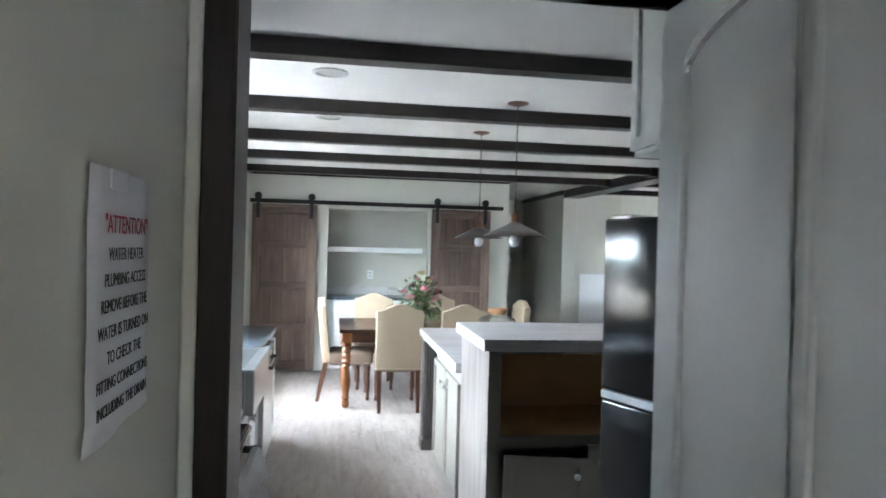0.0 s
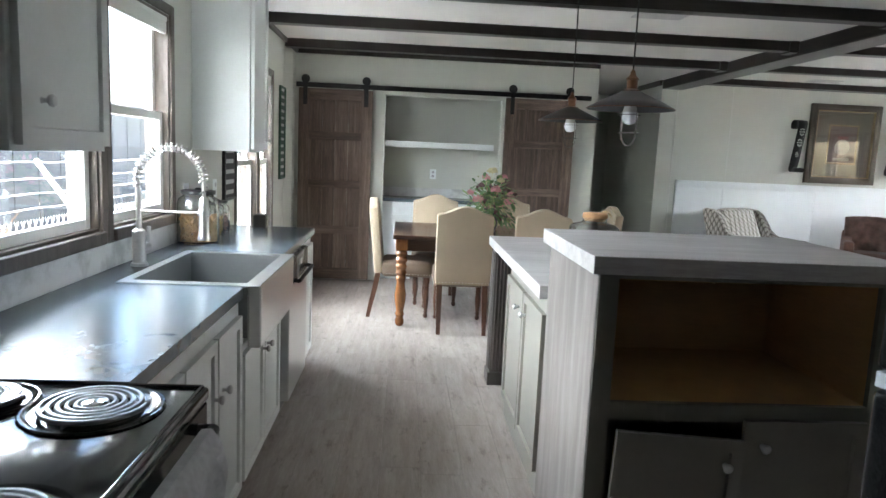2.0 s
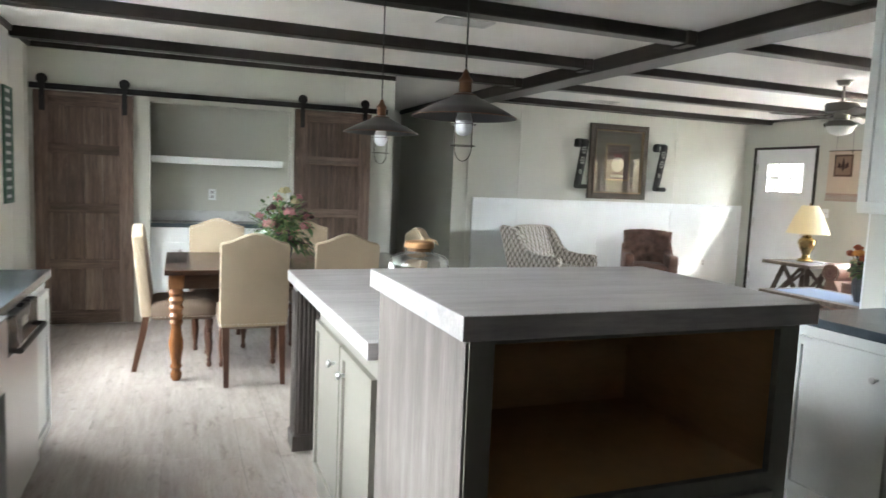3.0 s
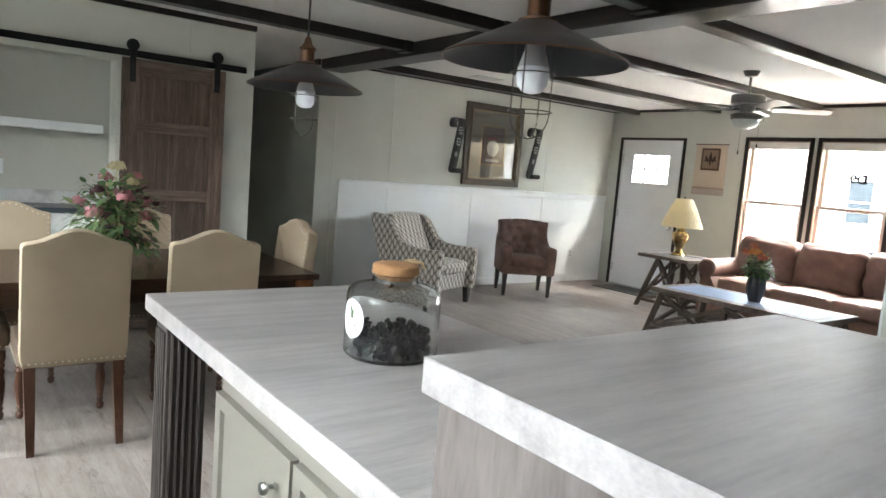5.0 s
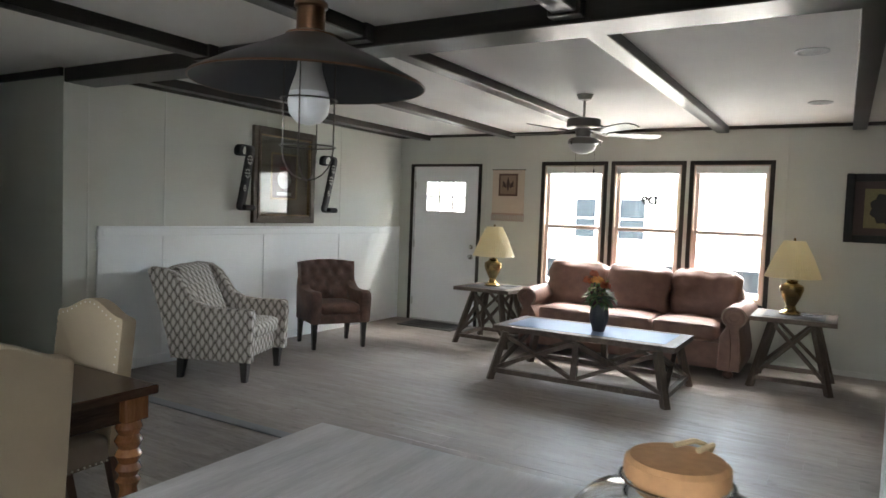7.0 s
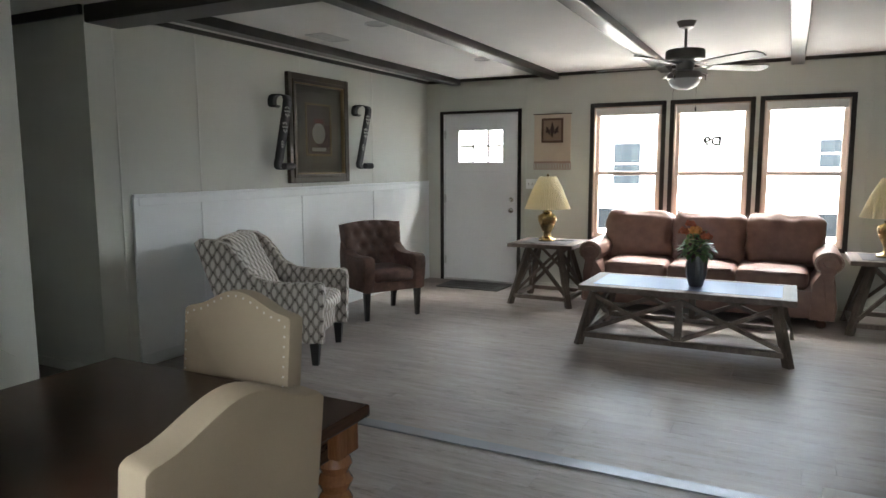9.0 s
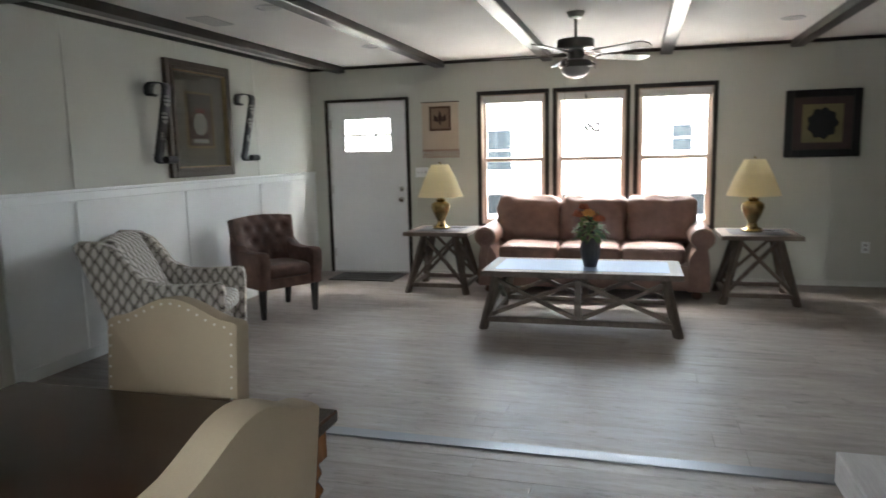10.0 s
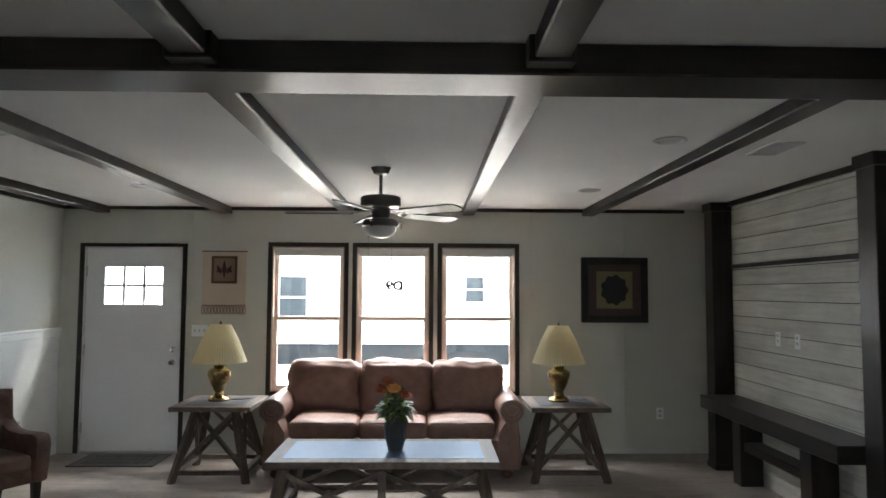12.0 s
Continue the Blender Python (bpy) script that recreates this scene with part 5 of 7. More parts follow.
def barn_door(x0, x1):
    w, z0, z1 = x1 - x0, 0.02, 2.075
    d = thing("barn_door", pose(x0, YB - 0.055, 0), "weathered brown plank barn door on black hangers", "door", "sliding barn doors")
    for a in (0, w - 0.115):
        one("stile", (a, a + 0.115, -0.028, 0.014, z0, z1), BARN, d, bevel=0.003)
    for z in (z0, 0.52, 1.02, 1.54, z1 - 0.12):
        one("rail", (0.115, w - 0.115, -0.026, 0.012, z, z + (0.12 if z in (z0, z1 - 0.12) else 0.085)), BARN_X, d, bevel=0.003)
    n = 4
    for k in range(n):
        a = 0.115 + (w - 0.23) * k / n
        one("plank", (a + 0.001, a + (w - 0.23) / n - 0.001, -0.008, 0.010, z0 + 0.06, z1 - 0.06), BARN, d, bevel=0.002)
    for x in (0.07, w - 0.07):
        bm = bmesh.new()
        box(bm, x - 0.022, x + 0.022, -0.036, -0.0285, 1.90, 2.20, 0.002)
        lathe(bm, [(0.012, -0.008), (0.045, -0.006), (0.045, 0.006), (0.012, 0.008)], 20, pose(x, -0.020, 2.17, 90))
        for z in (1.94, 2.02):
            lathe(bm, [(0.008, 0), (0.008, 0.006)], 6, pose(x, -0.036, z, 90))
        part("hanger", bm, BLACKMETAL, d)


barn_door(-0.83, -0.045)
barn_door(1.395, 2.16)

# niche: floating shelf, desk top and white desk below
shelf = thing("floating_shelf", pose(0.085, 8.90, 1.50), "thick white floating shelf in the niche", "shelf")
one("board", (-0.05, 1.23, 0, 0.42, 0, 0.065), WHITE, shelf, bevel=0.003)
desk = thing("niche_desk", pose(0.035, 8.885, 0), "white built-in desk with slate top in the niche", "desk")
one("top", (0, 1.39, 0, 0.43, 0.885, 0.925), COUNTER, desk, bevel=0.003)
one("backsplash", (0, 1.39, 0.418, 0.431, 0.926, 1.03), MARBLE, desk)
one("apron", (0, 1.39, 0.03, 0.05, 0.76, 0.885), WHITE, desk)
for a in (0.0, 1.0):
    one("cabinet_side", (a, a + 0.39, 0.03, 0.42, 0.0, 0.76), WHITE, desk)
    shaker(desk, a + 0.03, a + 0.36, 0.08, 0.74, WHITE, (a + 0.32, 0.66), m=pose(0, 0.03, 0))
one("back", (0.39, 1.0, 0.40, 0.42, 0.0, 0.76), WHITE, desk)

# ---- pendants ----
COPPER = plain("aged_copper", (0.15, 0.078, 0.046), 0.35, metal=0.9, vary=0.25, grain=40)
SHADEM = plain("dark_bronze_shade", (0.065, 0.058, 0.054), 0.38, metal=0.55, vary=0.25, grain=18)
LINING = plain("dark_shade_lining", (0.022, 0.023, 0.027), 0.5, vary=0.25, grain=18)
BULB = plain("white_bulb", (0.80, 0.81, 0.84), 0.35, vary=0.02, bump=0)


def pendant(x, y, dz=0.0):
    p = thing("pendant_lamp", pose(x, y, 0), "bronze cone pendant lamp with copper cap and wire cage", "lamp", "pendants over the island")
    bm = bmesh.new()
    lathe(bm, [(0.065, 2.475), (0.065, 2.482), (0.03, 2.483)], 28)
    lathe(bm, [(0.012, 2.46), (0.065, 2.475)], 28)
    part("canopy", bm, COPPER, p, smooth=True)
    bm = bmesh.new()
    tube(bm, [(0, 0, 1.83), (0, 0, 2.47)], 0.0035, 6)
    part("cord", bm, BLACK, p)
    bm = bmesh.new()
    lathe(bm, [(0.038, 1.735), (0.040, 1.744), (0.023, 1.750), (0.023, 1.786), (0.027, 1.788), (0.027, 1.794), (0.014, 1.808), (0.010, 1.824), (0.004, 1.832)], 24)
    part("cap", bm, COPPER, p, "aged copper cap", smooth=True)
    bm = bmesh.new()
    lathe(bm, [(0.034, 1.744), (0.060, 1.730), (0.135, 1.695), (0.186, 1.668), (0.188, 1.664), (0.186, 1.663)], 48, cap=False)
    sh = part("shade", bm, SHADEM, p, smooth=True)
    bm = bmesh.new()
    lathe(bm, [(0.185, 1.6632), (0.134, 1.690), (0.060, 1.722), (0.034, 1.736)], 48, cap=False)
    part("lining", bm, LINING, sh, "dark inside of the shade", smooth=True)
    bm = bmesh.new()
    tube(bm, [(0.187 * math.cos(2 * math.pi * j / 48), 0.187 * math.sin(2 * math.pi * j / 48), 1.6645) for j in range(48)], 0.0018, 6, closed=True)
    part("rim", bm, COPPER, sh, "worn copper rim", smooth=True)
    bm = bmesh.new()
    lathe(bm, [(0.0315, 1.652), (0.034, 1.636), (0.031, 1.617), (0.02, 1.604), (0.006, 1.600)], 24)
    part("bulb", bm, BULB, p, "unlit frosted bulb", smooth=True)
    bm = bmesh.new()
    lathe(bm, [(0.018, 1.735), (0.019, 1.70), (0.021, 1.685), (0.0315, 1.652)], 24)
    part("bulb_neck", bm, plain("pale_bulb_neck", (0.50, 0.49, 0.48), 0.4, vary=0.04, bump=0), p, "pale grey bulb neck", smooth=True)
    bm = bmesh.new()
    R = 0.043
    for k in range(2):
        a = math.pi / 2 * k + 0.4
        c, s = math.cos(a), math.sin(a)
        pts = [(R * c, R * s, 1.735), (R * c, R * s, 1.56)] + [(R * c * math.cos(t), R * s * math.cos(t), 1.56 - 0.05 * math.sin(t)) for t in [math.pi * j / 10 for j in range(1, 10)]] + [(-R * c, -R * s, 1.56), (-R * c, -R * s, 1.735)]
        tube(bm, pts, 0.0013, 6)
    for z in (1.64, 1.565):
        tube(bm, [((R + 0.002) * math.cos(2 * math.pi * j / 24), (R + 0.002) * math.sin(2 * math.pi * j / 24), z) for j in range(24)], 0.0014, 6, closed=True)
    part("cage", bm, SHADEM, p, smooth=True)


pendant(1.285, 4.15)
pendant(1.29, 5.24)

# ---- living room ----
# legs and braces: the tops' wood, darkened in colour for their backlit shade
RUSTIC_SHADED = wood("rustic_brown_shaded", (0.032, 0.024, 0.019), (0.085, 0.062, 0.046), (0.17, 0.13, 0.10), "z", 0.5, stretch=12, per=0.12)
RUSTIC_Y = wood("rustic_grey_brown_y", (0.06, 0.042, 0.032), (0.12, 0.088, 0.068), (0.21, 0.165, 0.135), "y", 0.58, stretch=12, per=0.12)
# slate whose blue base colour takes in the sky's reflection on the coffee table
SKYSLATE = plain("sky_tinted_slate", (0.12, 0.17, 0.26), 0.40, vary=0.12, grain=12, bump=0.05, broad=4, spec=0.13)
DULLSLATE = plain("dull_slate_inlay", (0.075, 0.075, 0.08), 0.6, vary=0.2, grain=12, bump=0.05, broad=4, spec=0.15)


def hide(name, dark, light, rough):
    m, nt, b = nodes_of(name)
    v = coords(nt, (1, 1, 1))
    wide, mid = noise_at(nt, v, 3.0, 4.0), noise_at(nt, v, 14.0, 5.0)
    vo = nt.nodes.new("ShaderNodeTexVoronoi")
    vo.inputs["Scale"].default_value = 220
    nt.links.new(v, vo.inputs["Vector"])
    c = mixed(nt, ramp(nt, wide, [(0.3, dark), (0.72, light)]), ramp(nt, mid, [(0.3, dark), (0.7, light)]), 0.4)
    nt.links.new(c, b.inputs["Base Color"])
    b.inputs["Roughness"].default_value = rough
    b.inputs["Sheen Weight"].default_value = 0.25 if rough > 0.6 else 0.0
    bumped(nt, b, vo.outputs["Distance"], 0.25, 0.0015)
    return m


LEATHER = hide("brown_leather", (0.125, 0.066, 0.050), (0.255, 0.145, 0.110), 0.48)
VELVET = hide("brown_velvet", (0.030, 0.014, 0.010), (0.20, 0.105, 0.075), 0.55)


def ogee_cloth():
    """Interlocking wavy ogee lines of grey and brown on cream."""
    m, nt, b = nodes_of("ogee_fabric")
    tc = nt.nodes.new("ShaderNodeTexCoord")
    sep = nt.nodes.new("ShaderNodeSeparateXYZ")
    nt.links.new(tc.outputs["Object"], sep.inputs[0])

    def op(kind, a, b2=None):
        n = nt.nodes.new("ShaderNodeMath")
        n.operation = kind
        for i, q in enumerate((a, b2)):
            if q is None:
                continue
            if isinstance(q, (int, float)):
                n.inputs[i].default_value = q
            else:
                nt.links.new(q, n.inputs[i])
        return n.outputs[0]
    hor = op("MULTIPLY", op("ADD", sep.outputs[0], op("MULTIPLY", sep.outputs[1], 0.93)), 2 * math.pi / 0.070)
    ver = op("MULTIPLY", op("ADD", sep.outputs[2], op("MULTIPLY", sep.outputs[1], 0.04)), 2 * math.pi / 0.108)
    wave = op("ADD", op("COSINE", hor), op("MULTIPLY", op("COSINE", ver), 0.6))
    band = op("ABSOLUTE", wave)
    c = ramp(nt, band, [(0.0, (0.52, 0.48, 0.42)), (0.10, (0.52, 0.48, 0.42)), (0.15, (0.07, 0.058, 0.05)), (0.42, (0.09, 0.072, 0.06)), (0.48, (0.56, 0.52, 0.46)), (0.60, (0.56, 0.52, 0.46)), (0.64, (0.20, 0.165, 0.14)), (0.78, (0.22, 0.18, 0.15)), (0.84, (0.60, 0.56, 0.50))])
    fine = noise_at(nt, coords(nt, (1, 1, 1)), 380)
    nt.links.new(mixed(nt, c, ramp(nt, fine, [(0.3, (0.75, 0.75, 0.75)), (0.7, (1.1, 1.1, 1.1))]), 0.6, "MULTIPLY"), b.inputs["Base Color"])
    b.inputs["Roughness"].default_value = 0.9
    bumped(nt, b, fine, 0.4, 0.001)
    return m


OGEE = ogee_cloth()
BLACKLEG = plain("black_wood_leg", (0.012, 0.010, 0.009), 0.4, vary=0.2)

# sofa: faces -x in the room; local front is -y, width along x
sofa = thing("sofa", pose(7.205, 6.375, 0, 0, 0, -90), "brown leather three-seat sofa with rolled arms under the window", "sofa")
W = 1.165
bm = bmesh.new()
rounded(bm, -W + 0.13, W - 0.13, 0.04, 0.90, 0.075, 0.34, 0.03, 5)
part("base", bm, LEATHER, sofa, smooth=True)
bm = bmesh.new()
rounded(bm, -W + 0.12, W - 0.12, 0.66, 0.93, 0.30, 0.80, 0.07, 6)
part("back_frame", bm, LEATHER, sofa, smooth=True)
for k in range(3):
    w = (2 * W - 0.52) / 3
    x0 = -W + 0.26 + k * w
    bm = bmesh.new()
    rounded(bm, x0 + 0.004, x0 + w - 0.004, 0.01, 0.66, 0.335, 0.50, 0.05, 11, 0.024, 0.012, k)
    cu = part("seat_cushion", bm, LEATHER, sofa, smooth=True)
    bm = bmesh.new()
    tube(bm, [(x0 + 0.03, 0.02, 0.485), (x0 + w - 0.03, 0.02, 0.485)], 0.006, 6)
    part("piping", bm, LEATHER, cu, smooth=True)
    x0 = -W + 0.135 + k * (2 * W - 0.27) / 3
    w2 = (2 * W - 0.27) / 3
    bm = bmesh.new()
    rounded(bm, x0 + 0.003, x0 + w2 - 0.003, 0.50, 0.78, 0.47, 0.955, 0.085, 14, 0.035, 0.034, 10 + k, m=pose(0, 0.62, 0.47, -9) @ pose(0, -0.62, -0.47))
    cu = part("back_cushion", bm, LEATHER, sofa, smooth=True)
    bm = bmesh.new()
    tube(bm, [(x0 + 0.06 + (w2 - 0.12) * j / 10, 0.685 + 0.006 * math.sin(j * 2.1 + k), 0.955 + 0.012 * math.sin(math.pi * j / 10) + 0.006 * math.sin(j * 1.7 + k)) for j in range(11)], 0.008, 6)
    part("piping", bm, LEATHER, cu, smooth=True)
for sx in (-1, 1):
    bm = bmesh.new()
    # a rolled arm: pear-shaped front, drawn back
    out = []
    for j in range(20):
        a = math.radians(-60 + 300 * j / 19)
        out.append((sx * (W - 0.115 + 0.118 * math.cos(a)), 0.585 + 0.105 * math.sin(a)))
    out += [(sx * (W - 0.235), 0.40), (sx * (W - 0.245), 0.075), (sx * (W - 0.045), 0.075), (sx * (W - 0.03), 0.20), (sx * (W - 0.055), 0.36), (sx * (W - 0.075), 0.46)]
    prism(bm, out, 0.86, pose(0, 0.035, 0), bevel=0.02)
    arm = part("arm", bm, LEATHER, sofa, smooth=True)
    bm = bmesh.new()
    for rr in (0.082, 0.045):
        tube(bm, [(sx * (W - 0.115 + rr * math.cos(2 * math.pi * j / 22)), 0.034, 0.585 + rr * 0.9 * math.sin(2 * math.pi * j / 22)) for j in range(22)], 0.008, 6, closed=True)
    for off in (0.085, 0.165):
        tube(bm, [(sx * (W - off + 0.01), 0.034, 0.48), (sx * (W - off + 0.03), 0.034, 0.36), (sx * (W - off + 0.035), 0.034, 0.20), (sx * (W - off + 0.03), 0.034, 0.085)], 0.008, 6)
    part("piping", bm, LEATHER, arm, "rolled welt on the arm front", smooth=True)
    bm = bmesh.new()
    for j in range(26):
        a = math.radians(-50 + 280 * j / 25)
        bmesh.ops.create_icosphere(bm, subdivisions=1, radius=0.0055, matrix=pose(sx * (W - 0.115 + 0.104 * math.cos(a)), 0.035, 0.585 + 0.094 * math.sin(a)))
    tagged(part("nailhead_trim", bm, NAIL, arm, smooth=True), kind="stuff")
    for y in (0.10, 0.82):
        bm = bmesh.new()
        lathe(bm, [(0.028, 0), (0.046, 0.015), (0.050, 0.04), (0.040, 0.06), (0.045, 0.078)], 16, pose(sx * (W - 0.15), y, 0))
        part("foot", bm, DARKLEG, sofa, "dark wooden bun foot", smooth=True)


def trestle(parent, w, d, h, mat, cw, end_cross, front_panels):
    """Splayed legs with a floor frame and crossed braces; the floor frame spans w by d, the top is smaller."""
    bx, by = w / 2, d / 2
    ins = 0.10 if w > 1 else 0.15
    tops = {(sx, sy): Vector((sx * (bx - ins), sy * (by - (0.08 if w > 1 else 0.15)), h)) for sx in (-1, 1) for sy in (-1, 1)}
    foot = {(sx, sy): Vector((sx * bx, sy * by, 0.0)) for sx in (-1, 1) for sy in (-1, 1)}
    for key in tops:
        bm = bmesh.new()
        a, b = foot[key], tops[key]
        bar(bm, a, b, cw, cw)
        for v in bm.verts:
            if v.co.z < cw * 0.75:
                v.co.z = 0.0
        part("leg", bm, mat, parent)
    z = 0.085

    def at(key, z2):
        return foot[key].lerp(tops[key], z2 / h)
    for p, q in (((-1, -1), (1, -1)), ((-1, 1), (1, 1)), ((-1, -1), (-1, 1)), ((1, -1), (1, 1))):
        bm = bmesh.new()
        bar(bm, at(p, z), at(q, z), cw * 0.8, cw * 0.7)
        part("stretcher", bm, mat, parent)
    for p, q in (((-1, -1), (1, -1)), ((-1, 1), (1, 1))):
        n = front_panels
        for i in range(n):
            a0, a1 = at(p, z + 0.02).lerp(at(q, z + 0.02), i / n), at(p, z + 0.02).lerp(at(q, z + 0.02), (i + 1) / n)
            b0, b1 = at(p, h - 0.02).lerp(at(q, h - 0.02), i / n), at(p, h - 0.02).lerp(at(q, h - 0.02), (i + 1) / n)
            for u, v in ((a0, b1), (b0, a1)):
                bm = bmesh.new()
                bar(bm, u, v, cw * 0.6, cw * 0.55)
                part("cross_brace", bm, mat, parent)
            if i:
                bm = bmesh.new()
                bar(bm, a0, b0, cw * 0.9, cw * 0.8)
                part("post", bm, mat, parent)
    for s in (-1, 1) if end_cross else ():
        for u, v in ((at((s, -1), z), at((s, 1), h - 0.02)), (at((s, 1), z), at((s, -1), h - 0.02))):
            bm = bmesh.new()
            bar(bm, u, v, cw * 0.6, cw * 0.55)
            part("cross_brace", bm, mat, parent)


# coffee table; local x runs along the room's y
ct = thing("coffee_table", pose(6.29, 6.37, 0, 0, 0, -90), "rustic trestle coffee table with slate inlay and crossed braces", "table")
trestle(ct, 1.53, 0.90, 0.425, RUSTIC_SHADED, 0.058, True, 2)
one("top", (-0.80, 0.80, -0.37, 0.37, 0.425, 0.472), RUSTIC_Y, ct, bevel=0.004)
one("inlay", (-0.70, 0.70, -0.27, 0.27, 0.4725, 0.4745), SKYSLATE, ct, "slate inlay with the sky's blue reflection in its colour", bevel=0.001)


def end_table(m, label):
    t = thing("end_table", m, label, "table", "end tables beside the sofa")
    trestle(t, 0.63, 0.62, 0.60, RUSTIC_SHADED, 0.055, True, 1)
    one("top", (-0.345, 0.345, -0.34, 0.34, 0.60, 0.640), RUSTIC_Y, t, bevel=0.004)
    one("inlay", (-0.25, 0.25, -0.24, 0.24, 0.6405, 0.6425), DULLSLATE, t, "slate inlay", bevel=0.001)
    return t


end_table(pose(7.43, 7.915, 0, 0, 0, -90), "rustic trestle end table between door and sofa")
end_table(pose(7.43, 4.835, 0, 0, 0, -90), "rustic trestle end table beside the sofa")

BRASS = plain("antique_brass", (0.36, 0.26, 0.12), 0.25, metal=0.95, vary=0.18, grain=30)


def pleated_shade():
    m, nt, b = nodes_of("pleated_shade")
    b.inputs["Base Color"].default_value = (0.78, 0.72, 0.55, 1)
    b.inputs["Roughness"].default_value = 0.85
    tr = nt.nodes.new("ShaderNodeBsdfTranslucent")
    tr.inputs[0].default_value = (0.88, 0.81, 0.62, 1)
    mx = nt.nodes.new("ShaderNodeMixShader")
    mx.inputs[0].default_value = 0.55
    nt.links.new(b.outputs[0], mx.inputs[1])
    nt.links.new(tr.outputs[0], mx.inputs[2])
    nt.links.new(mx.outputs[0], nt.nodes["Material Output"].inputs[0])
    return m


SHADE = pleated_shade()


def table_lamp(x, y):
    l = thing("table_lamp", pose(x, y, 0.6425) @ Matrix.Diagonal((1, 1, 1.09, 1)), "brass urn table lamp with pleated cream shade", "lamp", "lamps on the end tables")
    bm = bmesh.new()
    lathe(bm, [(0.001, 0), (0.090, 0), (0.094, 0.015), (0.080, 0.03), (0.050, 0.045), (0.040, 0.075), (0.050, 0.095), (0.080, 0.15), (0.102, 0.21), (0.098, 0.245), (0.060, 0.265), (0.045, 0.275), (0.055, 0.288), (0.02, 0.30), (0.012, 0.34), (0.012, 0.38)], 28)
    part("base", bm, BRASS, l, "antique brass urn base", smooth=True)
    bm = bmesh.new()
    n = 120
    rings = []
    for r, z in ((0.238, 0.315), (0.160, 0.50), (0.090, 0.625)):
        rings.append([bm.verts.new((r * (1 + 0.012 * (-1) ** i) * math.cos(2 * math.pi * i / n), r * (1 + 0.012 * (-1) ** i) * math.sin(2 * math.pi * i / n), z)) for i in range(n)])
    for a, b in zip(rings, rings[1:]):
        for i in range(n):
            bm.faces.new((a[i], a[(i + 1) % n], b[(i + 1) % n], b[i]))
    sh = part("shade", bm, SHADE, l, "pleated cream fabric shade")
    mod = sh.modifiers.new("thickness", "SOLIDIFY")
    mod.thickness = 0.0015
    bm = bmesh.new()
    lathe(bm, [(0.004, 0.60), (0.004, 0.625), (0.012, 0.632), (0.010, 0.645), (0.003, 0.652)], 12)
    tube(bm, [(0.01, 0, 0.37), (0.05, 0, 0.42), (0.05, 0, 0.56), (0.0, 0, 0.61), (-0.05, 0, 0.56), (-0.05, 0, 0.42), (-0.01, 0, 0.37)], 0.002, 6)
    part("finial", bm, BRASS, l, smooth=True)
    bm = bmesh.new()
    tube(bm, [(0.0, -0.07, 0.008), (0.03, -0.12, 0.006), (0.02, -0.2, 0.006), (0.10, -0.26, 0.006)], 0.003, 6)
    part("cord", bm, BLACK, l)


table_lamp(7.45, 7.945)
table_lamp(7.45, 4.875)

flowers(pose(6.26, 6.30, 0.4745), "orange silk flowers in a dark ribbed vase on the coffee table", 0.14, 0.16, 0.30,
        [("bloom", RUST, -0.09, -0.07, 0.10, 0.05), ("bloom", RUST, -0.05, 0.09, 0.13, 0.05), ("bloom", plain("orange_petals", (0.62, 0.26, 0.06), 0.7, vary=0.4), -0.06, 0.01, 0.14, 0.055), ("bloom", RUST, -0.02, 0.05, 0.19, 0.045), ("bloom", MATS["orange_petals"], 0.11, 0.03, 0.09, 0.045), ("bloom", CREAM, -0.09, 0.03, 0.07, 0.025)],
        420, 10, 21, [(0.001, 0), (0.052, 0.0), (0.055, 0.02), (0.078, 0.10), (0.080, 0.17), (0.064, 0.25), (0.056, 0.285), (0.058, 0.295), (0.050, 0.295), (0.05, 0.27), (0.0, 0.25)], VASE, 14)

# ---- armchairs ----
ac = thing("armchair", pose(4.60, 9.09, 0, 0, 0, 21), "ogee-patterned cream and grey armchair on black legs", "chair")
bm = bmesh.new()
rounded(bm, -0.30, 0.30, -0.30, 0.30, 0.17, 0.36, 0.025, 5)
part("base", bm, OGEE, ac, smooth=True)
bm = bmesh.new()
rounded(bm, -0.255, 0.255, -0.36, 0.20, 0.34, 0.475, 0.045, 8, 0.018)
part("seat_cushion", bm, OGEE, ac, smooth=True)
bm = bmesh.new()
rounded(bm, -0.29, 0.29, 0.08, 0.25, 0.34, 0.98, 0.06, 8, 0.02, m=pose(0, 0.15, 0.36, -26) @ pose(0, -0.15, -0.36))
part("backrest", bm, OGEE, ac, smooth=True)
for sx in (-1, 1):
    bm = bmesh.new()
    prof = [(-0.38, 0.17), (-0.395, 0.53), (-0.385, 0.60), (-0.36, 0.615), (-0.10, 0.61), (0.04, 0.625), (0.14, 0.68), (0.20, 0.77), (0.28, 0.865), (0.37, 0.915), (0.52, 0.925), (0.555, 0.895), (0.46, 0.62), (0.38, 0.38), (0.33, 0.17)]
    prism(bm, prof, 0.085, pose(sx * 0.345 + 0.0425, 0, 0, 0, 0, 90), bevel=0.018)
    part("arm", bm, OGEE, ac, "sloping wing arm", smooth=True)
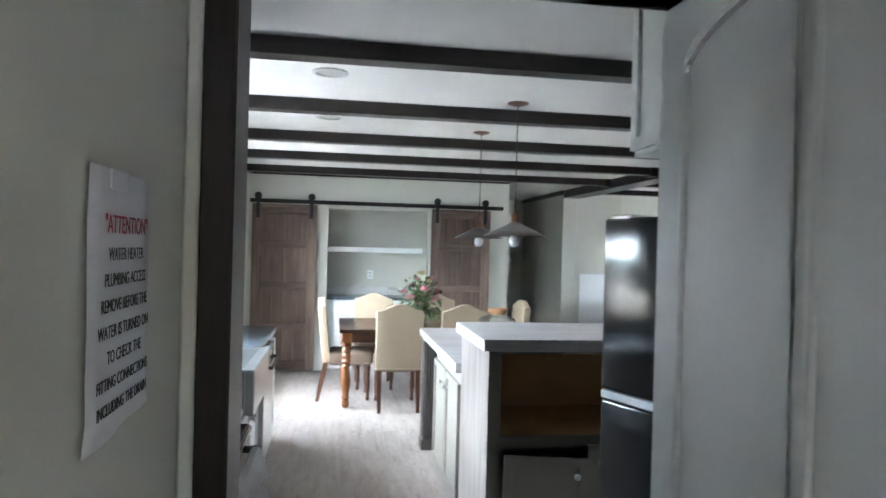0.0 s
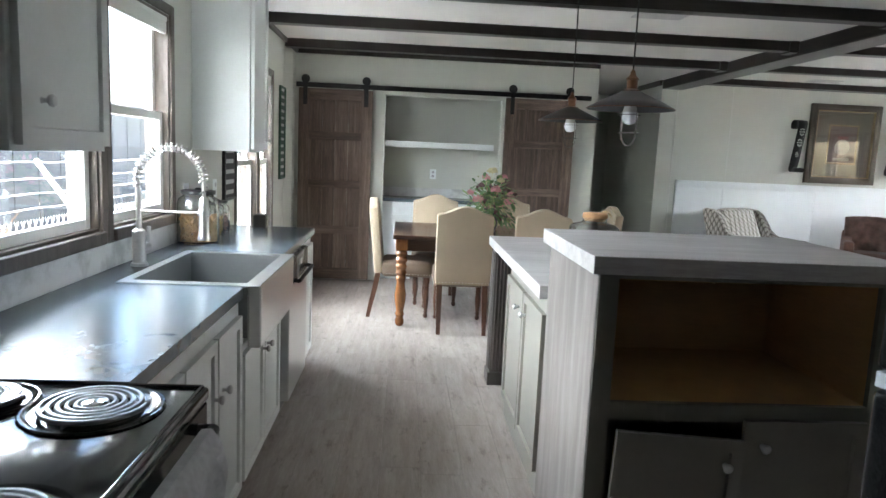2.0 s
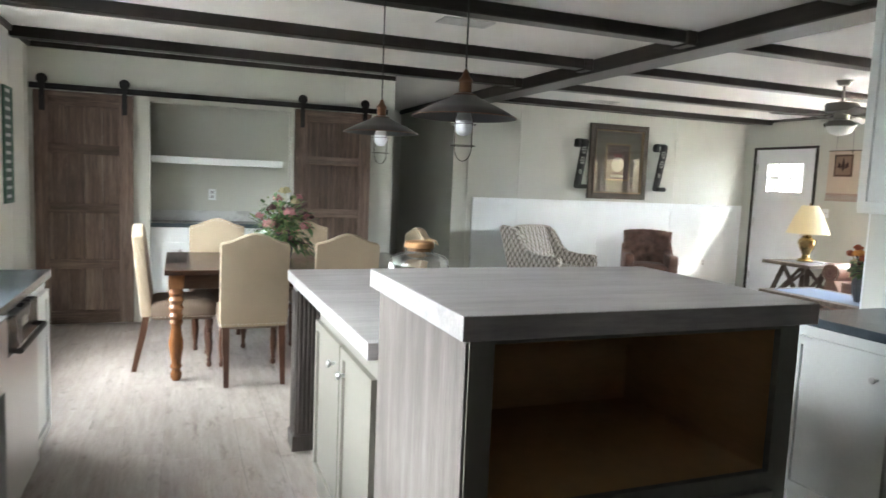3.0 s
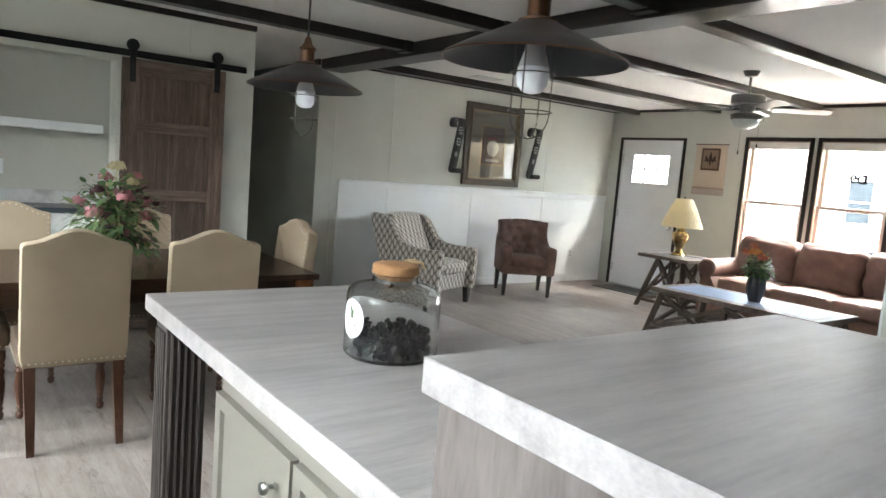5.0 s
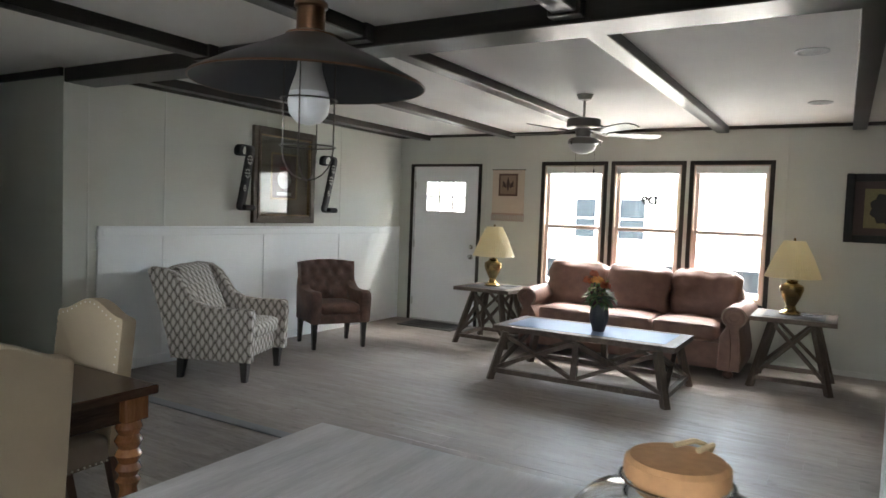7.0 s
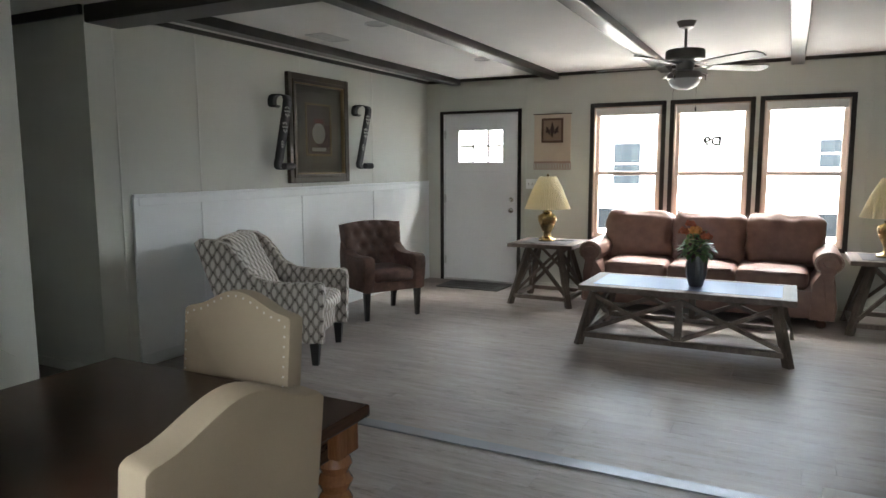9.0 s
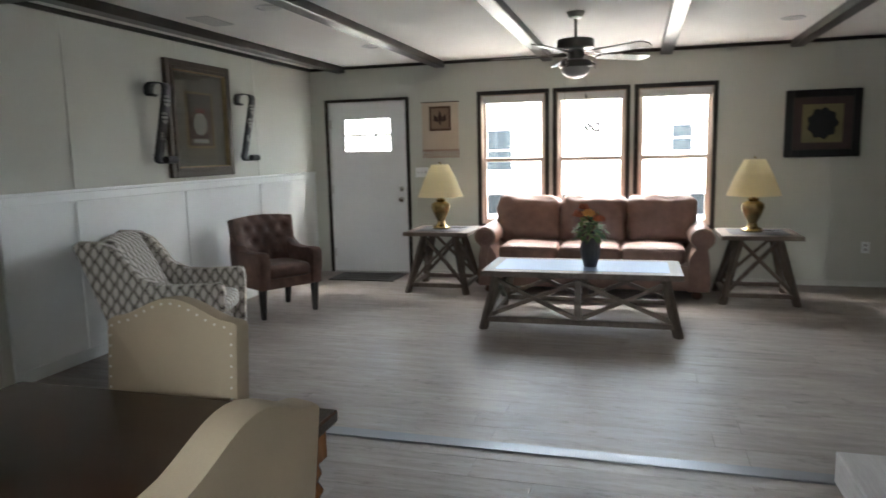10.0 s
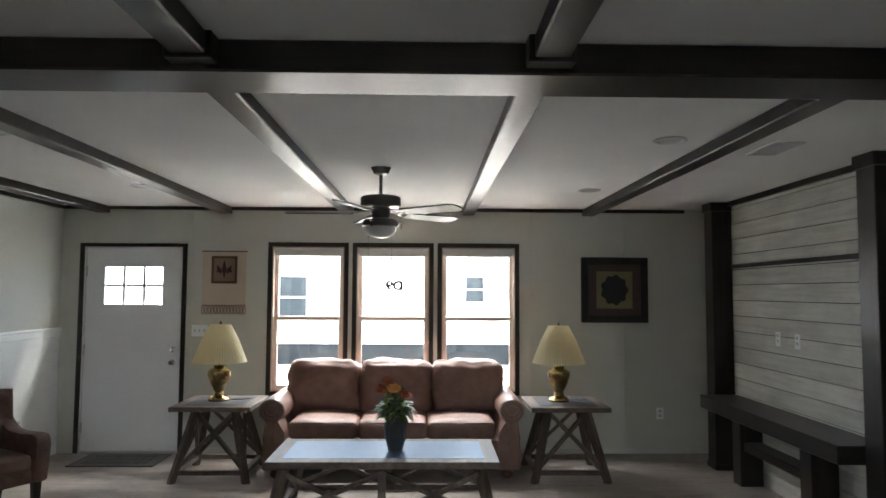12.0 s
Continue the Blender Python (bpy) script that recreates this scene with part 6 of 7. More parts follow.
for sx, y in ((-1, -0.31), (1, -0.31), (-1, 0.25), (1, 0.25)):
    bm = bmesh.new()
    q = [bm.verts.new((sx * 0.325 + a * r, y + b * r + (0.02 if z == 0 and y > 0 else 0), z)) for z, r in ((0.0, 0.022), (0.17, 0.034)) for a, b in ((-1, -1), (1, -1), (1, 1), (-1, 1))]
    for f in ((3, 2, 1, 0), (4, 5, 6, 7), (0, 1, 5, 4), (1, 2, 6, 5), (2, 3, 7, 6), (3, 0, 4, 7)):
        bm.faces.new([q[i] for i in f])
    part("leg", bm, BLACKLEG, ac, "black tapered leg")

tc = thing("armchair", pose(6.11, 9.20, 0, 0, 0, -30), "brown velvet button-tufted armchair on black legs", "chair")
bm = bmesh.new()
rounded(bm, -0.30, 0.30, -0.28, 0.26, 0.26, 0.37, 0.025, 5)
part("base", bm, VELVET, tc, smooth=True)
bm = bmesh.new()
rounded(bm, -0.215, 0.215, -0.31, 0.16, 0.355, 0.475, 0.045, 8, 0.02)
part("seat_cushion", bm, VELVET, tc, smooth=True)
bm = bmesh.new()
nx, nz = 30, 24
tilt = pose(0, 0.15, 0.40, -9) @ pose(0, -0.15, -0.40)
tufts = [((-0.195 + 0.13 * i + (0.065 if j % 2 else 0)), 0.545 + 0.115 * j) for j in range(4) for i in range(4)]
front, rear = [], []
for j in range(nz + 1):
    v = j / nz
    z = 0.38 + 0.53 * v
    fr_, re_ = [], []
    for i in range(nx + 1):
        u = -1 + 2 * i / nx
        x = u * (0.292 + 0.018 * v)
        edge = min(1.0, (1 - abs(u)) * 6) * min(1.0, (1 - v) * 7)
        d = min((math.hypot(x - tx, z - tz) for tx, tz in tufts))
        dent = 0.036 * math.exp(-(d / 0.036) ** 2)
        zz = z - 0.03 * (u * u) * max(0, v - 0.8) * 5
        wrap = -0.05 * abs(u) ** 3
        fr_.append(bm.verts.new(tilt @ Vector((x, 0.13 + wrap - 0.035 * math.sqrt(max(0, edge)) + dent, zz))))
        re_.append(bm.verts.new(tilt @ Vector((x, 0.245 + wrap + 0.02 * math.sqrt(max(0, edge)), zz))))
    front.append(fr_)
    rear.append(re_)
for j in range(nz):
    for i in range(nx):
        bm.faces.new((front[j][i], front[j][i + 1], front[j + 1][i + 1], front[j + 1][i]))
        bm.faces.new((rear[j][i + 1], rear[j][i], rear[j + 1][i], rear[j + 1][i + 1]))
    bm.faces.new((front[j][0], front[j + 1][0], rear[j + 1][0], rear[j][0]))
    bm.faces.new((front[j + 1][nx], front[j][nx], rear[j][nx], rear[j + 1][nx]))
for i in range(nx):
    bm.faces.new((front[nz][i], front[nz][i + 1], rear[nz][i + 1], rear[nz][i]))
    bm.faces.new((front[0][i + 1], front[0][i], rear[0][i], rear[0][i + 1]))
back = part("backrest", bm, VELVET, tc, "deep button-tufted back", smooth=True)
for tx, tz in tufts:
    if abs(tx) < 0.25 and tz < 0.92:
        bm = bmesh.new()
        bmesh.ops.create_icosphere(bm, subdivisions=2, radius=0.010, matrix=tilt @ pose(tx, 0.118, tz) @ Matrix.Diagonal((1, 0.5, 1, 1)))
        part("button", bm, VELVET, back, smooth=True)
for sx in (-1, 1):
    bm = bmesh.new()
    prof = [(-0.30, 0.27), (-0.325, 0.42), (-0.335, 0.53), (-0.325, 0.58), (-0.295, 0.605), (-0.25, 0.61), (-0.10, 0.60), (0.04, 0.61), (0.12, 0.65), (0.17, 0.70), (0.21, 0.72), (0.24, 0.60), (0.22, 0.27)]
    prism(bm, prof, 0.115, pose(sx * 0.272 + 0.0575, 0, 0, 0, 0, 90), bevel=0.036)
    part("arm", bm, VELVET, tc, smooth=True)
for sx, y in ((-1, -0.245), (1, -0.245), (-1, 0.215), (1, 0.215)):
    bm = bmesh.new()
    q = [bm.verts.new((sx * 0.272 + a * r, y + b * r + (0.03 if z == 0 and y > 0 else 0), z)) for z, r in ((0.0, 0.017), (0.265, 0.027)) for a, b in ((-1, -1), (1, -1), (1, 1), (-1, 1))]
    for f in ((3, 2, 1, 0), (4, 5, 6, 7), (0, 1, 5, 4), (1, 2, 6, 5), (2, 3, 7, 6), (3, 0, 4, 7)):
        bm.faces.new([q[i] for i in f])
    part("leg", bm, BLACKLEG, tc, "black tapered leg")

# ---- pictures and hangings ----
BRONZEF = plain("bronze_gilt_frame", (0.040, 0.029, 0.019), 0.4, metal=0.3, vary=0.4, grain=60, bump=0.4)
GOLDF = plain("dull_gold_bead", (0.26, 0.19, 0.10), 0.4, metal=0.6, vary=0.3, grain=60)
MAT1 = plain("taupe_mat", (0.17, 0.155, 0.13), 0.9, vary=0.06, grain=200)


def frame_ring(bm, w, h, t, y0, y1, bevel=0.004):
    for d in ((0, t, y0, y1, 0, h), (w - t, w, y0, y1, 0, h), (t, w - t, y0, y1, 0, t), (t, w - t, y0, y1, h - t, h)):
        box(bm, *d, bevel)


def shifted(bm, dx, dz):
    bmesh.ops.translate(bm, verts=bm.verts, vec=(dx, 0, dz))


pic = thing("framed_picture", pose(5.475, YN, 1.285), "large bronze-framed print of a pagoda lantern under glass", "picture")
pw, ph = 0.935, 1.01
one("backing", (0.02, pw - 0.02, -0.012, 0, 0.02, ph - 0.02), MAT1, pic)
for t, y0, y1, off, mt, nm in ((0.055, -0.045, 0, 0.0, BRONZEF, "frame"), (0.03, -0.058, -0.002, 0.052, BRONZEF, "inner_frame"), (0.012, -0.05, -0.002, 0.082, GOLDF, "bead")):
    bm = bmesh.new()
    frame_ring(bm, pw - 2 * off, ph - 2 * off, t, y0, y1)
    shifted(bm, off, off)
    part(nm, bm, mt, pic)
bm = bmesh.new()
frame_ring(bm, 0.40, 0.50, 0.018, -0.018, -0.012, 0.002)
shifted(bm, 0.268, 0.255)
part("mat_edge", bm, GOLDF, pic)
PRINT = plain("brown_print", (0.12, 0.085, 0.075), 0.8, vary=0.4, grain=14, bump=0)
one("print", (0.286, 0.65, -0.0145, -0.012, 0.273, 0.737), PRINT, pic)
bm = bmesh.new()
lathe(bm, [(0.10, 0), (0.10, 0.001)], 28, pose(0.468, -0.0145, 0.47, 90))
part("print_moon", bm, plain("pale_print", (0.40, 0.38, 0.34), 0.8, vary=0.15), pic)
one("print_roof", (0.40, 0.536, -0.0165, -0.0145, 0.57, 0.61), plain("red_print", (0.18, 0.05, 0.045), 0.8, vary=0.2), pic)
one("print_base", (0.36, 0.576, -0.0165, -0.0145, 0.30, 0.335), MATS["pale_print"], pic)
one("glazing", (0.09, pw - 0.09, -0.024, -0.0215, 0.09, ph - 0.09), GLASS, pic)


def sconce(x):
    """A wide iron strap: it leaves the wall at the top, leans back down and rolls forward into a candle cup."""
    s = thing("wall_sconce", pose(x, YN, 1.42), "black S-shaped metal candle sconce on the wall", "sconce", "sconces beside the picture")
    w = 0.115
    bm = bmesh.new()
    prof = [(-0.045, 0.560), (-0.025, 0.545), (-0.006, 0.560), (-0.003, 0.60), (-0.02, 0.635), (-0.055, 0.645), (-0.125, 0.642), (-0.16, 0.630), (-0.172, 0.60),
            (-0.165, 0.55), (-0.115, 0.33), (-0.062, 0.10), (-0.045, 0.045), (-0.05, 0.012), (-0.075, -0.006), (-0.12, -0.008), (-0.155, 0.0)]
    verts = [[bm.verts.new((-w / 2, y, z)), bm.verts.new((w / 2, y, z))] for y, z in prof]
    for a, b in zip(verts, verts[1:]):
        bm.faces.new((a[0], a[1], b[1], b[0]))
    st = part("strap", bm, BLACKMETAL, s, smooth=True)
    mod = st.modifiers.new("thickness", "SOLIDIFY")
    mod.thickness = 0.006
    bm = bmesh.new()
    tube(bm, [(-w / 2 - 0.004, -0.165, 0.022), (w / 2 + 0.004, -0.165, 0.022)], 0.030, 16)
    part("candle_roll", bm, BLACKMETAL, s, smooth=True)
    for k, (y, z, r) in enumerate(((-0.160, 0.50, 1.25), (-0.131, 0.365, 1.25), (-0.097, 0.215, 0.8))):
        bm = bmesh.new()
        for q in range(8):
            a = math.pi / 4 * q
            lathe(bm, [(0.009 * r, 0), (0.009 * r, 0.002)], 8, pose(0.020 * r * math.cos(a), y - 0.0075, z + 0.034 * r * math.sin(a), 90 - 12))
        lathe(bm, [(0.010, 0), (0.010, 0.002)], 8, pose(0, y - 0.0075, z, 90 - 12))
        part("medallion", bm, plain("pale_scroll", (0.34, 0.34, 0.32), 0.6, vary=0.1), s, "pale scroll medallion")


sconce(5.30)
sconce(6.58)

rp = thing("framed_picture", east(4.50, 1.32), "black-framed print of a dark rosette", "picture")
bm = bmesh.new()
frame_ring(bm, 0.69, 0.67, 0.075, -0.03, 0, 0.008)
part("frame", bm, BLACK, rp)
one("mat", (0.07, 0.62, -0.012, -0.001, 0.07, 0.60), plain("plum_mat", (0.075, 0.05, 0.05), 0.8, vary=0.2), rp)
one("print", (0.16, 0.53, -0.014, -0.012, 0.145, 0.525), plain("olive_print", (0.22, 0.19, 0.10), 0.8, vary=0.25), rp)
bm = bmesh.new()
n = 36
prism(bm, [(0.345 + (0.135 + 0.012 * math.cos(9 * 2 * math.pi * k / n)) * math.cos(2 * math.pi * k / n), 0.335 + (0.15 + 0.012 * math.cos(9 * 2 * math.pi * k / n)) * math.sin(2 * math.pi * k / n)) for k in range(n)], 0.0015, pose(0, -0.016, 0))
part("rosette", bm, plain("dark_rosette", (0.02, 0.022, 0.025), 0.8, vary=0.4), rp)

hang = thing("wall_hanging", east(8.375, 1.40), "beige linen towel hanging with a brown emblem", "hanging")
TOW = plain("beige_towel", (0.56, 0.46, 0.36), 0.9, vary=0.08, grain=300, bump=0.4)
bm = bmesh.new()
box(bm, 0.01, 0.45, -0.012, -0.002, 0.085, 0.625, 0.003)
part("cloth", bm, TOW, hang)
one("emblem_ground", (0.10, 0.36, -0.0145, -0.0122, 0.30, 0.58), plain("brown_emblem_frame", (0.11, 0.06, 0.04), 0.9, vary=0.2), hang)
one("emblem_field", (0.125, 0.335, -0.0165, -0.0147, 0.325, 0.555), plain("tan_emblem_field", (0.24, 0.165, 0.12), 0.9, vary=0.2), hang)
EMB = plain("dark_emblem", (0.045, 0.022, 0.018), 0.9, vary=0.2)
bm = bmesh.new()
for dx, w, z0, z1, lean in ((0, 0.026, 0.36, 0.535, 0), (-0.05, 0.022, 0.39, 0.49, 25), (0.05, 0.022, 0.39, 0.49, -25)):
    lathe(bm, [(0.003, z0 - 0.44), (w, (z0 + z1) / 2 - 0.44), (0.003, z1 - 0.44)], 12, pose(0.23 + dx, -0.0175, 0.44, 0, -lean) @ Matrix.Diagonal((1, 0.06, 1, 1)))
box(bm, 0.15, 0.31, -0.019, -0.0168, 0.415, 0.43)
part("emblem", bm, EMB, hang)
bm = bmesh.new()
for k in range(14):
    x = 0.02 + 0.42 * k / 13
    tube(bm, [(x + 0.012 * math.cos(t), -0.008, 0.030 + 0.042 * math.sin(t)) for t in [2 * math.pi * j / 10 for j in range(10)]], 0.005, 5, closed=True)
box(bm, 0.01, 0.45, -0.010, -0.004, 0.070, 0.085)
part("lace_edge", bm, plain("dusty_lace", (0.36, 0.24, 0.20), 0.9, vary=0.2), hang, "dusty pink lace edge")
one("hanger_rod", (0.0, 0.46, -0.014, -0.001, 0.622, 0.634), CASE, hang)

mat_ = thing("door_mat", pose(7.66, 8.60, 0), "dark rubber door mat at the entrance door", "mat")
one("mat", (0.0, 0.48, 0.0, 0.80, -0.002, 0.010), BLACK, mat_, bevel=0.003)
rnd = random.Random(8)
for k in range(3):
    x = 0.09 + 0.12 * k
    y = 0.10
    while y < 0.66:
        w = rnd.uniform(0.03, 0.075)
        one("raised_letter", (x, x + 0.07, y, y + w, 0.010, 0.012), plain("grey_rubber", (0.09, 0.09, 0.085), 0.8, vary=0.2), mat_)
        y += w + 0.018

# ---- ceiling fan and fittings ----
NICKEL = plain("brushed_nickel", (0.22, 0.21, 0.195), 0.3, metal=1.0, vary=0.12, grain=50)
fan = thing("ceiling_fan", pose(5.91, 6.40, 0), "brushed nickel five-blade ceiling fan with glass bowl light", "fan")
bm = bmesh.new()
lathe(bm, [(0.07, 2.483), (0.07, 2.48), (0.05, 2.44), (0.02, 2.43)], 28)
part("canopy", bm, NICKEL, fan, smooth=True)
bm = bmesh.new()
tube(bm, [(0, 0, 2.28), (0, 0, 2.44)], 0.011, 10)
part("downrod", bm, NICKEL, fan, smooth=True)
bm = bmesh.new()
lathe(bm, [(0.02, 2.30), (0.06, 2.288), (0.13, 2.280), (0.14, 2.27), (0.14, 2.215), (0.13, 2.205), (0.07, 2.20), (0.06, 2.14), (0.05, 2.13)], 36)
part("motor", bm, NICKEL, fan, smooth=True)
BLADE = wood("grey_fan_blade", (0.06, 0.053, 0.047), (0.11, 0.10, 0.09), (0.17, 0.155, 0.14), "x", 0.4, stretch=12, per=0.05)
for k in range(5):
    a = radians(90 + 72 * k)
    R = Matrix.Rotation(a, 4, "Z")
    bm = bmesh.new()
    out = [(0.20, -0.052), (0.60, -0.068), (0.645, -0.055), (0.66, 0.0), (0.645, 0.055), (0.60, 0.068), (0.20, 0.052)]
    lo = [bm.verts.new((x, y, -0.004)) for x, y in out]
    hi = [bm.verts.new((x, y, 0.004)) for x, y in out]
    bm.faces.new(list(reversed(lo)))
    bm.faces.new(hi)
    for i in range(len(out)):
        bm.faces.new((lo[i], lo[(i + 1) % len(out)], hi[(i + 1) % len(out)], hi[i]))
    bl = part("blade", bm, BLADE, fan, "grey wooden blade")
    bl.matrix_local = pose(0, 0, 2.165) @ R @ pose(0, 0, 0, -11)
    bm = bmesh.new()
    bar(bm, (0.07, 0, 0.025), (0.16, 0, 0.008), 0.03, 0.008)
    bar(bm, (0.15, -0.02, 0.008), (0.27, -0.03, 0.008), 0.02, 0.006)
    bar(bm, (0.15, 0.02, 0.008), (0.27, 0.03, 0.008), 0.02, 0.006)
    part("bracket", bm, NICKEL, bl)
bm = bmesh.new()
lathe(bm, [(0.05, 2.135), (0.11, 2.12), (0.125, 2.10), (0.125, 2.075), (0.115, 2.07)], 32)
part("light_fitter", bm, NICKEL, fan, smooth=True)
bm = bmesh.new()
lathe(bm, [(0.113, 2.072), (0.108, 2.045), (0.085, 2.015), (0.045, 1.998), (0.004, 1.993)], 32, cap=False)
part("bowl", bm, plain("frosted_bowl", (0.6, 0.6, 0.58), 0.3, vary=0.05), fan, "frosted glass bowl", smooth=True)
for k in range(3):
    a = radians(40 + 120 * k)
    bm = bmesh.new()
    tube(bm, [(0.12 * math.cos(a), 0.12 * math.sin(a), 2.11), (0.15 * math.cos(a), 0.15 * math.sin(a), 2.095), (0.145 * math.cos(a), 0.145 * math.sin(a), 2.06)], [0.010, 0.014, 0.005], 8)
    part("thumb_clip", bm, CHROME, fan, smooth=True)
for dx, L in ((0.06, 0.16), (-0.05, 0.10)):
    bm = bmesh.new()
    tube(bm, [(0.06, dx, 2.13), (0.09, dx * 1.5, 2.0), (0.09, dx * 1.5, 1.97 - L)], 0.0012, 4)
    lathe(bm, [(0.002, 0.0), (0.007, 0.012), (0.005, 0.03), (0.002, 0.035)], 10, pose(0.09, dx * 1.5, 1.94 - L))
    part("pull_chain", bm, BLACK, fan)


def downlight(x, y):
    d = thing("recessed_light", pose(x, y, H), "unlit white recessed ceiling light", "light", "recessed ceiling lights")
    bm = bmesh.new()
    lathe(bm, [(0.092, 0.0), (0.095, -0.006), (0.075, -0.010), (0.070, -0.004), (0.066, -0.001)], 32, cap=False)
    part("trim_ring", bm, VINYL, d, smooth=True)
    bm = bmesh.new()
    lathe(bm, [(0.066, -0.001), (0.05, -0.003), (0.002, -0.003)], 24, cap=False)
    part("lens", bm, plain("grey_lens", (0.42, 0.42, 0.41), 0.5, vary=0.04), d, smooth=True)


for x, y in ((0.15, 3.70), (0.13, 4.95), (4.92, 8.44), (6.83, 8.43), (4.98, 4.71), (6.86, 4.72)):
    downlight(x, y)


def vent(x, y, label):
    v = thing("ceiling_vent", pose(x, y, H), label, "vent")
    bm = bmesh.new()
    frame_ring(bm, 0.36, 0.18, 0.02, -0.008, 0, 0.002)
    bmesh.ops.rotate(bm, verts=bm.verts, cent=(0, 0, 0), matrix=Matrix.Rotation(radians(-90), 3, "X"))
    bmesh.ops.translate(bm, verts=bm.verts, vec=(-0.18, -0.09, 0))
    for q in bm.verts:
        q.co.z = -abs(q.co.z)
    part("frame", bm, VINYL, v)
    for k in range(6):
        y0 = -0.06 + 0.022 * k
        one("slat", (-0.16, 0.16, y0, y0 + 0.014, -0.006, -0.003), VINYL, v)


vent(5.18, 9.08, "white ceiling vent near the picture wall")
vent(5.17, 4.02, "white ceiling vent near the shiplap wall")
vent(2.10, 6.15, "white ceiling vent over the dining side")
tag = thing("inspection_tag", pose(3.98, 9.0, H), "small yellow sticker on the ceiling", "sticker")
one("sticker", (-0.05, 0.05, -0.04, 0.04, -0.002, 0), plain("yellow_sticker", (0.65, 0.60, 0.08), 0.6, vary=0.1), tag)

# ---- outside ----
GRAVEL = plain("pale_gravel", (0.52, 0.50, 0.47), 0.95, vary=0.25, grain=30, bump=0.6, dist=0.01)
SIDING = plain("white_siding", (0.80, 0.80, 0.79), 0.6, vary=0.03, grain=8)
bm = bmesh.new()
bmesh.ops.create_grid(bm, x_segments=1, y_segments=1, size=400)
ground = setting(part("ground", bm, GRAVEL), "pale gravel lot", "ground")
ground.location.z = -0.75
bm = bmesh.new()
bmesh.ops.create_grid(bm, x_segments=1, y_segments=1, size=1)
yard = setting(part("ground_yard", bm, plain("dry_grass", (0.075, 0.085, 0.05), 0.95, vary=0.5, grain=24, bump=0.8, dist=0.02)), "dull grass side yard", "ground")
yard.matrix_world = pose(-24.0, 10, -0.74) @ Matrix.Diagonal((18, 40, 1, 1))
house = thing("mobile_home", pose(20.0, -6.0, -0.75), "white manufactured home across the gravel lot", "house")
bm = bmesh.new()
n = 22
box(bm, 0, 4.5, 0, 26, 0.95, 3.88)
part("wall", bm, SIDING, house)
bm = bmesh.new()
for k in range(n):
    z = 0.95 + 0.133 * k
    a = [bm.verts.new(p) for p in ((-0.014, 0, z), (-0.014, 26, z), (-0.002, 26, z + 0.131), (-0.002, 0, z + 0.131))]
    bm.faces.new(list(reversed(a)))
tagged(part("lap_siding", bm, SIDING, house), kind="stuff")
one("roof", (-0.3, 4.8, -0.3, 26.3, 3.88, 4.0), plain("grey_shingle", (0.16, 0.16, 0.16), 0.9, vary=0.2), house)
one("skirting", (-0.01, 4.5, 0, 26, 0.0, 0.38), plain("pale_skirting", (0.55, 0.56, 0.57), 0.8, vary=0.08), house)
one("skirt_band", (-0.02, 4.5, 0, 26, 0.38, 0.95), plain("slate_band", (0.012, 0.015, 0.018), 0.9, vary=0.15, spec=0.1), house, "dark grey band above the skirting")
PANEBLUE = plain("dark_house_pane", (0.012, 0.019, 0.025), 0.5, vary=0.2, bump=0, spec=0.2)
for y0, y1, z0, z1 in ((9.42, 10.15, 0.90, 2.03), (10.86, 11.45, 0.90, 2.02), (4.55, 5.05, 1.36, 2.04), (0.2, 0.9, 0.90, 2.03)):
    w = one("window", (-0.03, 0.02, y0 + 6 - 0.04, y1 + 6 + 0.04, z0 + 0.75 - 0.04, z1 + 0.75 + 0.04), SIDING, house)
    zm = (z0 + z1) / 2 + 0.75
    one("pane", (-0.036, -0.03, y0 + 6, y1 + 6, z0 + 0.75, zm - 0.02), PANEBLUE, w)
    one("pane", (-0.036, -0.03, y0 + 6, y1 + 6, zm + 0.02, z1 + 0.75), PANEBLUE, w)
# the lot mark painted on the outside of the middle window
mark = thing("lot_mark", pose(XE + 0.097, 6.42, 1.685, 0, 0, 0), "grey lot number marked on the window glass", "writing")
lettering("characters", "D9", 0.125, pose(0, 0, 0, 90, 0, 90), plain("grey_marker", (0.006, 0.007, 0.008), 0.9, spec=0.1), mark, 1.15, 0.0065)
# fence and shed across the yard on the kitchen side
fence = thing("wire_fence", pose(-4.6, 0.0, -0.75), "galvanised wire fence in the side yard", "fence")
WIRE = plain("galvanised_wire", (0.55, 0.56, 0.57), 0.5, metal=0.5, vary=0.1)
for k in range(9):
    one("post", (-0.03, 0.03, 3.1 * k - 0.03, 3.1 * k + 0.03, 0, 1.95), WIRE, fence)
for z in (1.22, 1.42, 1.62, 1.84):
    bm = bmesh.new()
    tube(bm, [(0, 24.8 * k / 40, z + 0.012 * math.sin(k * 1.9 + z)) for k in range(41)], 0.009, 5)
    part("strand", bm, WIRE, fence)
bm = bmesh.new()
for k in range(170):
    for sy in (-1, 1):
        y = 0.15 * k
        tube(bm, [(0.01 * sy, y, 0.10), (0.01 * sy, y + sy * 0.55, 1.08)], 0.006, 3)
tagged(part("mesh_panel", bm, WIRE, fence, "galvanised chain-link mesh"), kind="stuff")
bm = bmesh.new()
tube(bm, [(0.03, 10.6, 1.86), (0.05, 12.4, 0.45)], 0.035, 8)
part("brace", bm, plain("white_pole", (0.8, 0.8, 0.8), 0.5, vary=0.05), fence, "white diagonal brace pole")
shed = thing("shed", pose(-10.5, 12.2, -0.75), "dark grey shed behind the fence", "shed")
DARKSHED = plain("dark_board_wall", (0.045, 0.05, 0.055), 0.8, vary=0.2)
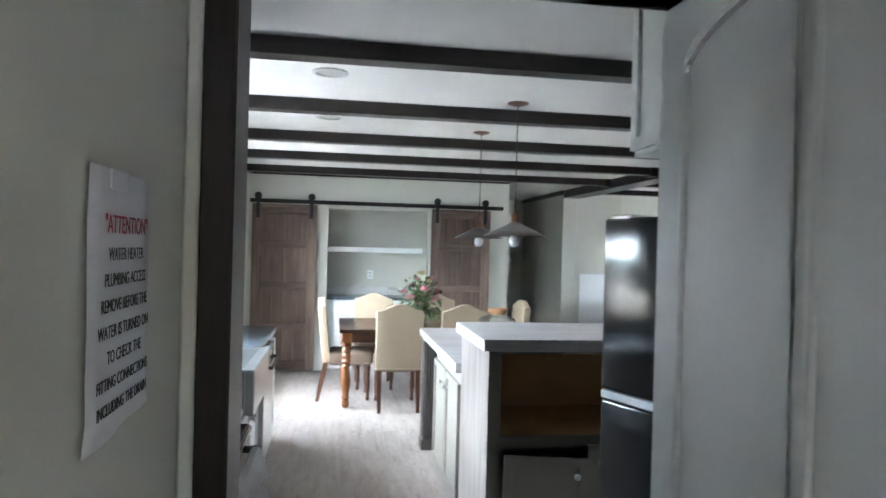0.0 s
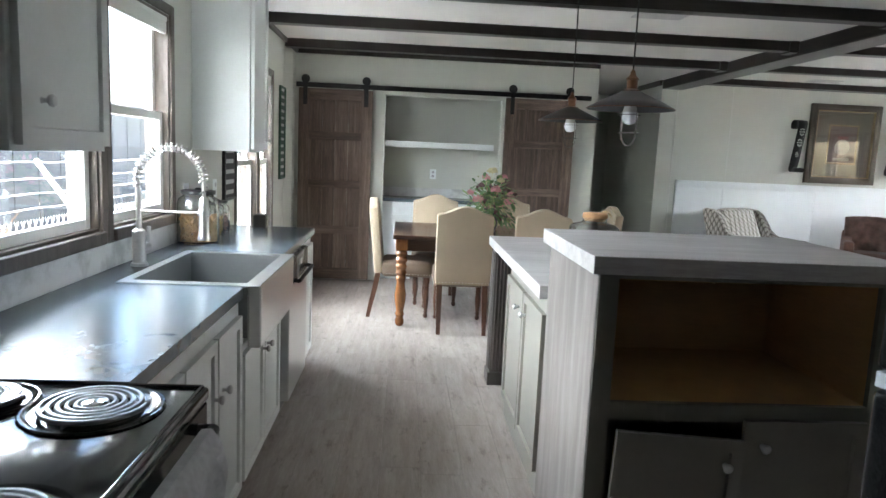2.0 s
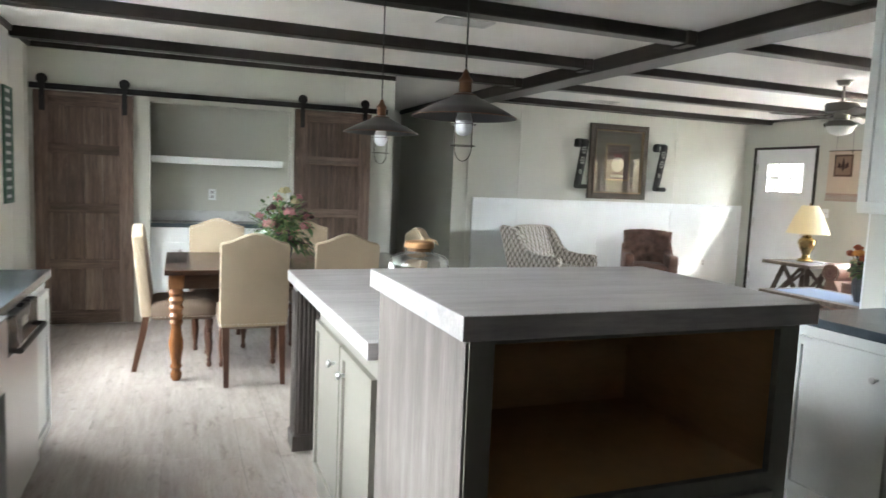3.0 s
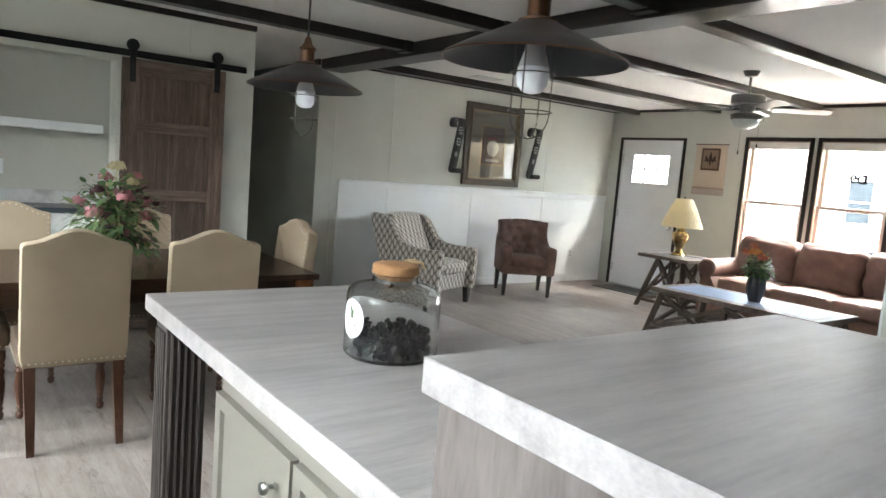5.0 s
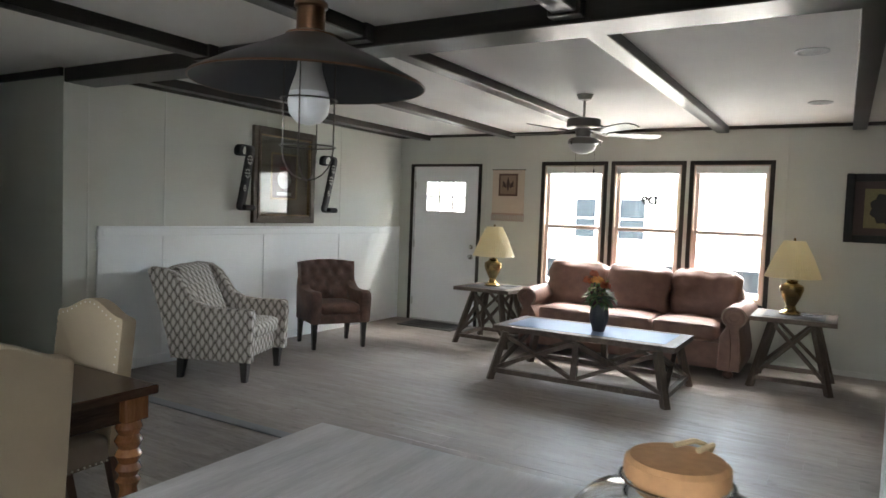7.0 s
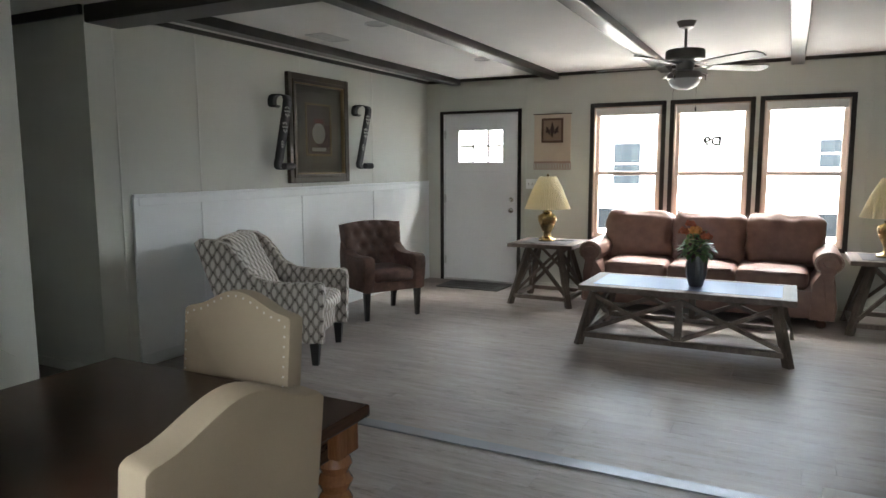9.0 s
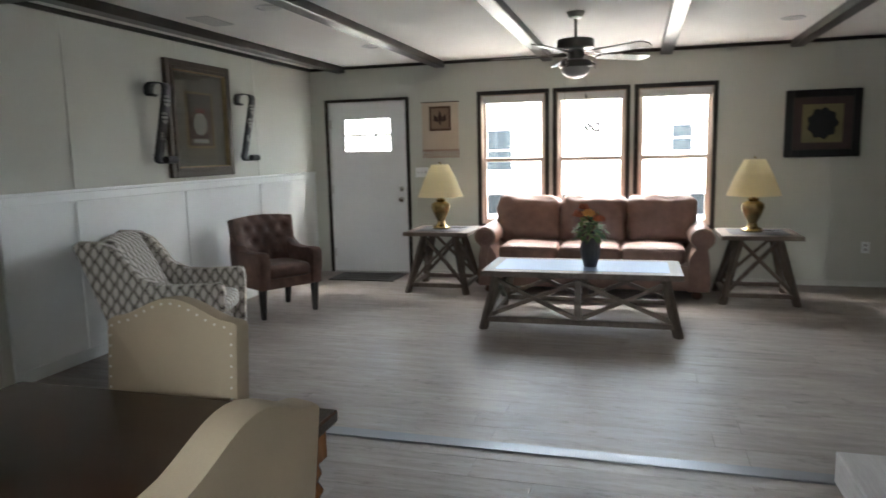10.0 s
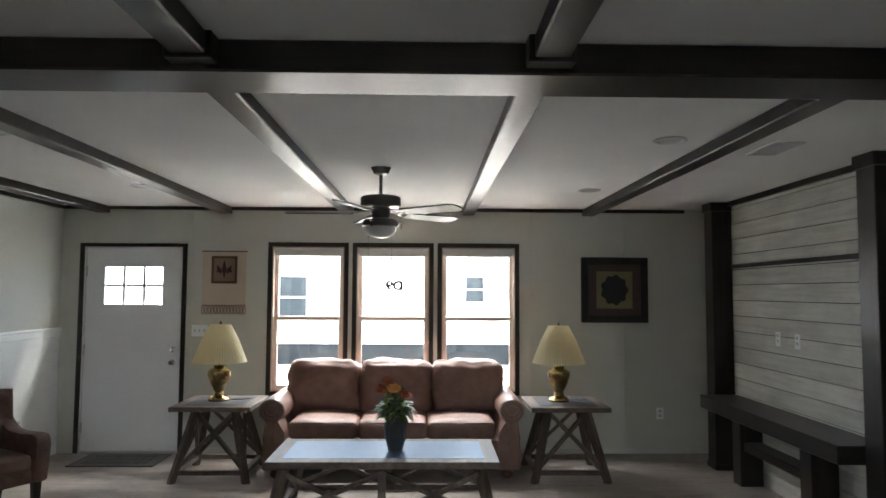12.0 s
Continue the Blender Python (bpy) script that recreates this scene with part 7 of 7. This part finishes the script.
one("wall", (0, 2.5, 0, 26, 0, 3.05), DARKSHED, shed)
for k in range(26):
    one("board", (2.5, 2.53, 1.0 * k + 0.02, 1.0 * k + 0.98, 0, 3.05), DARKSHED, shed)
one("roof", (-0.2, 2.7, -0.2, 26.2, 3.05, 3.2), MATS["grey_shingle"], shed)
brush = thing("brush_pile", pose(-7.0, 9.6, -0.75), "tangled heap of rusty brown branches", "brush")
bm = bmesh.new()
rnd = random.Random(31)
for k in range(420):
    a, e = rnd.uniform(0, 2 * math.pi), rnd.uniform(-0.2, 1.0)
    p = Vector((rnd.gauss(0, 0.6), rnd.gauss(0, 1.9), rnd.uniform(0.0, 1.5)))
    d = Vector((math.cos(a) * math.cos(e), math.sin(a) * math.cos(e), math.sin(e))) * rnd.uniform(0.3, 0.8)
    q = p + d
    p.z, q.z = max(0.0, p.z), max(0.02, q.z)
    tube(bm, [p, (p + q) / 2 + Vector((rnd.gauss(0, 0.05), rnd.gauss(0, 0.05), 0.05)), q], [0.016, 0.012, 0.004], 4)
tagged(part("branches", bm, plain("rusty_twigs", (0.16, 0.085, 0.05), 0.9, vary=0.4), brush), kind="stuff")

# floor planks: long joints run along y, ends staggered from row to row
PW, PL = 0.19, 1.22
bm = bmesh.new()
box(bm, -PW / 2 + 0.0001, PW / 2 - 0.0001, -PL / 2 + 0.0001, PL / 2 - 0.0001, -0.0058, 0.0)
plank_mesh = None
rnd = random.Random(77)
row, x = 0, XW + PW / 2
while x < XE:
    low, high = (1.2, 9.3 if x < 2.4 else 10.8) if x < 3.62 else (3.2, YN)
    y = low + PL / 2 - rnd.random() * PL
    while y - PL / 2 < high:
        if plank_mesh is None:
            plank = part("plank", bm, FLOOR, floor)
            plank_mesh = plank.data
            for v in plank_mesh.vertices:
                if v.co.z > -0.001:
                    v.co.x *= 1 - 0.0007 / (PW / 2)
                    v.co.y *= 1 - 0.0007 / (PL / 2)
        else:
            plank = new("plank", plank_mesh)
            plank.parent = floor
        plank.location = (x, y, -0.0002)
        y += PL
    x += PW
